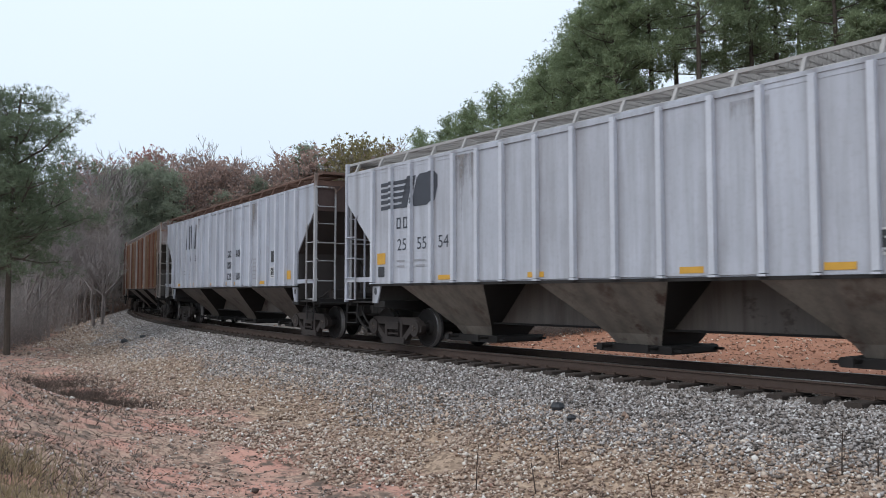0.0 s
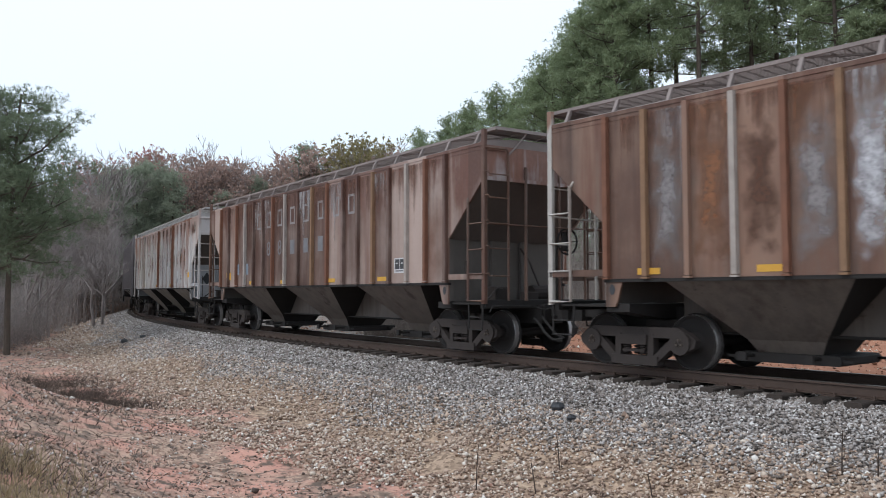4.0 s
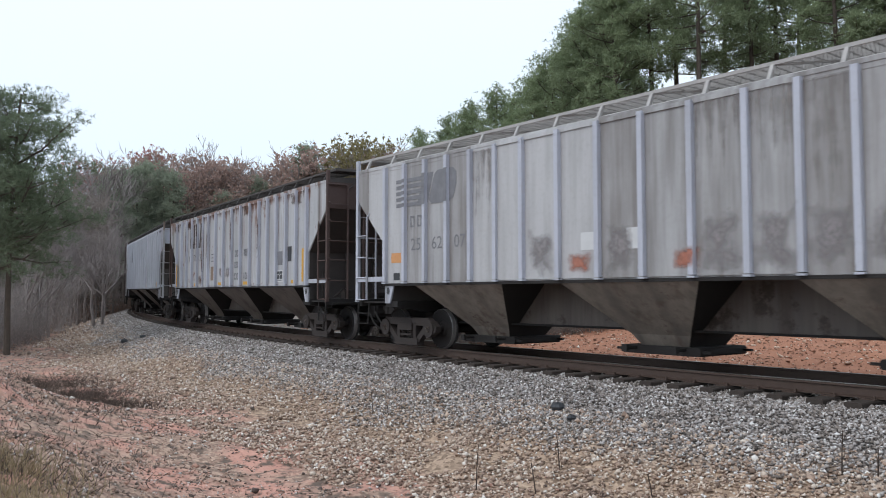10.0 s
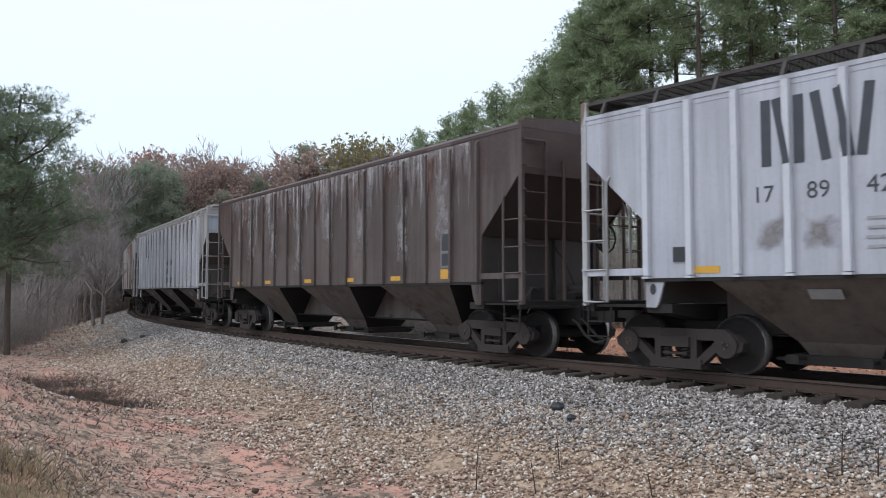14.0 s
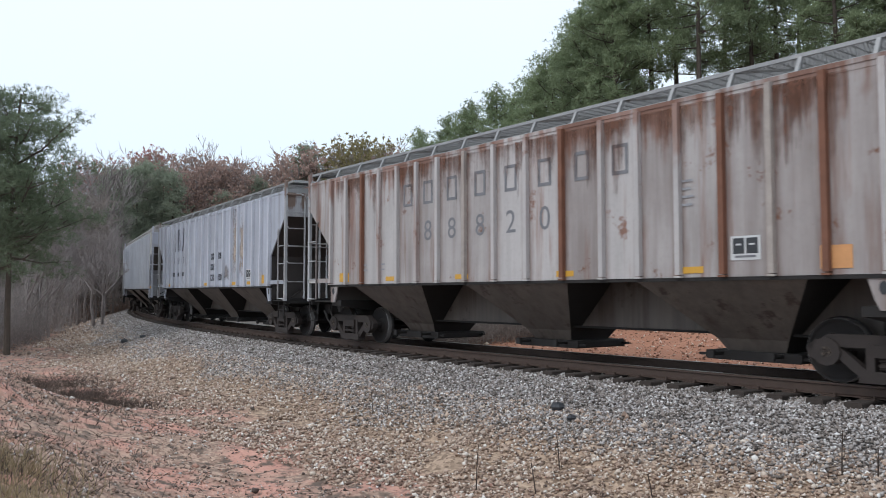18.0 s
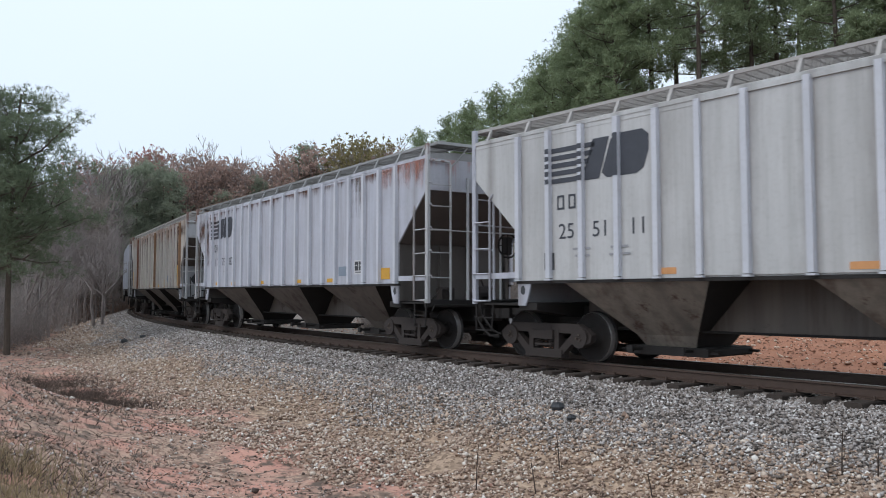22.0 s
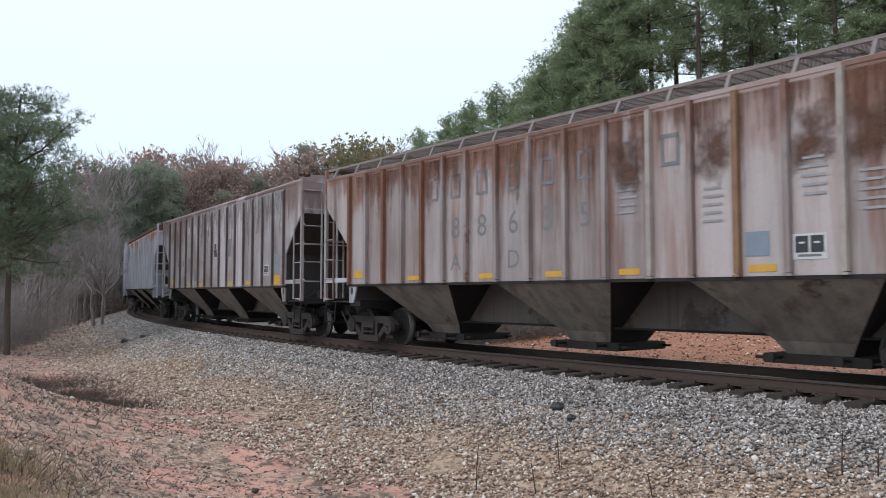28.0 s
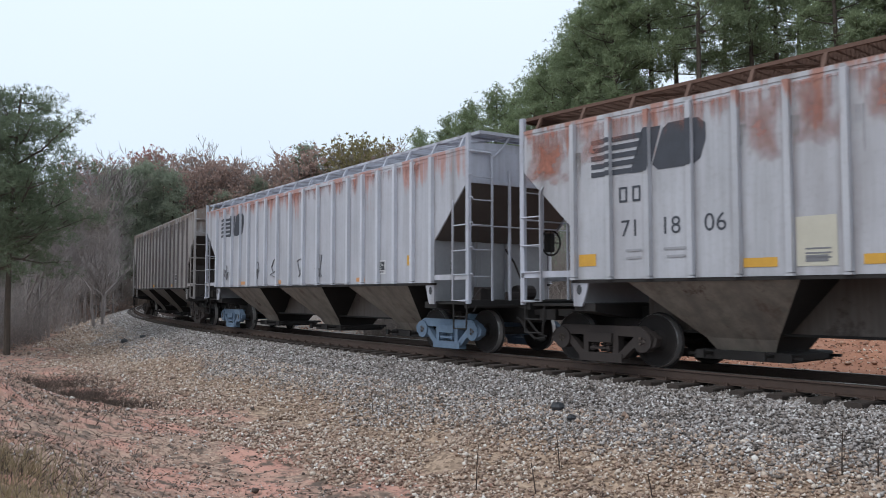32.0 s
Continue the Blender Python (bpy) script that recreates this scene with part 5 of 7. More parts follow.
# 4
c = hopper_car("white covered hopper car half eaten by orange rust", "B", P_RUSTWHITE, P_SOUTH, M_SLOPE, M_BAY, W_PALE, FR[4], bulk=M_BULK_PALE, rusty=(3, 8, 12), post_mat=P_SOUTH, sill_mat=P_WHITE3)
letter_rings(c, on_panels(c, LETTER_AT), 3.32, M_GHOST)
number(c, list(zip(on_panels(c, FIGURE_AT), "80732")), 2.5, 0.58, M_FADED)
patch(c, "reflector", M_YELLOW, 14.2, 1.98, 0.40, 0.26)
reflectors(c, [12.2, 8.9, 5.4])
patch(c, "reflector", M_YELLOW, 1.64, 1.95, 0.46, 0.2)
patch(c, "patch_panel", M_LIGHT, 3.8, 1.9, 0.5, 0.5)
patch(c, "patch_panel", M_FADED, 3.8, 1.75, 0.4, 0.18, 0.004)
data_plate(c, 3.0)
for i in range(15):
    stain(c, M_RUSTORANGE, 14.6 - 0.86 * i, 2.62 + 0.07 * (i * 5 % 4) - 0.035 * i % 0.1, 0.62 + 0.1 * (i % 3), 0.62 + 0.16 * (i * 7 % 3), 60 + i, 0.5)
for x, h in ((13.7, 1.2), (10.15, 1.5), (7.1, 1.1), (6.2, 2.0), (3.6, 1.3), (2.7, 1.4)):
    runs(c, M_RUSTORANGE, x, 4.05, 0.7, h, 3, 61)
runs(c, M_RUSTPATCH, 8.0, 4.05, 13.0, 1.6, 34, 67)
stain(c, M_RUSTPATCH, 0.9, 3.85, 1.3, 0.5, 68, 0.4)
end_diamond(c)
# 5
c = hopper_car("grey covered hopper car with faded lettering along its top", "C", P_GREY, P_GREY, M_SLOPE_DARK, M_BAY_DARK, P_GREY, FR[5], rib_mat=M_RIBGREY)
letter_rings(c, [11.9 - 0.58 * i for i in range(7)] + [5.9 - 0.6 * i for i in range(7)], 3.70, M_BLACK, 0.28, 0.38, 0.075)
letter_rings(c, [7.4 - 0.4 * i for i in range(3)], 3.66, M_BLACK, 0.2, 0.24, 0.06)
bars(c, [(13.28, 2.83, 0.16, 0.26), (13.05, 2.83, 0.2, 0.26)], M_FADED, 0, "reporting_mark")
number(c, [(13.2, "176"), (12.31, "260")], 2.36, 0.36, M_BLACK)
patch(c, "reflector", M_ORANGE, 13.95, 1.78, 0.44, 0.2)
patch(c, "patch_panel", M_LIGHT, 13.1, 1.72, 0.62, 0.42)
patch(c, "patch_panel", M_LIGHT, 12.25, 1.76, 0.68, 0.5)
reflectors(c, [11.4, 8.2, 4.7], M_ORANGE)
patch(c, "reflector", M_YELLOW, 1.75, 1.75, 0.42, 0.2)
data_plate(c, 3.3)
decal(c, "scrawl", Geo().tube([(-0.3, -0.004, -0.1), (-0.1, -0.004, 0.14), (0.02, -0.004, -0.12), (0.14, -0.004, 0.1), (0.3, -0.004, -0.08)], 0.016, 4).mesh("scrawl"), M_LIGHT, 11.4, 1.8, 0.0, "scrawled pale paint strokes")
runs(c, M_SOOT, 8.0, 4.15, 13.0, 1.6, 26, 70, "dirt_run")
# 6
c = hopper_car("dusty white covered hopper car with worn striped logo", "A", P_DUSTY, P_WHITE3, M_SLOPE, M_BAY, W_PALE, FR[6], rib_mat=P_WHITE4, post_mat=P_WHITE4, sill_mat=P_WHITE4)
striped_logo(c, M_FADED)
number(c, list(zip(on_panels(c, STRIPE_AT), ("25", "62", "07"))), 2.28, 0.38, M_FADED)
letter_rings(c, [on_panels(c, STRIPE_AT)[0] + k for k in (0.13, -0.13)], 2.80, M_FADED, 0.16, 0.25, 0.035)
patch(c, "reflector", M_ORANGE, 14.3, 2.02, 0.42, 0.22)
patch(c, "data_plate", M_PLATE, 14.3, 1.60, 0.24, 0.16)
patch(c, "reflector", M_ORANGE, 1.75, 2.0, 0.28, 0.26)
patch(c, "patch_panel", M_FADED, 2.4, 1.72, 0.3, 0.24)
patch(c, "patch_panel", M_LIGHT, 8.6, 2.1, 0.3, 0.3)
patch(c, "patch_panel", M_LIGHT, 7.6, 2.1, 0.34, 0.34)
for x in on_panels(c, (-1.82, 0.0, 1.82, 2.66, 3.42, 4.17)):
    stain(c, M_SOOT, x, 1.95, 0.6, 0.8, 79, 0.4, "dirt_stain")
for x in on_panels(c, (-3.42, 1.82, 2.66, 3.42)):
    runs(c, M_SOOT, x, 4.05, 0.75, 2.5, 4, 79, "dirt_run")
for x in on_panels(c, (-0.91, 1.25)):
    stain(c, M_PRIMER, x, 1.75, 0.5, 0.3, 79, 0.4, "red_primer")
# 7
c = hopper_car("white covered hopper car with rust-eaten edges and brown ends", "A", P_WHITE3, E_BROWN, M_SLOPE_DARK, M_BAY_DARK, W_DARK, FR[7], rib_mat=P_WHITE4, post_mat=E_BROWN, sill_mat=P_WHITE)
barred_logo(c, M_BROWNINK)
number(c, list(zip(on_panels(c, BARRED_AT), ("17", "78", "37"))), 2.56, 0.36)
reflectors(c, [12.05, 8.9, 6.2, 2.1])
patch(c, "reflector", M_YELLOW, 14.65, 1.95, 0.12, 0.9, 0.065)
patch(c, "reflector", M_YELLOW, 1.33, 2.0, 0.13, 0.9, 0.065)
patch(c, "patch_panel", M_PLATE, 2.45, 2.35, 0.28, 0.42)
patch(c, "patch_panel", M_FADED, 3.2, 2.25, 0.4, 0.4)
data_plate(c, 3.2, 1.75)
runs(c, M_RUSTPATCH, 8.0, 4.05, 14.0, 0.6, 40, 71)
for i, x in enumerate((14.9, 13.0, 6.0, 2.0)):
    stain(c, M_RUSTPATCH, x, 3.98, 0.9, 0.3, 72 + i, 0.5)
stain(c, M_RUSTPATCH, 11.0, 2.75, 0.22, 2.3, 76)
for x in on_panels(c, (-5.32, -3.8, -2.28, 0.456, 3.045)):
    stain(c, M_RUSTPATCH, x, 3.2, 0.16, 1.5, 76)
word_bars(c, M_FADED)
stain(c, M_RUSTPATCH, 11.3, 1.7, 0.9, 0.35, 77)
patch(c, "patch_panel", M_TANPATCH, 9.70, 1.94, 0.62, 0.5, 0.026, "tan square of fresh paint")
patch(c, "placard", M_GHOST, 10.55, 2.6, 0.22, 0.26, 0.026)
small_print(c, [(9.75, 2.62, 0.4, 3)], M_FADED)
for x in (8.75, 8.0):
    stain(c, M_SOOT, x, 1.95, 0.6, 0.36, 78, 0.3, "dirt_stain")
# 8
c = hopper_car("clean white covered hopper car with barred logo", "A", P_WHITE4, P_WHITE4, M_SLOPE, M_BAY_DARK, W_DARK, FR[8], rib_mat=P_BRIGHT, post_mat=P_GREYWHITE)
barred_logo(c)
number(c, list(zip(on_panels(c, BARRED_AT), ("17", "89", "42"))), 2.56, 0.32)
word_bars(c)
small_print(c, [(11.35, 2.15, 0.4, 4), (4.9, 2.3, 0.42, 6)])
reflectors(c, [13.75, 10.9, 7.9, 5.2])
patch(c, "reflector", M_YELLOW, 1.75, 1.63, 0.44, 0.25)
patch(c, "patch_panel", M_FADED, 2.97, 2.15, 0.4, 0.1)
data_plate(c, 2.97)
bars(c, [(2.2, 1.78, 0.4, 0.07)], M_FADED)
stain(c, M_SOOT, 12.77, 2.03, 0.42, 0.46, 80, 0.2, "dirt_stain")
stain(c, M_SOOT, 12.10, 2.03, 0.46, 0.46, 81, 0.2, "dirt_stain")
patch(c, "patch_panel", M_PLATE, 14.17, 1.80, 0.26, 0.22, 0.02)
runs(c, M_TANWASH, 4.59, 4.05, 0.44, 2.3, 4, 82, "dirt_run")
stain(c, M_TANWASH, 4.48, 2.2, 0.42, 0.8, 83, 0.4, "dirt_stain")
runs(c, M_SOOT, 2.6, 4.06, 4.6, 0.35, 20, 84, "dirt_run")
runs(c, M_RUSTPATCH, 1.3, 4.06, 1.9, 0.3, 10, 85)
bay_plates(c)
# 9
c = hopper_car("dark brown weathered covered hopper car", "C", P_DARK, E_BROWN, M_SLOPE_DARK, M_BAY_DARK, P_DARK, FR[9], rib_mat=M_RIBDARK)
patch(c, "patch_panel", M_FADED, 2.2, 2.15, 0.4, 0.8)
patch(c, "patch_panel", M_PLATE, 2.2, 2.28, 0.3, 0.35, 0.004)
patch(c, "patch_panel", M_PLATE, 2.2, 1.92, 0.3, 0.25, 0.004)
patch(c, "reflector", M_YELLOW, 2.2, 1.62, 0.4, 0.2)
reflectors(c, [13.9, 11.6, 8.8, 6.4, 4.2])
for i, x in enumerate((13.0, 11.2, 9.4, 7.6, 5.8, 3.9, 2.3)):
    stain(c, M_SOOT, x, 3.1 - 0.25 * (i % 3), 0.62, 1.6, 90 + i, 0.6, "worn_paint")
    runs(c, M_RUSTPATCH, x + 0.4, 4.1, 0.7, 2.0, 4, 99 + i)
runs(c, M_CHALK, 8.0, 4.24, 13.4, 2.7, 30, 108, "worn_paint")
# 10
c = hopper_car("dirty grey-white covered hopper car with barred logo", "A", P_DIRTY, P_WHITE2, M_SLOPE, M_BAY_DARK, W_PALE, FR[10], rib_mat=P_BRIGHT, post_mat=P_DIRTY)
barred_logo(c, M_BLACK)
number(c, list(zip(on_panels(c, BARRED_AT), ("17", "72"))), 2.56, 0.36, M_BLACK)
bars(c, [(11.35, 2.56, 0.34, 0.24)], M_FADED)
bay_plates(c)
word_bars(c)
reflectors(c, [11.8, 9.46, 7.0, 4.4])
patch(c, "reflector", M_YELLOW, 13.30, 1.75, 0.34, 0.26)
patch(c, "patch_panel", M_TANPATCH, 9.62, 1.99, 0.56, 0.4, 0.0, "brown square of old primer")
small_print(c, [(9.4, 2.7, 0.5, 5)])
data_plate(c, 2.6, 1.85)
runs(c, M_SOOT, 8.0, 4.05, 13.0, 2.0, 30, 110, "dirt_run")
for x in on_panels(c, (3.42, 4.17, 4.93, 5.68)):
    runs(c, M_SOOT, x, 4.06, 0.7, 2.6, 4, 111, "dirt_run")
    runs(c, M_RUSTPATCH, x, 4.06, 0.7, 1.2, 4, 112)
# 11
c = hopper_car("faded white covered hopper car with rust runs and open lettering", "B", P_SOUTH, P_WHITE3, M_SLOPE, M_BAY_DARK, W_GREY, FR[11], rusty=(2, 7, 10, 14, 15, 16), post_mat=P_WHITE3)
letter_rings(c, on_panels(c, LETTER_AT), 3.40)
number(c, list(zip(on_panels(c, FIGURE_AT), "88820")), 2.55, 0.62, M_FADED)
patch(c, "reflector", M_YELLOW, 14.1, 1.62, 0.46, 0.22)
reflectors(c, [12.0, 9.4, 6.5, 3.9])
patch(c, "reflector", M_ORANGE, 1.72, 1.68, 0.42, 0.3)
small_print(c, [(4.0, 2.9, 0.35, 4), (13.2, 1.9, 0.4, 2), (12.4, 1.9, 0.4, 2)])
data_plate(c, 3.0)
for i, x in enumerate((13.6, 11.0, 7.4, 4.0, 2.2)):
    runs(c, M_RUSTORANGE if i % 2 else M_RUSTPATCH, x, 4.05, 0.7, 1.3, 4, 120 + i)
runs(c, M_RUSTPATCH, 8.0, 4.05, 13.0, 1.9, 36, 126)
# 12
c = hopper_car("white covered hopper car with stained panel and barred logo", "A", P_WHITE2, P_GREYWHITE, M_SLOPE_DARK, M_BAY_DARK, W_GREY, FR[12], rib_mat=P_BRIGHT, post_mat=P_GREYWHITE)
barred_logo(c)
number(c, list(zip(on_panels(c, BARRED_AT), ("17", "85", "38"))), 2.56, 0.36)
word_bars(c)
bars(c, [(12.95, 2.0, 0.5, 0.16), (12.15, 2.0, 0.4, 0.16), (11.4, 2.0, 0.4, 0.16)])
reflectors(c, [13.8, 7.9, 4.6, 3.0])
patch(c, "reflector", M_YELLOW, 1.75, 1.66, 0.42, 0.26)
data_plate(c, 3.05, 1.85)
stain(c, M_SOOT, 5.35, 1.95, 0.6, 0.5, 130, 0.4, "dirt_stain")
for x in on_panels(c, (3.42, 4.17)):
    stain(c, M_TANWASH, x, 2.75, 0.55, 2.1, 131, 0.4, "dirt_stain")
runs(c, M_SOOT, NOSE[c.name] - 3.42, 4.05, 0.66, 2.4, 4, 131, "dirt_run")
# 13
c = hopper_car("cream-white covered hopper car with dark striped logo", "A", P_CREAM, P_WHITE4, M_SLOPE, M_BAY, W_PALE, FR[13], bulk=M_BULK_PALE, rib_mat=P_BRIGHT, post_mat=P_WHITE4, sill_mat=P_WHITE4)
striped_logo(c)
number(c, list(zip(on_panels(c, STRIPE_AT), ("25", "51", "11"))), 2.28, 0.38)
letter_rings(c, [on_panels(c, STRIPE_AT)[0] + k for k in (0.13, -0.13)], 2.80, M_BLACK, 0.16, 0.25, 0.035)
small_print(c, [(13.53, 1.98, 0.4, 2), (12.77, 1.98, 0.45, 2), (2.1, 2.0, 0.5, 4), (8.2, 2.1, 0.5, 3), (7.3, 2.1, 0.5, 3)])
patch(c, "data_plate", M_PLATE, 14.3, 1.78, 0.24, 0.3)
reflectors(c, [11.9, 8.9, 5.3], M_ORANGE)
patch(c, "reflector", M_YELLOW, 0.9, 1.5, 0.42, 0.10, 0.012)
patch(c, "reflector", M_YELLOW, 0.3, 1.5, 0.36, 0.10, 0.012)
patch(c, "patch_panel", M_FADED, 3.05, 1.95, 0.44, 0.34)
for k in range(2):
    runs(c, M_SOOT, NOSE[c.name] - 3.5, 4.05, 0.6, 2.4, 4, 132, "dirt_run")
# 14
c = hopper_car("white covered hopper car with rust-red corner and striped logo", "A", P_WHITE4, P_NSPINK, M_SLOPE, M_BAY_DARK, W_GREY, FR[14], rib_mat=P_BRIGHT, post_mat=P_WHITE3)
striped_logo(c)
number(c, list(zip(on_panels(c, STRIPE_AT), ("17", "78", "82"))), 2.30, 0.38)
letter_rings(c, [on_panels(c, STRIPE_AT)[0] + k for k in (0.13, -0.13)], 2.80, M_BLACK, 0.16, 0.25, 0.035)
small_print(c, [(13.53, 1.98, 0.4, 2), (12.77, 1.98, 0.45, 2)])
patch(c, "data_plate", M_PLATE, 14.3, 1.72, 0.24, 0.26)
reflectors(c, [13.6, 12.0, 9.4, 6.6, 4.6])
patch(c, "reflector", M_YELLOW, 1.75, 1.68, 0.42, 0.26)
patch(c, "patch_panel", M_BLUEGREY, 3.9, 1.78, 0.46, 0.24)
data_plate(c, 3.05, 1.88)
stain(c, M_RUSTPATCH, 15.25, 3.62, 1.15, 0.85, 140, 0.55)
stain(c, M_RUSTPATCH, 14.72, 3.3, 0.3, 1.5, 141, 0.4)
for k in range(2):
    runs(c, M_PRIMER, 0.62, 4.1, 1.15, 1.1, 4, 142)
runs(c, M_PRIMER, 1.6, 4.08, 0.6, 0.8, 4, 142)
runs(c, M_SOOT, NOSE[c.name] - 4.93, 4.05, 0.8, 2.6, 4, 143, "dirt_run")
runs(c, M_RUSTPATCH, 14.2, 3.95, 0.7, 1.2, 9, 144)
runs(c, M_RUSTPATCH, 8.0, 4.05, 13.0, 0.4, 20, 145)
# 15
c = hopper_car("tan-stained covered hopper car with rust runs and open lettering", "B", P_TAN, P_WHITE3, M_SLOPE, M_BAY_DARK, W_PALE, FR[15], bulk=M_BULK_PALE, rusty=(2, 3, 9, 17), post_mat=P_WHITE3, sill_mat=P_WHITE4)
letter_rings(c, on_panels(c, LETTER_AT), 3.42)
number(c, list(zip(on_panels(c, FIGURE_AT), "88789")), 2.6, 0.62, M_FADED)
patch(c, "reflector", M_YELLOW, 1.36, 1.95, 0.12, 0.85, 0.08)
patch(c, "reflector", M_YELLOW, 14.66, 1.95, 0.12, 0.85, 0.08)
patch(c, "reflector", M_YELLOW, 4.5, 1.65, 0.10, 0.36, 0.08)
reflectors(c, [12.0, 9.0, 6.6])
patch(c, "patch_panel", M_BLUEGREY, 4.0, 1.85, 0.4, 0.3)
data_plate(c, 3.1, 1.88)
for i in range(3):
    runs(c, M_RUSTPATCH, 11.0 + 0.3 * i, 4.0, 2.0 - 0.3 * i, 2.6, 8, 150)
runs(c, M_CHALK, 13.3, 3.9, 2.2, 2.2, 8, 154, "worn_paint")
stain(c, M_RUSTPATCH, 1.0, 3.9, 1.9, 0.45, 158, 0.4)
stain(c, M_RUSTPATCH, 1.75, 2.7, 0.5, 2.2, 159, 0.45)
runs(c, M_RUSTORANGE, 6.0, 4.0, 9.0, 1.8, 24, 160)
end_diamond(c)
# 16
c = hopper_car("grey-white sooty covered hopper car with dark rusted ends", "A", P_GREYWHITE, E_BROWN, M_SLOPE_DARK, M_BAY_DARK, W_RUST, FR[16], rib_mat=P_WHITE4, post_mat=P_GREYWHITE)
barred_logo(c, M_BLACK)
word_bars(c, M_FADED)
bars(c, [(12.95, 2.52, 0.34, 0.22), (12.15, 2.52, 0.34, 0.22), (11.35, 2.52, 0.34, 0.22)])
patch(c, "reflector", M_YELLOW, 1.75, 1.66, 0.40, 0.26)
patch(c, "patch_panel", M_PLATE, 3.0, 2.3, 0.36, 0.34)
reflectors(c, [13.8, 9.4, 6.0])
data_plate(c, 3.0)
# 17
c = hopper_car("pinkish faded covered hopper car with rust runs and open lettering", "B", P_PINK, P_BROWN2, M_SLOPE, M_BAY, W_DUSTY, FR[17], rusty=(0, 2, 4, 11, 13, 15, 16, 17), post_mat=P_PINK, sill_mat=P_WHITE4)
letter_rings(c, on_panels(c, LETTER_AT), 3.42, M_FADED)
number(c, list(zip(on_panels(c, FIGURE_AT), "88635")), 2.54, 0.62, M_FADED)
number(c, list(zip(on_panels(c, (-2.66, -0.91)), "AD")), 1.85, 0.5, M_FADED)
patch(c, "reflector", M_YELLOW, 14.4, 1.68, 0.40, 0.18)
reflectors(c, [12.1, 9.64, 7.8, 6.1, 3.78])
patch(c, "reflector", M_YELLOW, 1.72, 1.72, 0.44, 0.22)
patch(c, "patch_panel", M_BLUEGREY, 3.85, 1.9, 0.36, 0.34)
data_plate(c, 3.1, 1.85)
for i, x in enumerate((13.4, 11.0, 8.6, 4.8, 2.4)):
    runs(c, M_RUSTPATCH if i % 2 else M_RUSTORANGE, x, 4.05, 0.75, 1.5, 4, 170 + i)
runs(c, M_RUSTPATCH, 8.0, 4.05, 13.0, 2.0, 40, 176)
for i, x in enumerate(on_panels(c, (1.82, 3.42, 4.93, 5.68, 6.45))):
    stain(c, M_RUSTPATCH, x, 3.3, 0.7, 0.9, 177 + i, 0.4)
    small_print(c, [(x, 3.0 - 0.25 * (i % 2), 0.4, 5)])
# 18
c = hopper_car("mauve-grey weathered covered hopper car with faint lettering", "C", P_MAUVE, P_MAUVE, M_SLOPE_DARK, M_BAY, P_MAUVE, FR[18], rib_mat=M_RIBDARK)
bars(c, [(11.62 - 0.44 * i, 3.68, 0.17, 0.26) for i in range(7)], M_CHALKINK)
bars(c, [(13.2 - 0.27 * i, 2.42, 0.16, 0.26) for i in range(4)] + [(11.95, 2.46, 0.16, 0.26), (11.55, 2.46, 0.16, 0.26)], M_FADED, 0, "reporting_mark")
patch(c, "emblem", M_PRINT, 9.64, 2.64, 0.30, 0.40, 0.0, "worn pale emblem", 0.05)
patch(c, "emblem", M_BROWNINK, 7.93, 2.66, 0.34, 0.26, 0.0, "dark worn emblem", -0.04)
patch(c, "emblem", M_BROWNINK, 7.96, 2.90, 0.20, 0.20)
patch(c, "emblem", M_FADED, 6.34, 2.78, 0.52, 0.6, 0.0, "smudged grey emblem", 0.04)
patch(c, "patch_panel", M_FADED, 10.46, 1.93, 0.66, 0.46)
patch(c, "emblem", M_FADED, 14.75, 3.3, 0.3, 0.5)
for i in range(2):
    runs(c, M_CHALK, 5.6, 4.24, 9.0, 2.7, 30, 184, "worn_paint")
reflectors(c, [11.35, 9.75, 6.15, 4.25])
patch(c, "reflector", M_YELLOW, 1.66, 1.62, 0.5, 0.28)
patch(c, "patch_panel", M_BLUEGREY, 1.70, 2.27, 0.4, 0.24)
patch(c, "patch_panel", M_BLUEGREY, 1.70, 1.98, 0.4, 0.24)
patch(c, "reflector", M_YELLOW, 14.2, 1.68, 0.34, 0.26)
small_print(c, [(12.1, 1.95, 0.5, 1), (13.0, 2.1, 0.5, 1)])
data_plate(c, 2.58, 1.95, w=0.36, h=0.2)
# 19
c = hopper_car("white covered hopper car blotched with red primer, striped logo", "B", P_NSRED, P_NSPINK, M_SLOPE, M_BAY, W_RUST, FR[19], bulk=M_BULK_PALE, post_mat=P_WHITE4, sill_mat=P_WHITE4)
striped_logo(c)
number(c, list(zip(on_panels(c, STRIPE_AT), ("71", "18", "06"))), 2.24, 0.38)
letter_rings(c, [on_panels(c, STRIPE_AT)[0] + k for k in (0.13, -0.13)], 2.80, M_BLACK, 0.16, 0.25, 0.035)
small_print(c, [(13.5, 1.9, 0.4, 2), (12.7, 1.9, 0.45, 2)])
patch(c, "reflector", M_YELLOW, 14.42, 1.77, 0.36, 0.2)
reflectors(c, [11.35, 9.72, 7.86, 4.43], w=0.5, h=0.13, z=1.64)
for x in (10.56, 5.16):
    patch(c, "patch_panel", M_CREAMPATCH, x, 1.90, 0.54, 0.66, 0.0, "pale cream patch of fresh paint")
    for k in range(3):
        patch(c, "stencil", M_FADED, x - 0.02, 1.80 - 0.06 * k, 0.34, 0.022, 0.004)
patch(c, "stencil", M_FADED, 10.56, 1.67, 0.30, 0.09, 0.004)
painted(c, "placard", [[(-0.25, 0.0), (0.0, -0.31), (0.25, 0.0), (0.0, 0.31)]], M_PLATE, 6.91, 1.93, "pale diamond placard with a dark border", 0.0, False)
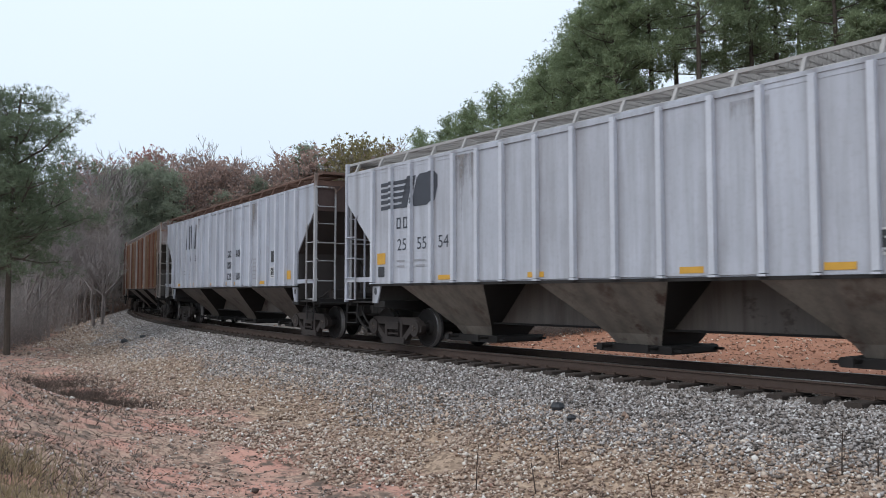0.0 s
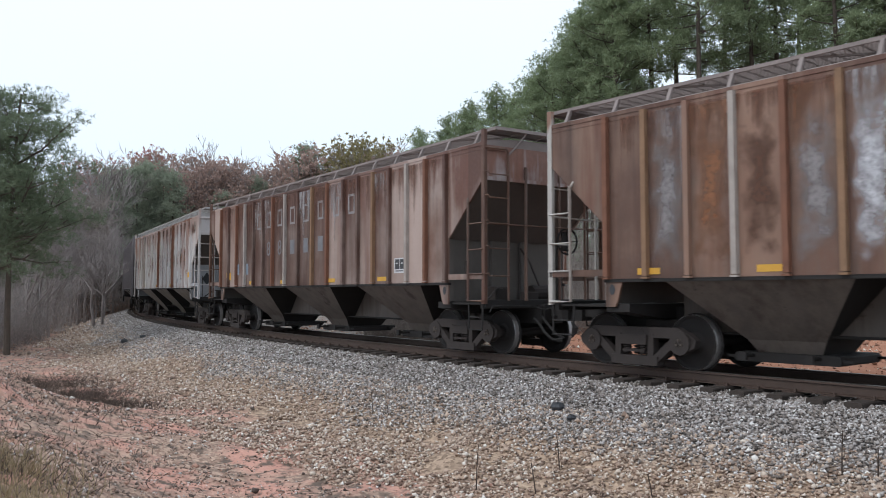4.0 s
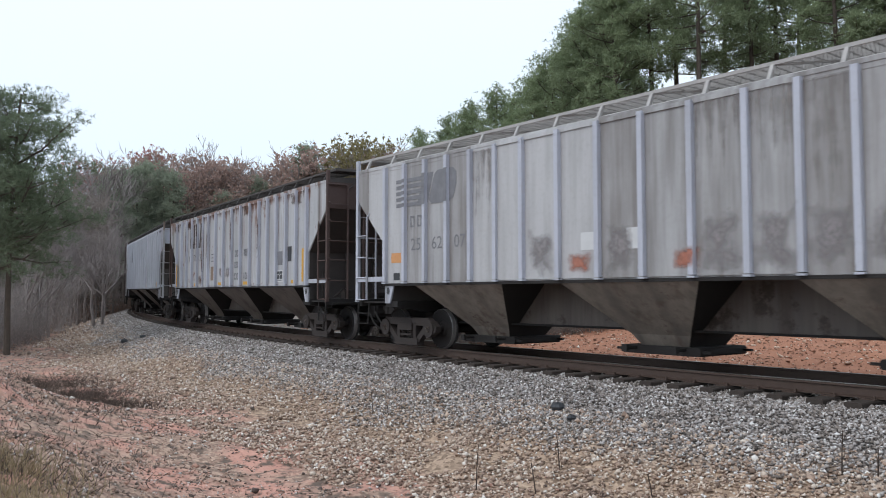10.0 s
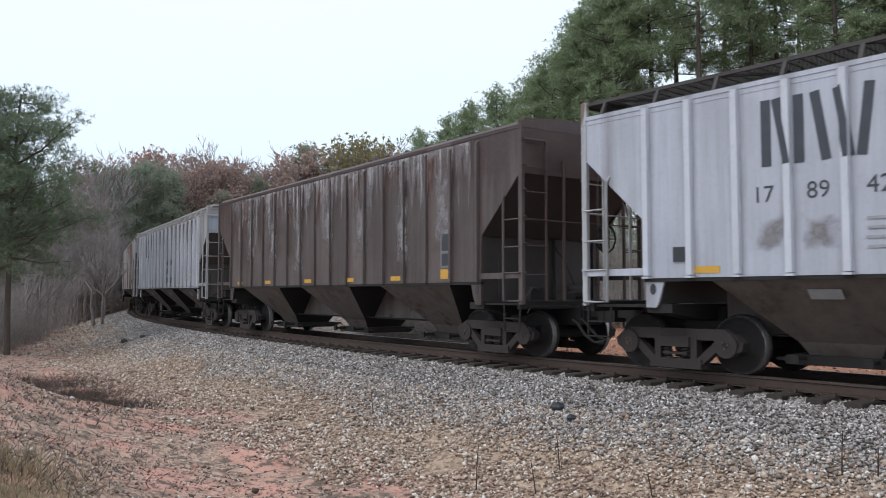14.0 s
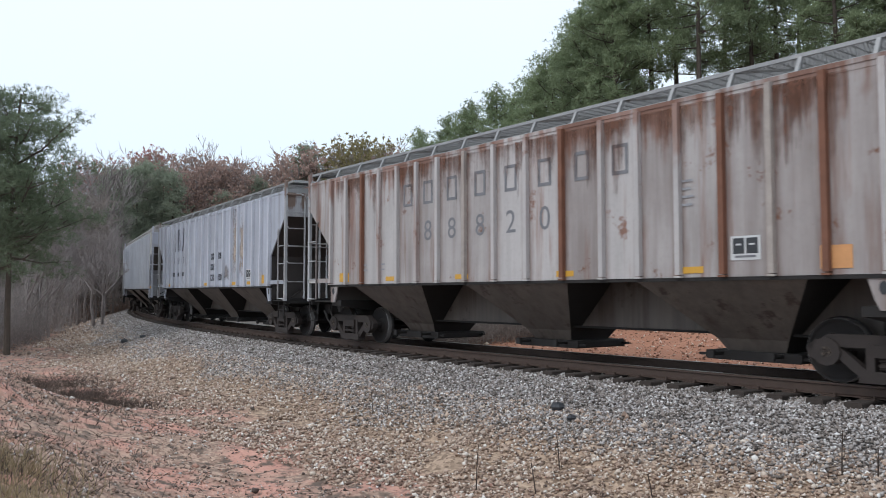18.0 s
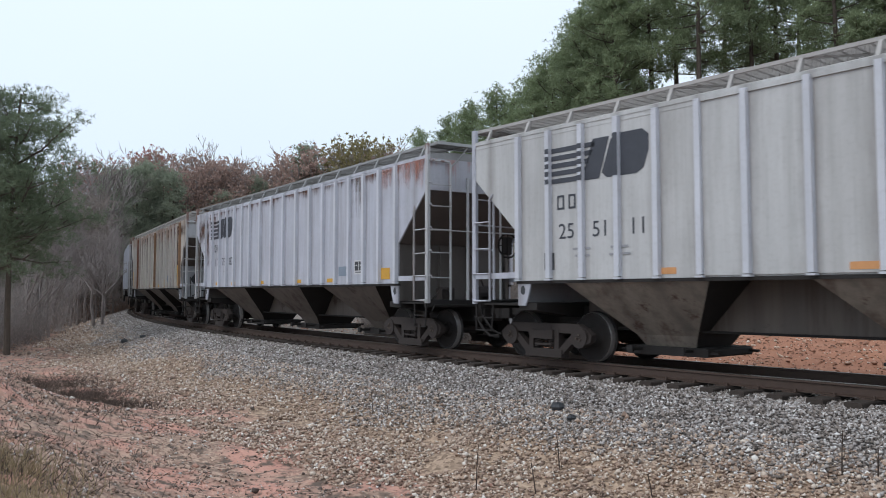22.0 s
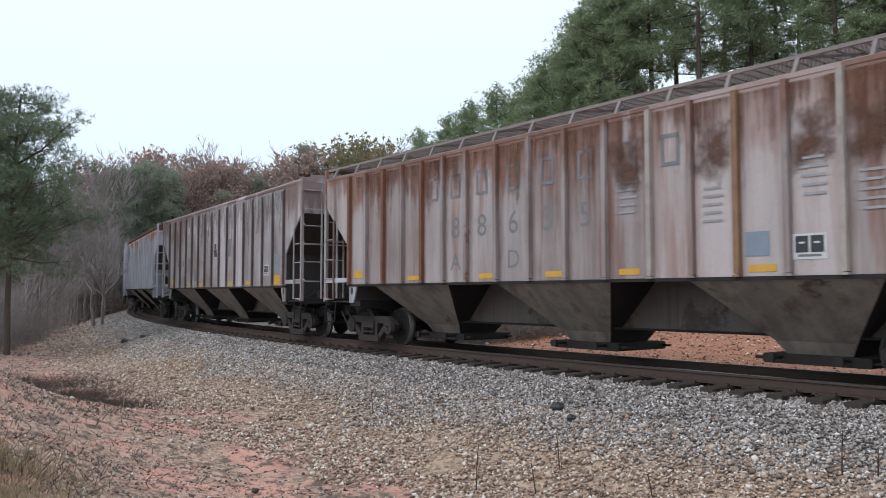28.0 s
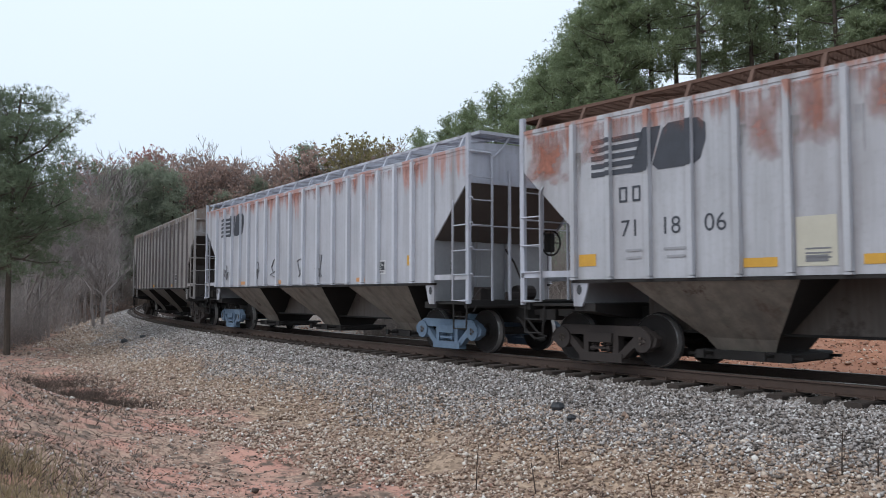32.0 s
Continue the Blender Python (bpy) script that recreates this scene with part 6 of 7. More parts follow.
painted(c, "placard", [[(-0.19, 0.0), (0.0, -0.24), (0.19, 0.0), (0.0, 0.24)]], M_GHOST, 6.91, 1.93, "", 0.005, False)
small_print(c, [(8.59, 1.95, 0.5, 4)])
data_plate(c, 2.93)
runs(c, M_PRIMER, 8.0, 4.06, 15.6, 1.05, 20, 190, "red_primer")
for i, x in enumerate(on_panels(c, (-6.45, -3.42, -2.66, -1.82, -0.91, 0.0, 0.91, 1.82, 2.66, 3.42, 4.17, 4.93, 6.45))):
    stain(c, M_PRIMERWASH, x, 3.66 + 0.1 * (i % 2), 0.50 + 0.08 * (i % 3), 0.62 + 0.14 * (i * 5 % 3), 191, 0.4, "red_primer")
    runs(c, M_SOOT, x + 0.3, 3.6, 0.16, 1.7, 4, 192, "dirt_run")
stain(c, M_PRIMER, 15.3, 3.6, 1.0, 0.8, 199, 0.4)
end_diamond(c)
# 20
c = hopper_car("white covered hopper car with scrawled paint and striped logo", "A", P_NSPINK, P_WHITE4, M_SLOPE, M_BAY, P_WHITE4, FR[20], M_TRUCK_BLUE, bulk=M_BULK_PALE, rib_mat=P_BRIGHT, post_mat=P_WHITE4)
striped_logo(c)
scrawl = random.Random(3)
for x in (13.7, 10.9, 9.6, 7.6, 6.5):
    pts = [(scrawl.uniform(-0.28, 0.28), 0, scrawl.uniform(-0.3, 0.3)) for _ in range(9)]
    decal(c, "scrawl", Geo().tube([(a, b - 0.002, z) for a, b, z in pts], 0.018, 4).mesh("scrawl"), M_FADED, x, 1.95, 0.035, "scrawled paint strokes")
patch(c, "reflector", M_YELLOW, 1.9, 1.95, 0.3, 0.22)
reflectors(c, [12.2, 9.2, 4.2], M_ORANGE)
data_plate(c, 3.2, 1.85, w=0.34, h=0.2)
runs(c, M_PRIMER, 8.0, 4.05, 13.0, 0.7, 20, 200)
# 21: the last car
c = hopper_car("grey-tan covered hopper car at the tail of the train", "C", P_LAST, P_LAST, M_SLOPE_DARK, M_BAY_DARK, P_LAST, FR[21], rib_mat=M_RIBGREY)
reflectors(c, [13.9, 9.0, 4.2])
data_plate(c, 3.3)
runs(c, M_SOOT, 8.0, 4.15, 13.0, 1.8, 26, 210, "dirt_run")


# ------------------------------------------------------------------ woods
def tri_mesh(name, co, material):
    """Loose triangles from an array (n, 3, 3)."""
    n = len(co)
    me = bpy.data.meshes.new(name)
    me.vertices.add(n * 3)
    me.vertices.foreach_set("co", co.astype(np.float32).ravel())
    me.loops.add(n * 3)
    me.loops.foreach_set("vertex_index", np.arange(n * 3, dtype=np.int32))
    me.polygons.add(n)
    me.polygons.foreach_set("loop_start", np.arange(0, n * 3, 3, dtype=np.int32))
    me.update(calc_edges=True)
    me.materials.append(material)
    return me


def unit(v):
    return v / np.maximum(np.linalg.norm(v, axis=-1, keepdims=True), 1e-6)


def tufts(rng, cen, size, k, wide, up=0.3, loose=0.25):
    """k pointed blades round each centre."""
    n = len(cen)
    d = unit(rng.normal(0, 1, (n, k, 3)) + np.array([0, 0, up]))
    w = unit(np.cross(d, rng.normal(0, 1, (n, k, 3))))
    ln = size[:, None, None] * rng.uniform(0.6, 1.15, (n, k, 1))
    c = cen[:, None] + rng.normal(0, loose, (n, k, 3)) * size[:, None, None]
    return np.stack([c - w * wide * ln, c + w * wide * ln, c + d * ln], 2).reshape(-1, 3, 3)


def pine(seed, h, base, spread, n_branch, per, cone=0.0, dense=9, wide=0.10, big=1.0):
    """A pine: trunk, limbs with side limbs, and flat-bottomed pads of needle tufts round their ends. cone: 0 round-topped, 1 pointed."""
    rng = np.random.RandomState(seed)
    g = Geo()
    lean = rng.normal(0, 0.35, 2)
    trunk = [(lean[0] * (t * t), lean[1] * t * t, h * t - 0.6 * (t == 0)) for t in (0, 0.2, 0.45, 0.7, 0.88, 0.985)]
    g.tube(trunk, 0.0105 * h + 0.02, 8, 0.03)
    cen, size = [], []
    for i in range(n_branch):
        u = (i + rng.uniform(0, 1)) / n_branch
        t = base + (1 - base) * u
        round_top = (0.62 + 0.38 * min(1.0, u / 0.3)) * math.sqrt(max(0.0, 1 - u ** 2.6))
        reach = spread * ((1 - cone) * round_top + cone * (1 - u) ** 0.8) + 0.25
        ln = reach * rng.uniform(0.62, 1.12)
        a = i * 2.4 + rng.uniform(-0.7, 0.7)
        rise = rng.uniform(-0.12, 0.25) + 0.55 * u
        o = np.array([lean[0] * t * t, lean[1] * t * t, h * t * 0.985])
        ax = np.array([math.cos(a), math.sin(a), rise * min(1.0, 1.6 * (1.08 - u))])
        side = np.array([-math.sin(a), math.cos(a), 0.0])
        tip = o + ax * ln
        midp = (o + tip) / 2 - np.array([0, 0, 0.06 * ln])
        g.tube([tuple(o), tuple(midp), tuple(tip)], 0.020 + 0.012 * ln, 4, 0.012)
        for f in np.linspace(0.5, 1.0, 2 + int(1.3 * ln)):
            f += rng.normal(0, 0.05)
            root = o + ax * ln * min(f, 1.0) * 0.8
            node = o + ax * ln * f + side * rng.normal(0, 0.36) * ln * (0.3 + 0.4 * f) + np.array([0, 0, rng.normal(0.1, 0.28)])
            g.tube([tuple(root), tuple(node)], 0.018, 3, 0.008)
            k = max(5, int(per * rng.uniform(0.55, 1.45)))
            q = rng.normal(0, 1, (k, 3)) * np.array([0.27, 0.27, 0.19]) * big * rng.uniform(0.7, 1.35)
            cen.append(node + q)
            size.append(rng.uniform(0.15, 0.25, k) * big)
    cen, size = np.concatenate(cen), np.concatenate(size)
    return g.mesh("trunk"), tri_mesh("crown", tufts(rng, cen, size, dense, wide, 0.45, 0.22), None)


def bare_tree(seed, h, spread=0.55, leaves=0, leaf_size=0.16, deep=6, fine=0.011):
    """A leafless broadleaf tree by forking limbs, with or without the last dry leaves."""
    rng = random.Random(seed)
    g, tips = Geo(), []

    def grow(p, d, ln, r, level):
        q = p + d * ln
        if level < 3:
            b = p + d * ln * 0.5 + Vector((rng.uniform(-1, 1), rng.uniform(-1, 1), 0)) * ln * 0.06
            g.tube([tuple(p), tuple(b), tuple(q)], r, 7 if level == 0 else 4, r * 0.66)
        else:
            g.tube([tuple(p), tuple(q)], max(r, fine), 3, max(r * 0.6, fine * 0.7))
        if level >= deep or ln < 0.2:
            tips.append(q)
            return
        for _ in range(4 if level == 0 else 3 if level < 5 else 2):
            e = (d + Vector((rng.gauss(0, 1), rng.gauss(0, 1), rng.gauss(0.45, 0.4))) * spread).normalized()
            grow(p + d * ln * rng.uniform(0.6, 1.0), e, ln * rng.uniform(0.5, 0.8), r * 0.57, level + 1)
        if level > 1:
            tips.append(q)
    grow(Vector((0, 0, -0.5)), Vector((rng.uniform(-0.05, 0.05), rng.uniform(-0.05, 0.05), 1)).normalized(), h * 0.36, 0.010 * h + 0.02, 0)
    crown = None
    if leaves:
        r2 = np.random.RandomState(seed)
        t = np.array([tuple(q) for q in tips])
        cen = t[r2.randint(0, len(t), leaves)] + r2.normal(0, 0.28, (leaves, 3))
        crown = tri_mesh("leaves", tufts(r2, cen, np.full(leaves, leaf_size), 5, 0.38, 0.0), None)
    return g.mesh("trunk"), crown


PINE_H = (17.0, 18.5, 15.5, 17.5, 11.0, 13.0)
PINES = [pine(31, 17.0, 0.52, 2.4, 54, 26, 0.0, 8, 0.12), pine(32, 18.5, 0.62, 2.1, 26, 26, 0.0, 8, 0.12), pine(33, 15.5, 0.46, 1.8, 42, 24, 0.45, 8, 0.12), pine(34, 17.5, 0.64, 2.2, 26, 26, 0.0, 8, 0.12), pine(35, 11.0, 0.34, 4.6, 44, 24, 0.7, 12, 0.065, 0.95), pine(36, 13.0, 0.25, 2.6, 40, 24, 0.6, 12, 0.06, 1.1)]
PINES_FAR = [pine(37, 13.0, 0.24, 1.9, 34, 20, 0.3, 8, 0.14, 1.35), pine(38, 14.0, 0.30, 1.6, 32, 20, 0.4, 8, 0.14, 1.35)]
BARES = [bare_tree(41, 14.0, deep=5), bare_tree(42, 12.0, 0.5, deep=5), bare_tree(43, 16.0, 0.42)]
BARES_FAR = [bare_tree(44, 14.0, 0.42, fine=0.015), bare_tree(45, 12.0, 0.45, fine=0.015), bare_tree(46, 16.0, 0.42, fine=0.015)]
OAKS = [bare_tree(51, 13.0, 0.50, 1000, 0.2, 6, 0.012), bare_tree(52, 15.0, 0.46, 700, 0.2, 6, 0.012), bare_tree(53, 11.0, 0.5, 1200, 0.2, 6, 0.012)]


def tree(kind, x, y, scale, turn, crown_mat, trunk_mat, label, category="tree", group="woods by the line"):
    trunk_me, crown_me = kind
    t = tagged(new("tree"), label, category, group)
    z = float(ground_z(x, y))
    t.matrix_basis = pose(x, y, z - 0.1, 0, 0, turn) @ Matrix.Scale(scale, 4)
    part("trunk", trunk_me, trunk_mat, t)
    if crown_me:
        part("crown", crown_me, crown_mat, t)
    return t


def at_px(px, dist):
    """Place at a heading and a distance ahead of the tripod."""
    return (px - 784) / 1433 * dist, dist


PINE_L, OAK_L, BARE_L = "tall green pine with an open ragged crown", "oak with the last russet leaves of autumn", "leafless grey broadleaf tree"
wr = random.Random(77)
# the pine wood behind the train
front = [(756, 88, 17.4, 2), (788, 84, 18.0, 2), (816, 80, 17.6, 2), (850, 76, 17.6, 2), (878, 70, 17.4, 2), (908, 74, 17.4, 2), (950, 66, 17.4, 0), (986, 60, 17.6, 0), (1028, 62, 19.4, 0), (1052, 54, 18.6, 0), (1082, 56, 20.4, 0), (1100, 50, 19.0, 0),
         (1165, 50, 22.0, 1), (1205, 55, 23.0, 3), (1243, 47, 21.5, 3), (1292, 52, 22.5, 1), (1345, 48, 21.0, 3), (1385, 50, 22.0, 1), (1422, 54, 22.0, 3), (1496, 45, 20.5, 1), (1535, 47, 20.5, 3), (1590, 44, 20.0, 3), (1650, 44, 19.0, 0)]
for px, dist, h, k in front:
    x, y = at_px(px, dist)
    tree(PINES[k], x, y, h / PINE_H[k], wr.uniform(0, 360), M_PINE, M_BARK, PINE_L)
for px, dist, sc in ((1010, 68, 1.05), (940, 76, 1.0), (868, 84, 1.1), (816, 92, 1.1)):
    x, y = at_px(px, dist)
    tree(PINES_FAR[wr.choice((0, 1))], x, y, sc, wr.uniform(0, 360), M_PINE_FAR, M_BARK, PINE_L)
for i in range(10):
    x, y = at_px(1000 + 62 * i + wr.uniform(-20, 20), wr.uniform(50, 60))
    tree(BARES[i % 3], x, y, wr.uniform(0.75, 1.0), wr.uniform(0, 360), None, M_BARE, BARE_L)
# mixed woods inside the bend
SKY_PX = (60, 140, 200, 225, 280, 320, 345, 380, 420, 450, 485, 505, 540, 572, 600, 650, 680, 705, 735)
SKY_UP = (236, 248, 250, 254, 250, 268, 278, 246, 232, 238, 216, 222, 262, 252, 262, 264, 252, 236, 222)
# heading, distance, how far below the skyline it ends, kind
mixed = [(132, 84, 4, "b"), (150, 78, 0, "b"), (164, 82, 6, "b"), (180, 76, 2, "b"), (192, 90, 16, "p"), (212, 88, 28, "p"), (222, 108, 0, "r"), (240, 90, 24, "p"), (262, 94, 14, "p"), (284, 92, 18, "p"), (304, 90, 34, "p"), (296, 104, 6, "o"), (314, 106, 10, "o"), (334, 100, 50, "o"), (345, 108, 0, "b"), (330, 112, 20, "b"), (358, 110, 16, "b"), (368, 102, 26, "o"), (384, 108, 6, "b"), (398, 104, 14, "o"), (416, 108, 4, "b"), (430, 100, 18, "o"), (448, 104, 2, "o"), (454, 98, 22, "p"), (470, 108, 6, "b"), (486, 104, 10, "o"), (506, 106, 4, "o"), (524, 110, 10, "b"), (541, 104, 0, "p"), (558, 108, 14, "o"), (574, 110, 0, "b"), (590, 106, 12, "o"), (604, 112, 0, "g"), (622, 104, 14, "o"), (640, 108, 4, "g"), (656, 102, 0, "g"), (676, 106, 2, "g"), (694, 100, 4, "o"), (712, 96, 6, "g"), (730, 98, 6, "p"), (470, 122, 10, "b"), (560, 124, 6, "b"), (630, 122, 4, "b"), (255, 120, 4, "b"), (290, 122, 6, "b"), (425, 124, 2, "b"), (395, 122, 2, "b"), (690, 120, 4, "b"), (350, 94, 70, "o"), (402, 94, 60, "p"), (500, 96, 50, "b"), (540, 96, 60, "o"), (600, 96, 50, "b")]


def height_of(kind):
    return max(v.co.z for me in kind if me for v in me.vertices)


FAR_H, BARE_H, OAK_H = [height_of(k) for k in PINES_FAR], [height_of(k) for k in BARES_FAR], [height_of(k) for k in OAKS]
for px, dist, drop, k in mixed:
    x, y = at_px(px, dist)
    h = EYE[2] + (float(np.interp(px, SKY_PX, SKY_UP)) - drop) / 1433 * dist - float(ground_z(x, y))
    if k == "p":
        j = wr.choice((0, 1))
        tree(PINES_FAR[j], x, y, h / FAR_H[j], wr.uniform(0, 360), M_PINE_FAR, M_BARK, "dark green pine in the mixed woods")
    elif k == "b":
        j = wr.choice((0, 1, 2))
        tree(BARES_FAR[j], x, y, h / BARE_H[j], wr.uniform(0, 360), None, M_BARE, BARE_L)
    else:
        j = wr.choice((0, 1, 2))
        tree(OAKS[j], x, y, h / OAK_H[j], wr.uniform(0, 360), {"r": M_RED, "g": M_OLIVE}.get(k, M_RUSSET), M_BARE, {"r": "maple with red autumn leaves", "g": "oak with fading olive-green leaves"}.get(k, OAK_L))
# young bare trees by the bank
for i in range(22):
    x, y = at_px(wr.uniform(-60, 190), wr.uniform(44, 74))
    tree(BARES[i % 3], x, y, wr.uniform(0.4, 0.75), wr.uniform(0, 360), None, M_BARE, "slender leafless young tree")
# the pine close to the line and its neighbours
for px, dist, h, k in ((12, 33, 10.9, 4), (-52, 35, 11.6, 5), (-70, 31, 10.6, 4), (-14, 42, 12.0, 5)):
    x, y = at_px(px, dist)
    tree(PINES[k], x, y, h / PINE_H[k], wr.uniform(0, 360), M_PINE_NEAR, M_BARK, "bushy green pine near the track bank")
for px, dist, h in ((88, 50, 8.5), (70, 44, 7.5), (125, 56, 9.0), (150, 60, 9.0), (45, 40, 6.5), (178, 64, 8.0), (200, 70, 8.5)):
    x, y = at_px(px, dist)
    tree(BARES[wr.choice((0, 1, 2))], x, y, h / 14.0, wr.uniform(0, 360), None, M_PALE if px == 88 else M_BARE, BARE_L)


def blades(name, xs, ys, length, wide, material, label, rng, k=1, lean=0.25, category="undergrowth"):
    """Upright stems or blades rooted on the ground."""
    n = len(xs)
    root = np.stack([xs, ys, ground_z(xs, ys) - 0.02], -1)
    d = unit(np.stack([rng.normal(0, lean, n), rng.normal(0, lean, n), np.ones(n)], -1))
    w = unit(np.cross(d, rng.normal(0, 1, (n, 3))))
    tip = root + d * length[:, None]
    co = np.stack([root - w * wide[:, None], root + w * wide[:, None], tip], 1)
    return tagged(new(name, tri_mesh(name, co, material)), label, category, kind="stuff")


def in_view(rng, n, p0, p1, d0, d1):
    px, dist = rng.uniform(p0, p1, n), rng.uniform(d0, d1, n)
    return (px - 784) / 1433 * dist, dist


def brush(name, rng, n, p0, p1, d0, d1, tall, material, label, up=0.9, wide=0.022):
    """A thicket of fine stems and twigs."""
    x, y = in_view(rng, n, p0, p1, d0, d1)
    ok = (np.abs(offset_of(x, y)) > 4.2) & (y > np.interp(784 + 1433 * x / y, [0, 100, 150, 200, 230], [33, 46, 58, 84, 20]))
    x, y = x[ok], y[ok]
    h = tall * rng.uniform(0.35, 1.0, len(x)) * (0.5 + vnoise(x * 0.3, y * 0.3, 5))
    cen = np.stack([x, y, ground_z(x, y) + h * rng.uniform(0.0, 1.0, len(x))], -1)
    co = tufts(rng, cen, np.full(len(x), 0.65) * (0.5 + y / 60), 5, wide, up)
    return tagged(new(name, tri_mesh(name, co, material)), label, "undergrowth", kind="stuff")


ur = np.random.RandomState(8)
brush("thicket", ur, 7000, -150, 215, 34, 90, 5.0, M_THICKET, "grey-brown leafless thicket under the trees", 1.3, 0.03)
brush("thicket", ur, 13000, 180, 780, 72, 110, 5.5, M_SCRUB, "grey-brown brush inside the bend")
brush("thicket", ur, 13000, 760, 1750, 32, 46, 2.6, M_SCRUB, "dry grey brush at the foot of the pines")
brush("low_brush", ur, 15000, 640, 1700, 26, 34, 0.9, M_SCRUB, "low dry brush beyond the clay")
brush("evergreen_shrubs", ur, 6000, 820, 1750, 36, 52, 4.0, M_PINE_FAR, "dull green shrubs under the pines")
brush("low_brush", ur, 4000, -130, 130, 27, 44, 2.0, M_THICKET, "bare brush round the foot of the near pine", 1.3, 0.024)


brush("low_brush", ur, 3000, 110, 222, 62, 118, 1.5, M_RUSSET, "rust-brown weeds along the foot of the woods", 1.2, 0.03)


def far_woods(name, rng, n, p0, p1, d0, d1, lo, hi, material, label, wide=0.055):
    x, y = in_view(rng, n, p0, p1, d0, d1)
    top = lo + (hi - lo) * vnoise(x * 0.12, y * 0.05, 3)
    cen = np.stack([x, y, top * rng.uniform(0.0, 1.0, n)], -1)
    co = tufts(rng, cen, np.full(n, 1.1), 5, wide, 0.8)
    return tagged(new(name, tri_mesh(name, co, material)), label, "woods", kind="stuff")


far_woods("distant_woods", ur, 20000, -300, 800, 125, 150, 13, 23, M_SCRUB, "bare brown woods in the distance")
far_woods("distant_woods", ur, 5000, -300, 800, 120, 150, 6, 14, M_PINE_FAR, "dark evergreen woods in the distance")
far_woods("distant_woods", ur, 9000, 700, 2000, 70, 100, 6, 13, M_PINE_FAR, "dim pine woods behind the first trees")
far_woods("distant_woods", ur, 8000, -400, 190, 60, 100, 5, 12, M_SCRUB, "bare grey woods beyond the bank", 0.085)


# ------------------------------------------------------------------ weeds and dry grass in the foreground
gr = np.random.RandomState(19)


def clump_at(n, x0, y0, rx, ry):
    return x0 + gr.normal(0, rx, n), y0 + gr.normal(0, ry, n)


for x0, y0, rx, ry, n, ln in ((-4.6, 8.4, 0.35, 0.5, 600, 0.34), (-3.55, 6.9, 0.22, 0.3, 420, 0.46), (-4.4, 7.2, 0.4, 0.4, 500, 0.30)):
    x, y = clump_at(n, x0, y0, rx, ry)
    blades("dry_grass", x, y, ln * gr.uniform(0.4, 1.2, n), np.full(n, 0.006), M_STRAW, "clump of dry straw-coloured grass", gr, lean=0.35, category="grass")
for x0, y0, rx, ry, n, ln in ((-9.3, 19.6, 0.8, 0.6, 2600, 0.36), (-7.9, 17.9, 0.8, 0.6, 2200, 0.32), (-11.0, 22.0, 1.1, 0.9, 2200, 0.40), (-6.9, 16.8, 0.7, 0.35, 1500, 0.22), (-6.8, 14.0, 0.9, 1.0, 1200, 0.20), (-5.2, 10.4, 0.9, 1.1, 1000, 0.16), (-4.5, 8.2, 0.5, 0.7, 700, 0.28)):
    x, y = clump_at(n, x0, y0, rx, ry)
    blades("dead_weeds", x, y, ln * gr.uniform(0.3, 1.2, n), np.full(n, 0.007), M_WEED, "dark dead weeds on the clay bank", gr, lean=1.1, category="weeds")
x, y, r = along(gr, 3600, -30, 14, 4.6, 11.0, 8.0)
blades("twig_litter", x, y, gr.uniform(0.04, 0.16, len(x)), np.full(len(x), 0.006), M_WEED, "small twigs and dead stalks on the clay", gr, lean=1.4, category="litter")


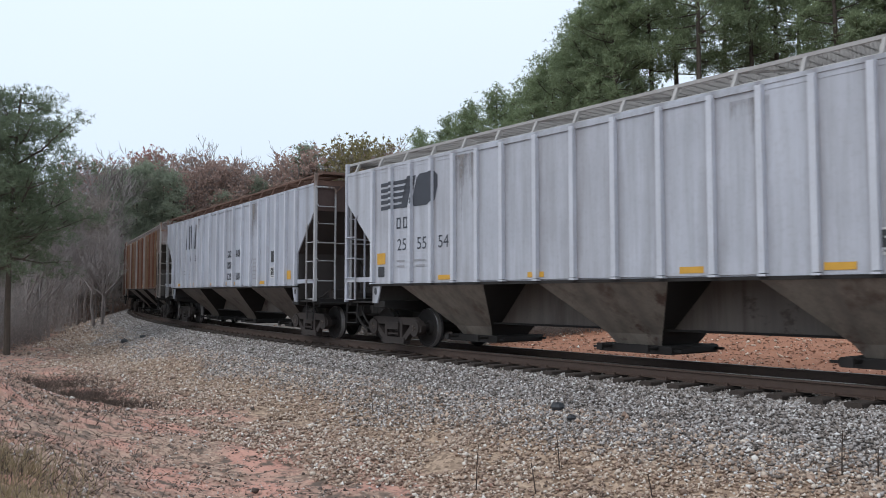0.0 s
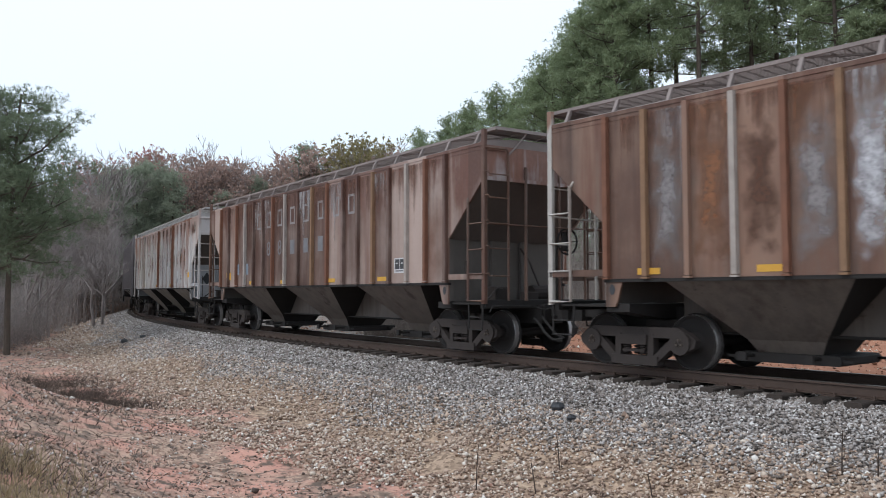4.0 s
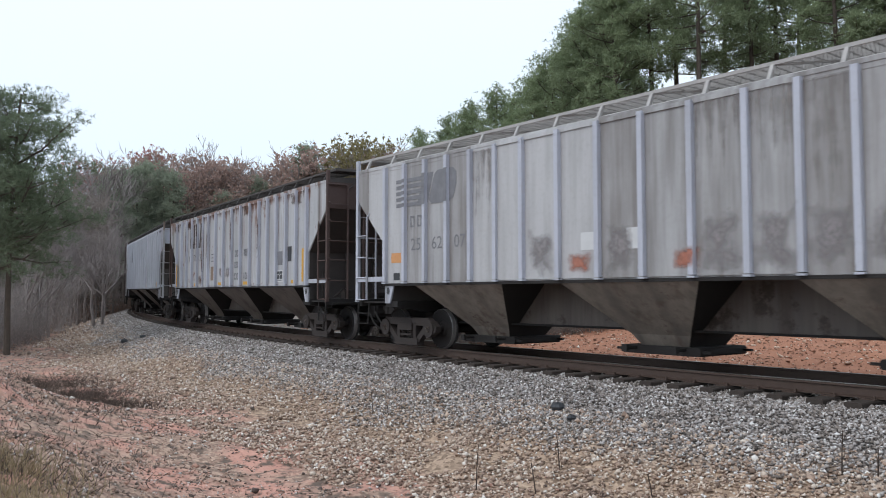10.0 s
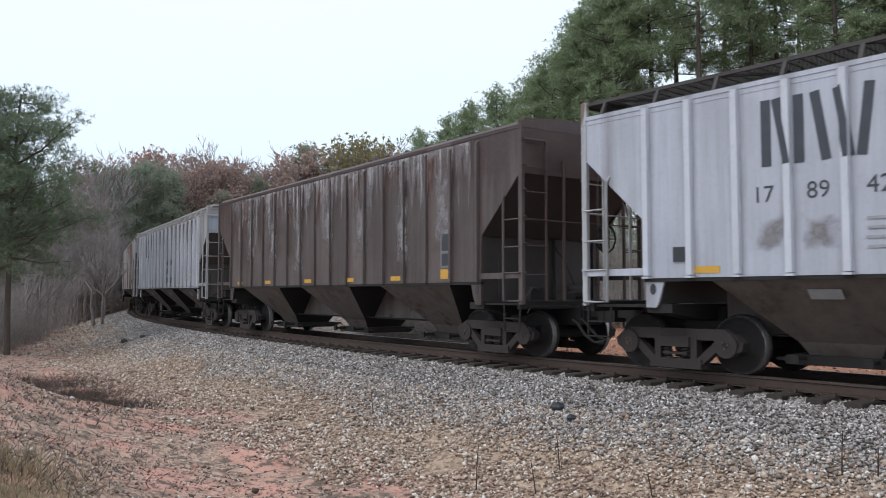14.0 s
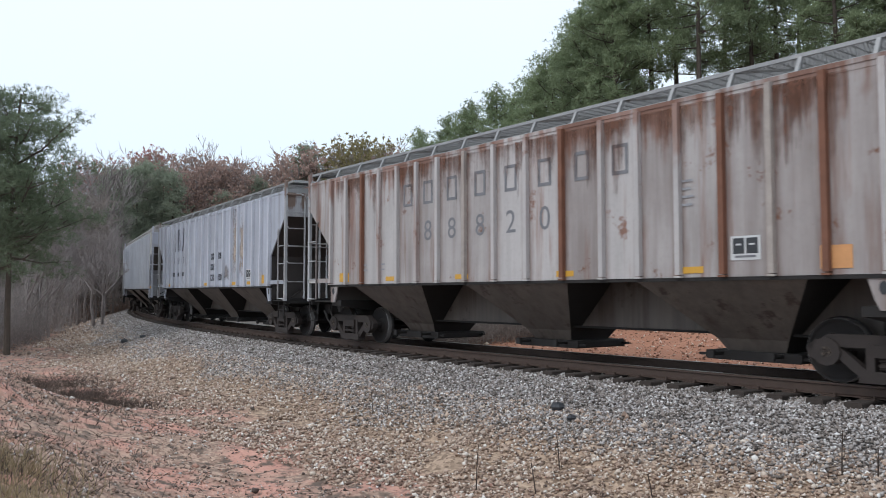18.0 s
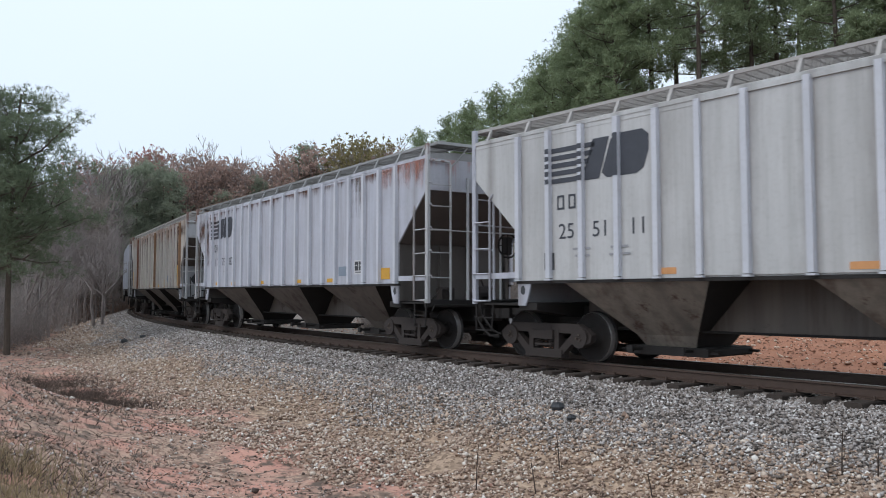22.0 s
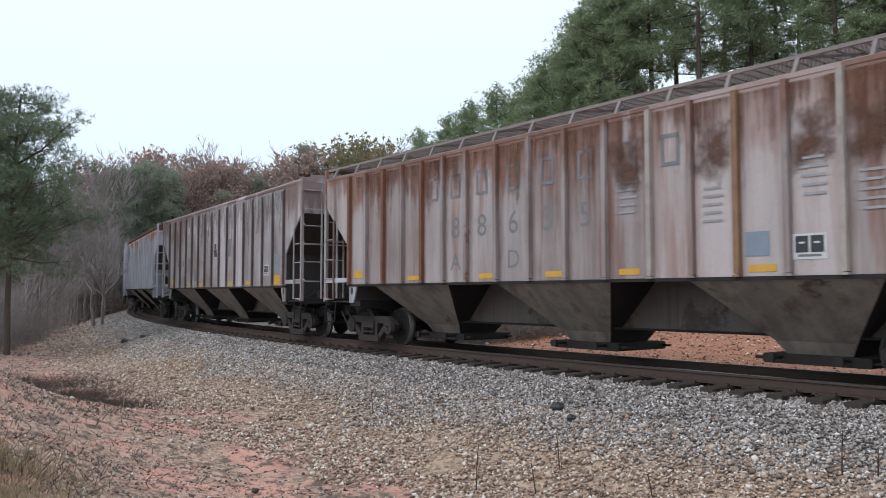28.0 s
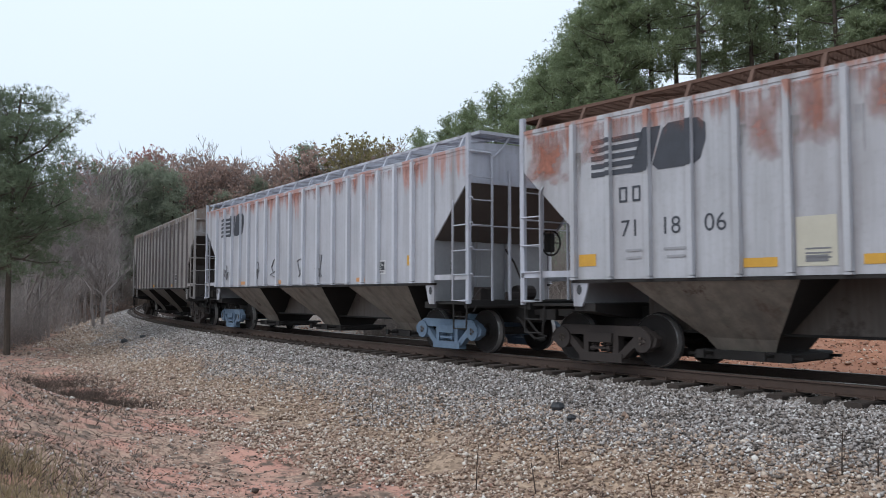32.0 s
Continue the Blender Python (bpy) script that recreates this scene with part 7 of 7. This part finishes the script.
def stalk(x, y, h, seed):
    """A single dead weed stalk with a few side twigs."""
    r = random.Random(seed)
    g = Geo()
    lean = (r.uniform(-0.06, 0.06), r.uniform(-0.06, 0.06))
    g.tube([(0, 0, -0.03), (lean[0] * 0.4, lean[1] * 0.4, h * 0.5), (lean[0], lean[1], h)], 0.009, 5, 0.005)
    for _ in range(4):
        z = r.uniform(0.3, 0.85) * h
        a = r.uniform(0, 6.28)
        g.tube([(lean[0] * z / h, lean[1] * z / h, z), (lean[0] * z / h + 0.07 * math.cos(a), 0.07 * math.sin(a), z + 0.09)], 0.003, 4, 0.002)
    ob = new("weed_stalk", g.mesh("weed_stalk", (M_WEED,)))
    ob.matrix_basis = pose(x, y, float(ground_z(x, y)))
    return tagged(ob, "thin dead weed stalk standing in the gravel", "weed", "weeds in the gravel")


for i, (x, y, h) in enumerate(((0.35, 9.98, 0.56), (1.05, 9.74, 0.36), (4.23, 8.78, 0.46), (-1.3, 14.57, 0.46), (1.44, 10.47, 0.42), (-17.87, 38.26, 0.7), (4.46, 8.48, 0.34), (-1.0, 14.2, 0.3), (2.3, 9.2, 0.25))):
    stalk(x, y, h, i)


def lump(x, y, size, seed):
    """A dark broken lump lying in the ballast."""
    r = random.Random(seed)
    g = Geo().lathe([(0.0, -0.5), (0.42, -0.4), (0.55, 0.0), (0.38, 0.36), (0.0, 0.46)], 9)
    g.v = [(a * size * r.uniform(0.75, 1.2), c * size * 0.9 * r.uniform(0.75, 1.2), b * size * 0.7 * r.uniform(0.8, 1.2)) for a, b, c in g.v]
    ob = new("coal_lump", g.mesh("coal_lump", (M_PLATE,)))
    ob.matrix_basis = pose(x, y, float(ground_z(x, y)) + 0.33 * size, 0, 0, 60 * seed)
    return tagged(ob, "dark broken lump lying on the grey ballast", "lump", "lumps on the ballast")


for i, (x, y, size) in enumerate(((1.72, 12.55, 0.20), (1.85, 12.05, 0.15), (-13.2, 33.5, 0.3), (-12.4, 33.4, 0.22))):
    lump(x, y, size, i)


# ------------------------------------------------------------------ what moves
def car_pose(sc):
    fx, fy, _ = path(sc + BOLSTER)
    bx, by, _ = path(sc - BOLSTER)
    return pose((fx + bx) / 2, (fy + by) / 2, -0.75 * math.sin(CANT), -math.degrees(CANT), 0, math.degrees(math.atan2(fy - by, fx - bx)))


def motions():
    """The train rolls along the line at an even pace; its wheels turn with it."""
    for car, s in CARS:
        walk(car, [(float(t), car_pose(s + SPEED * t)) for t in range(33)])
    turn = math.degrees(SPEED / WHEEL_R)
    for wheelset, x in WHEELS:
        walk(wheelset, [(k / 15, pose(x, 0, WHEEL_R + 0.03, 0, turn * k / 15, 0)) for k in range(481)])


motions()
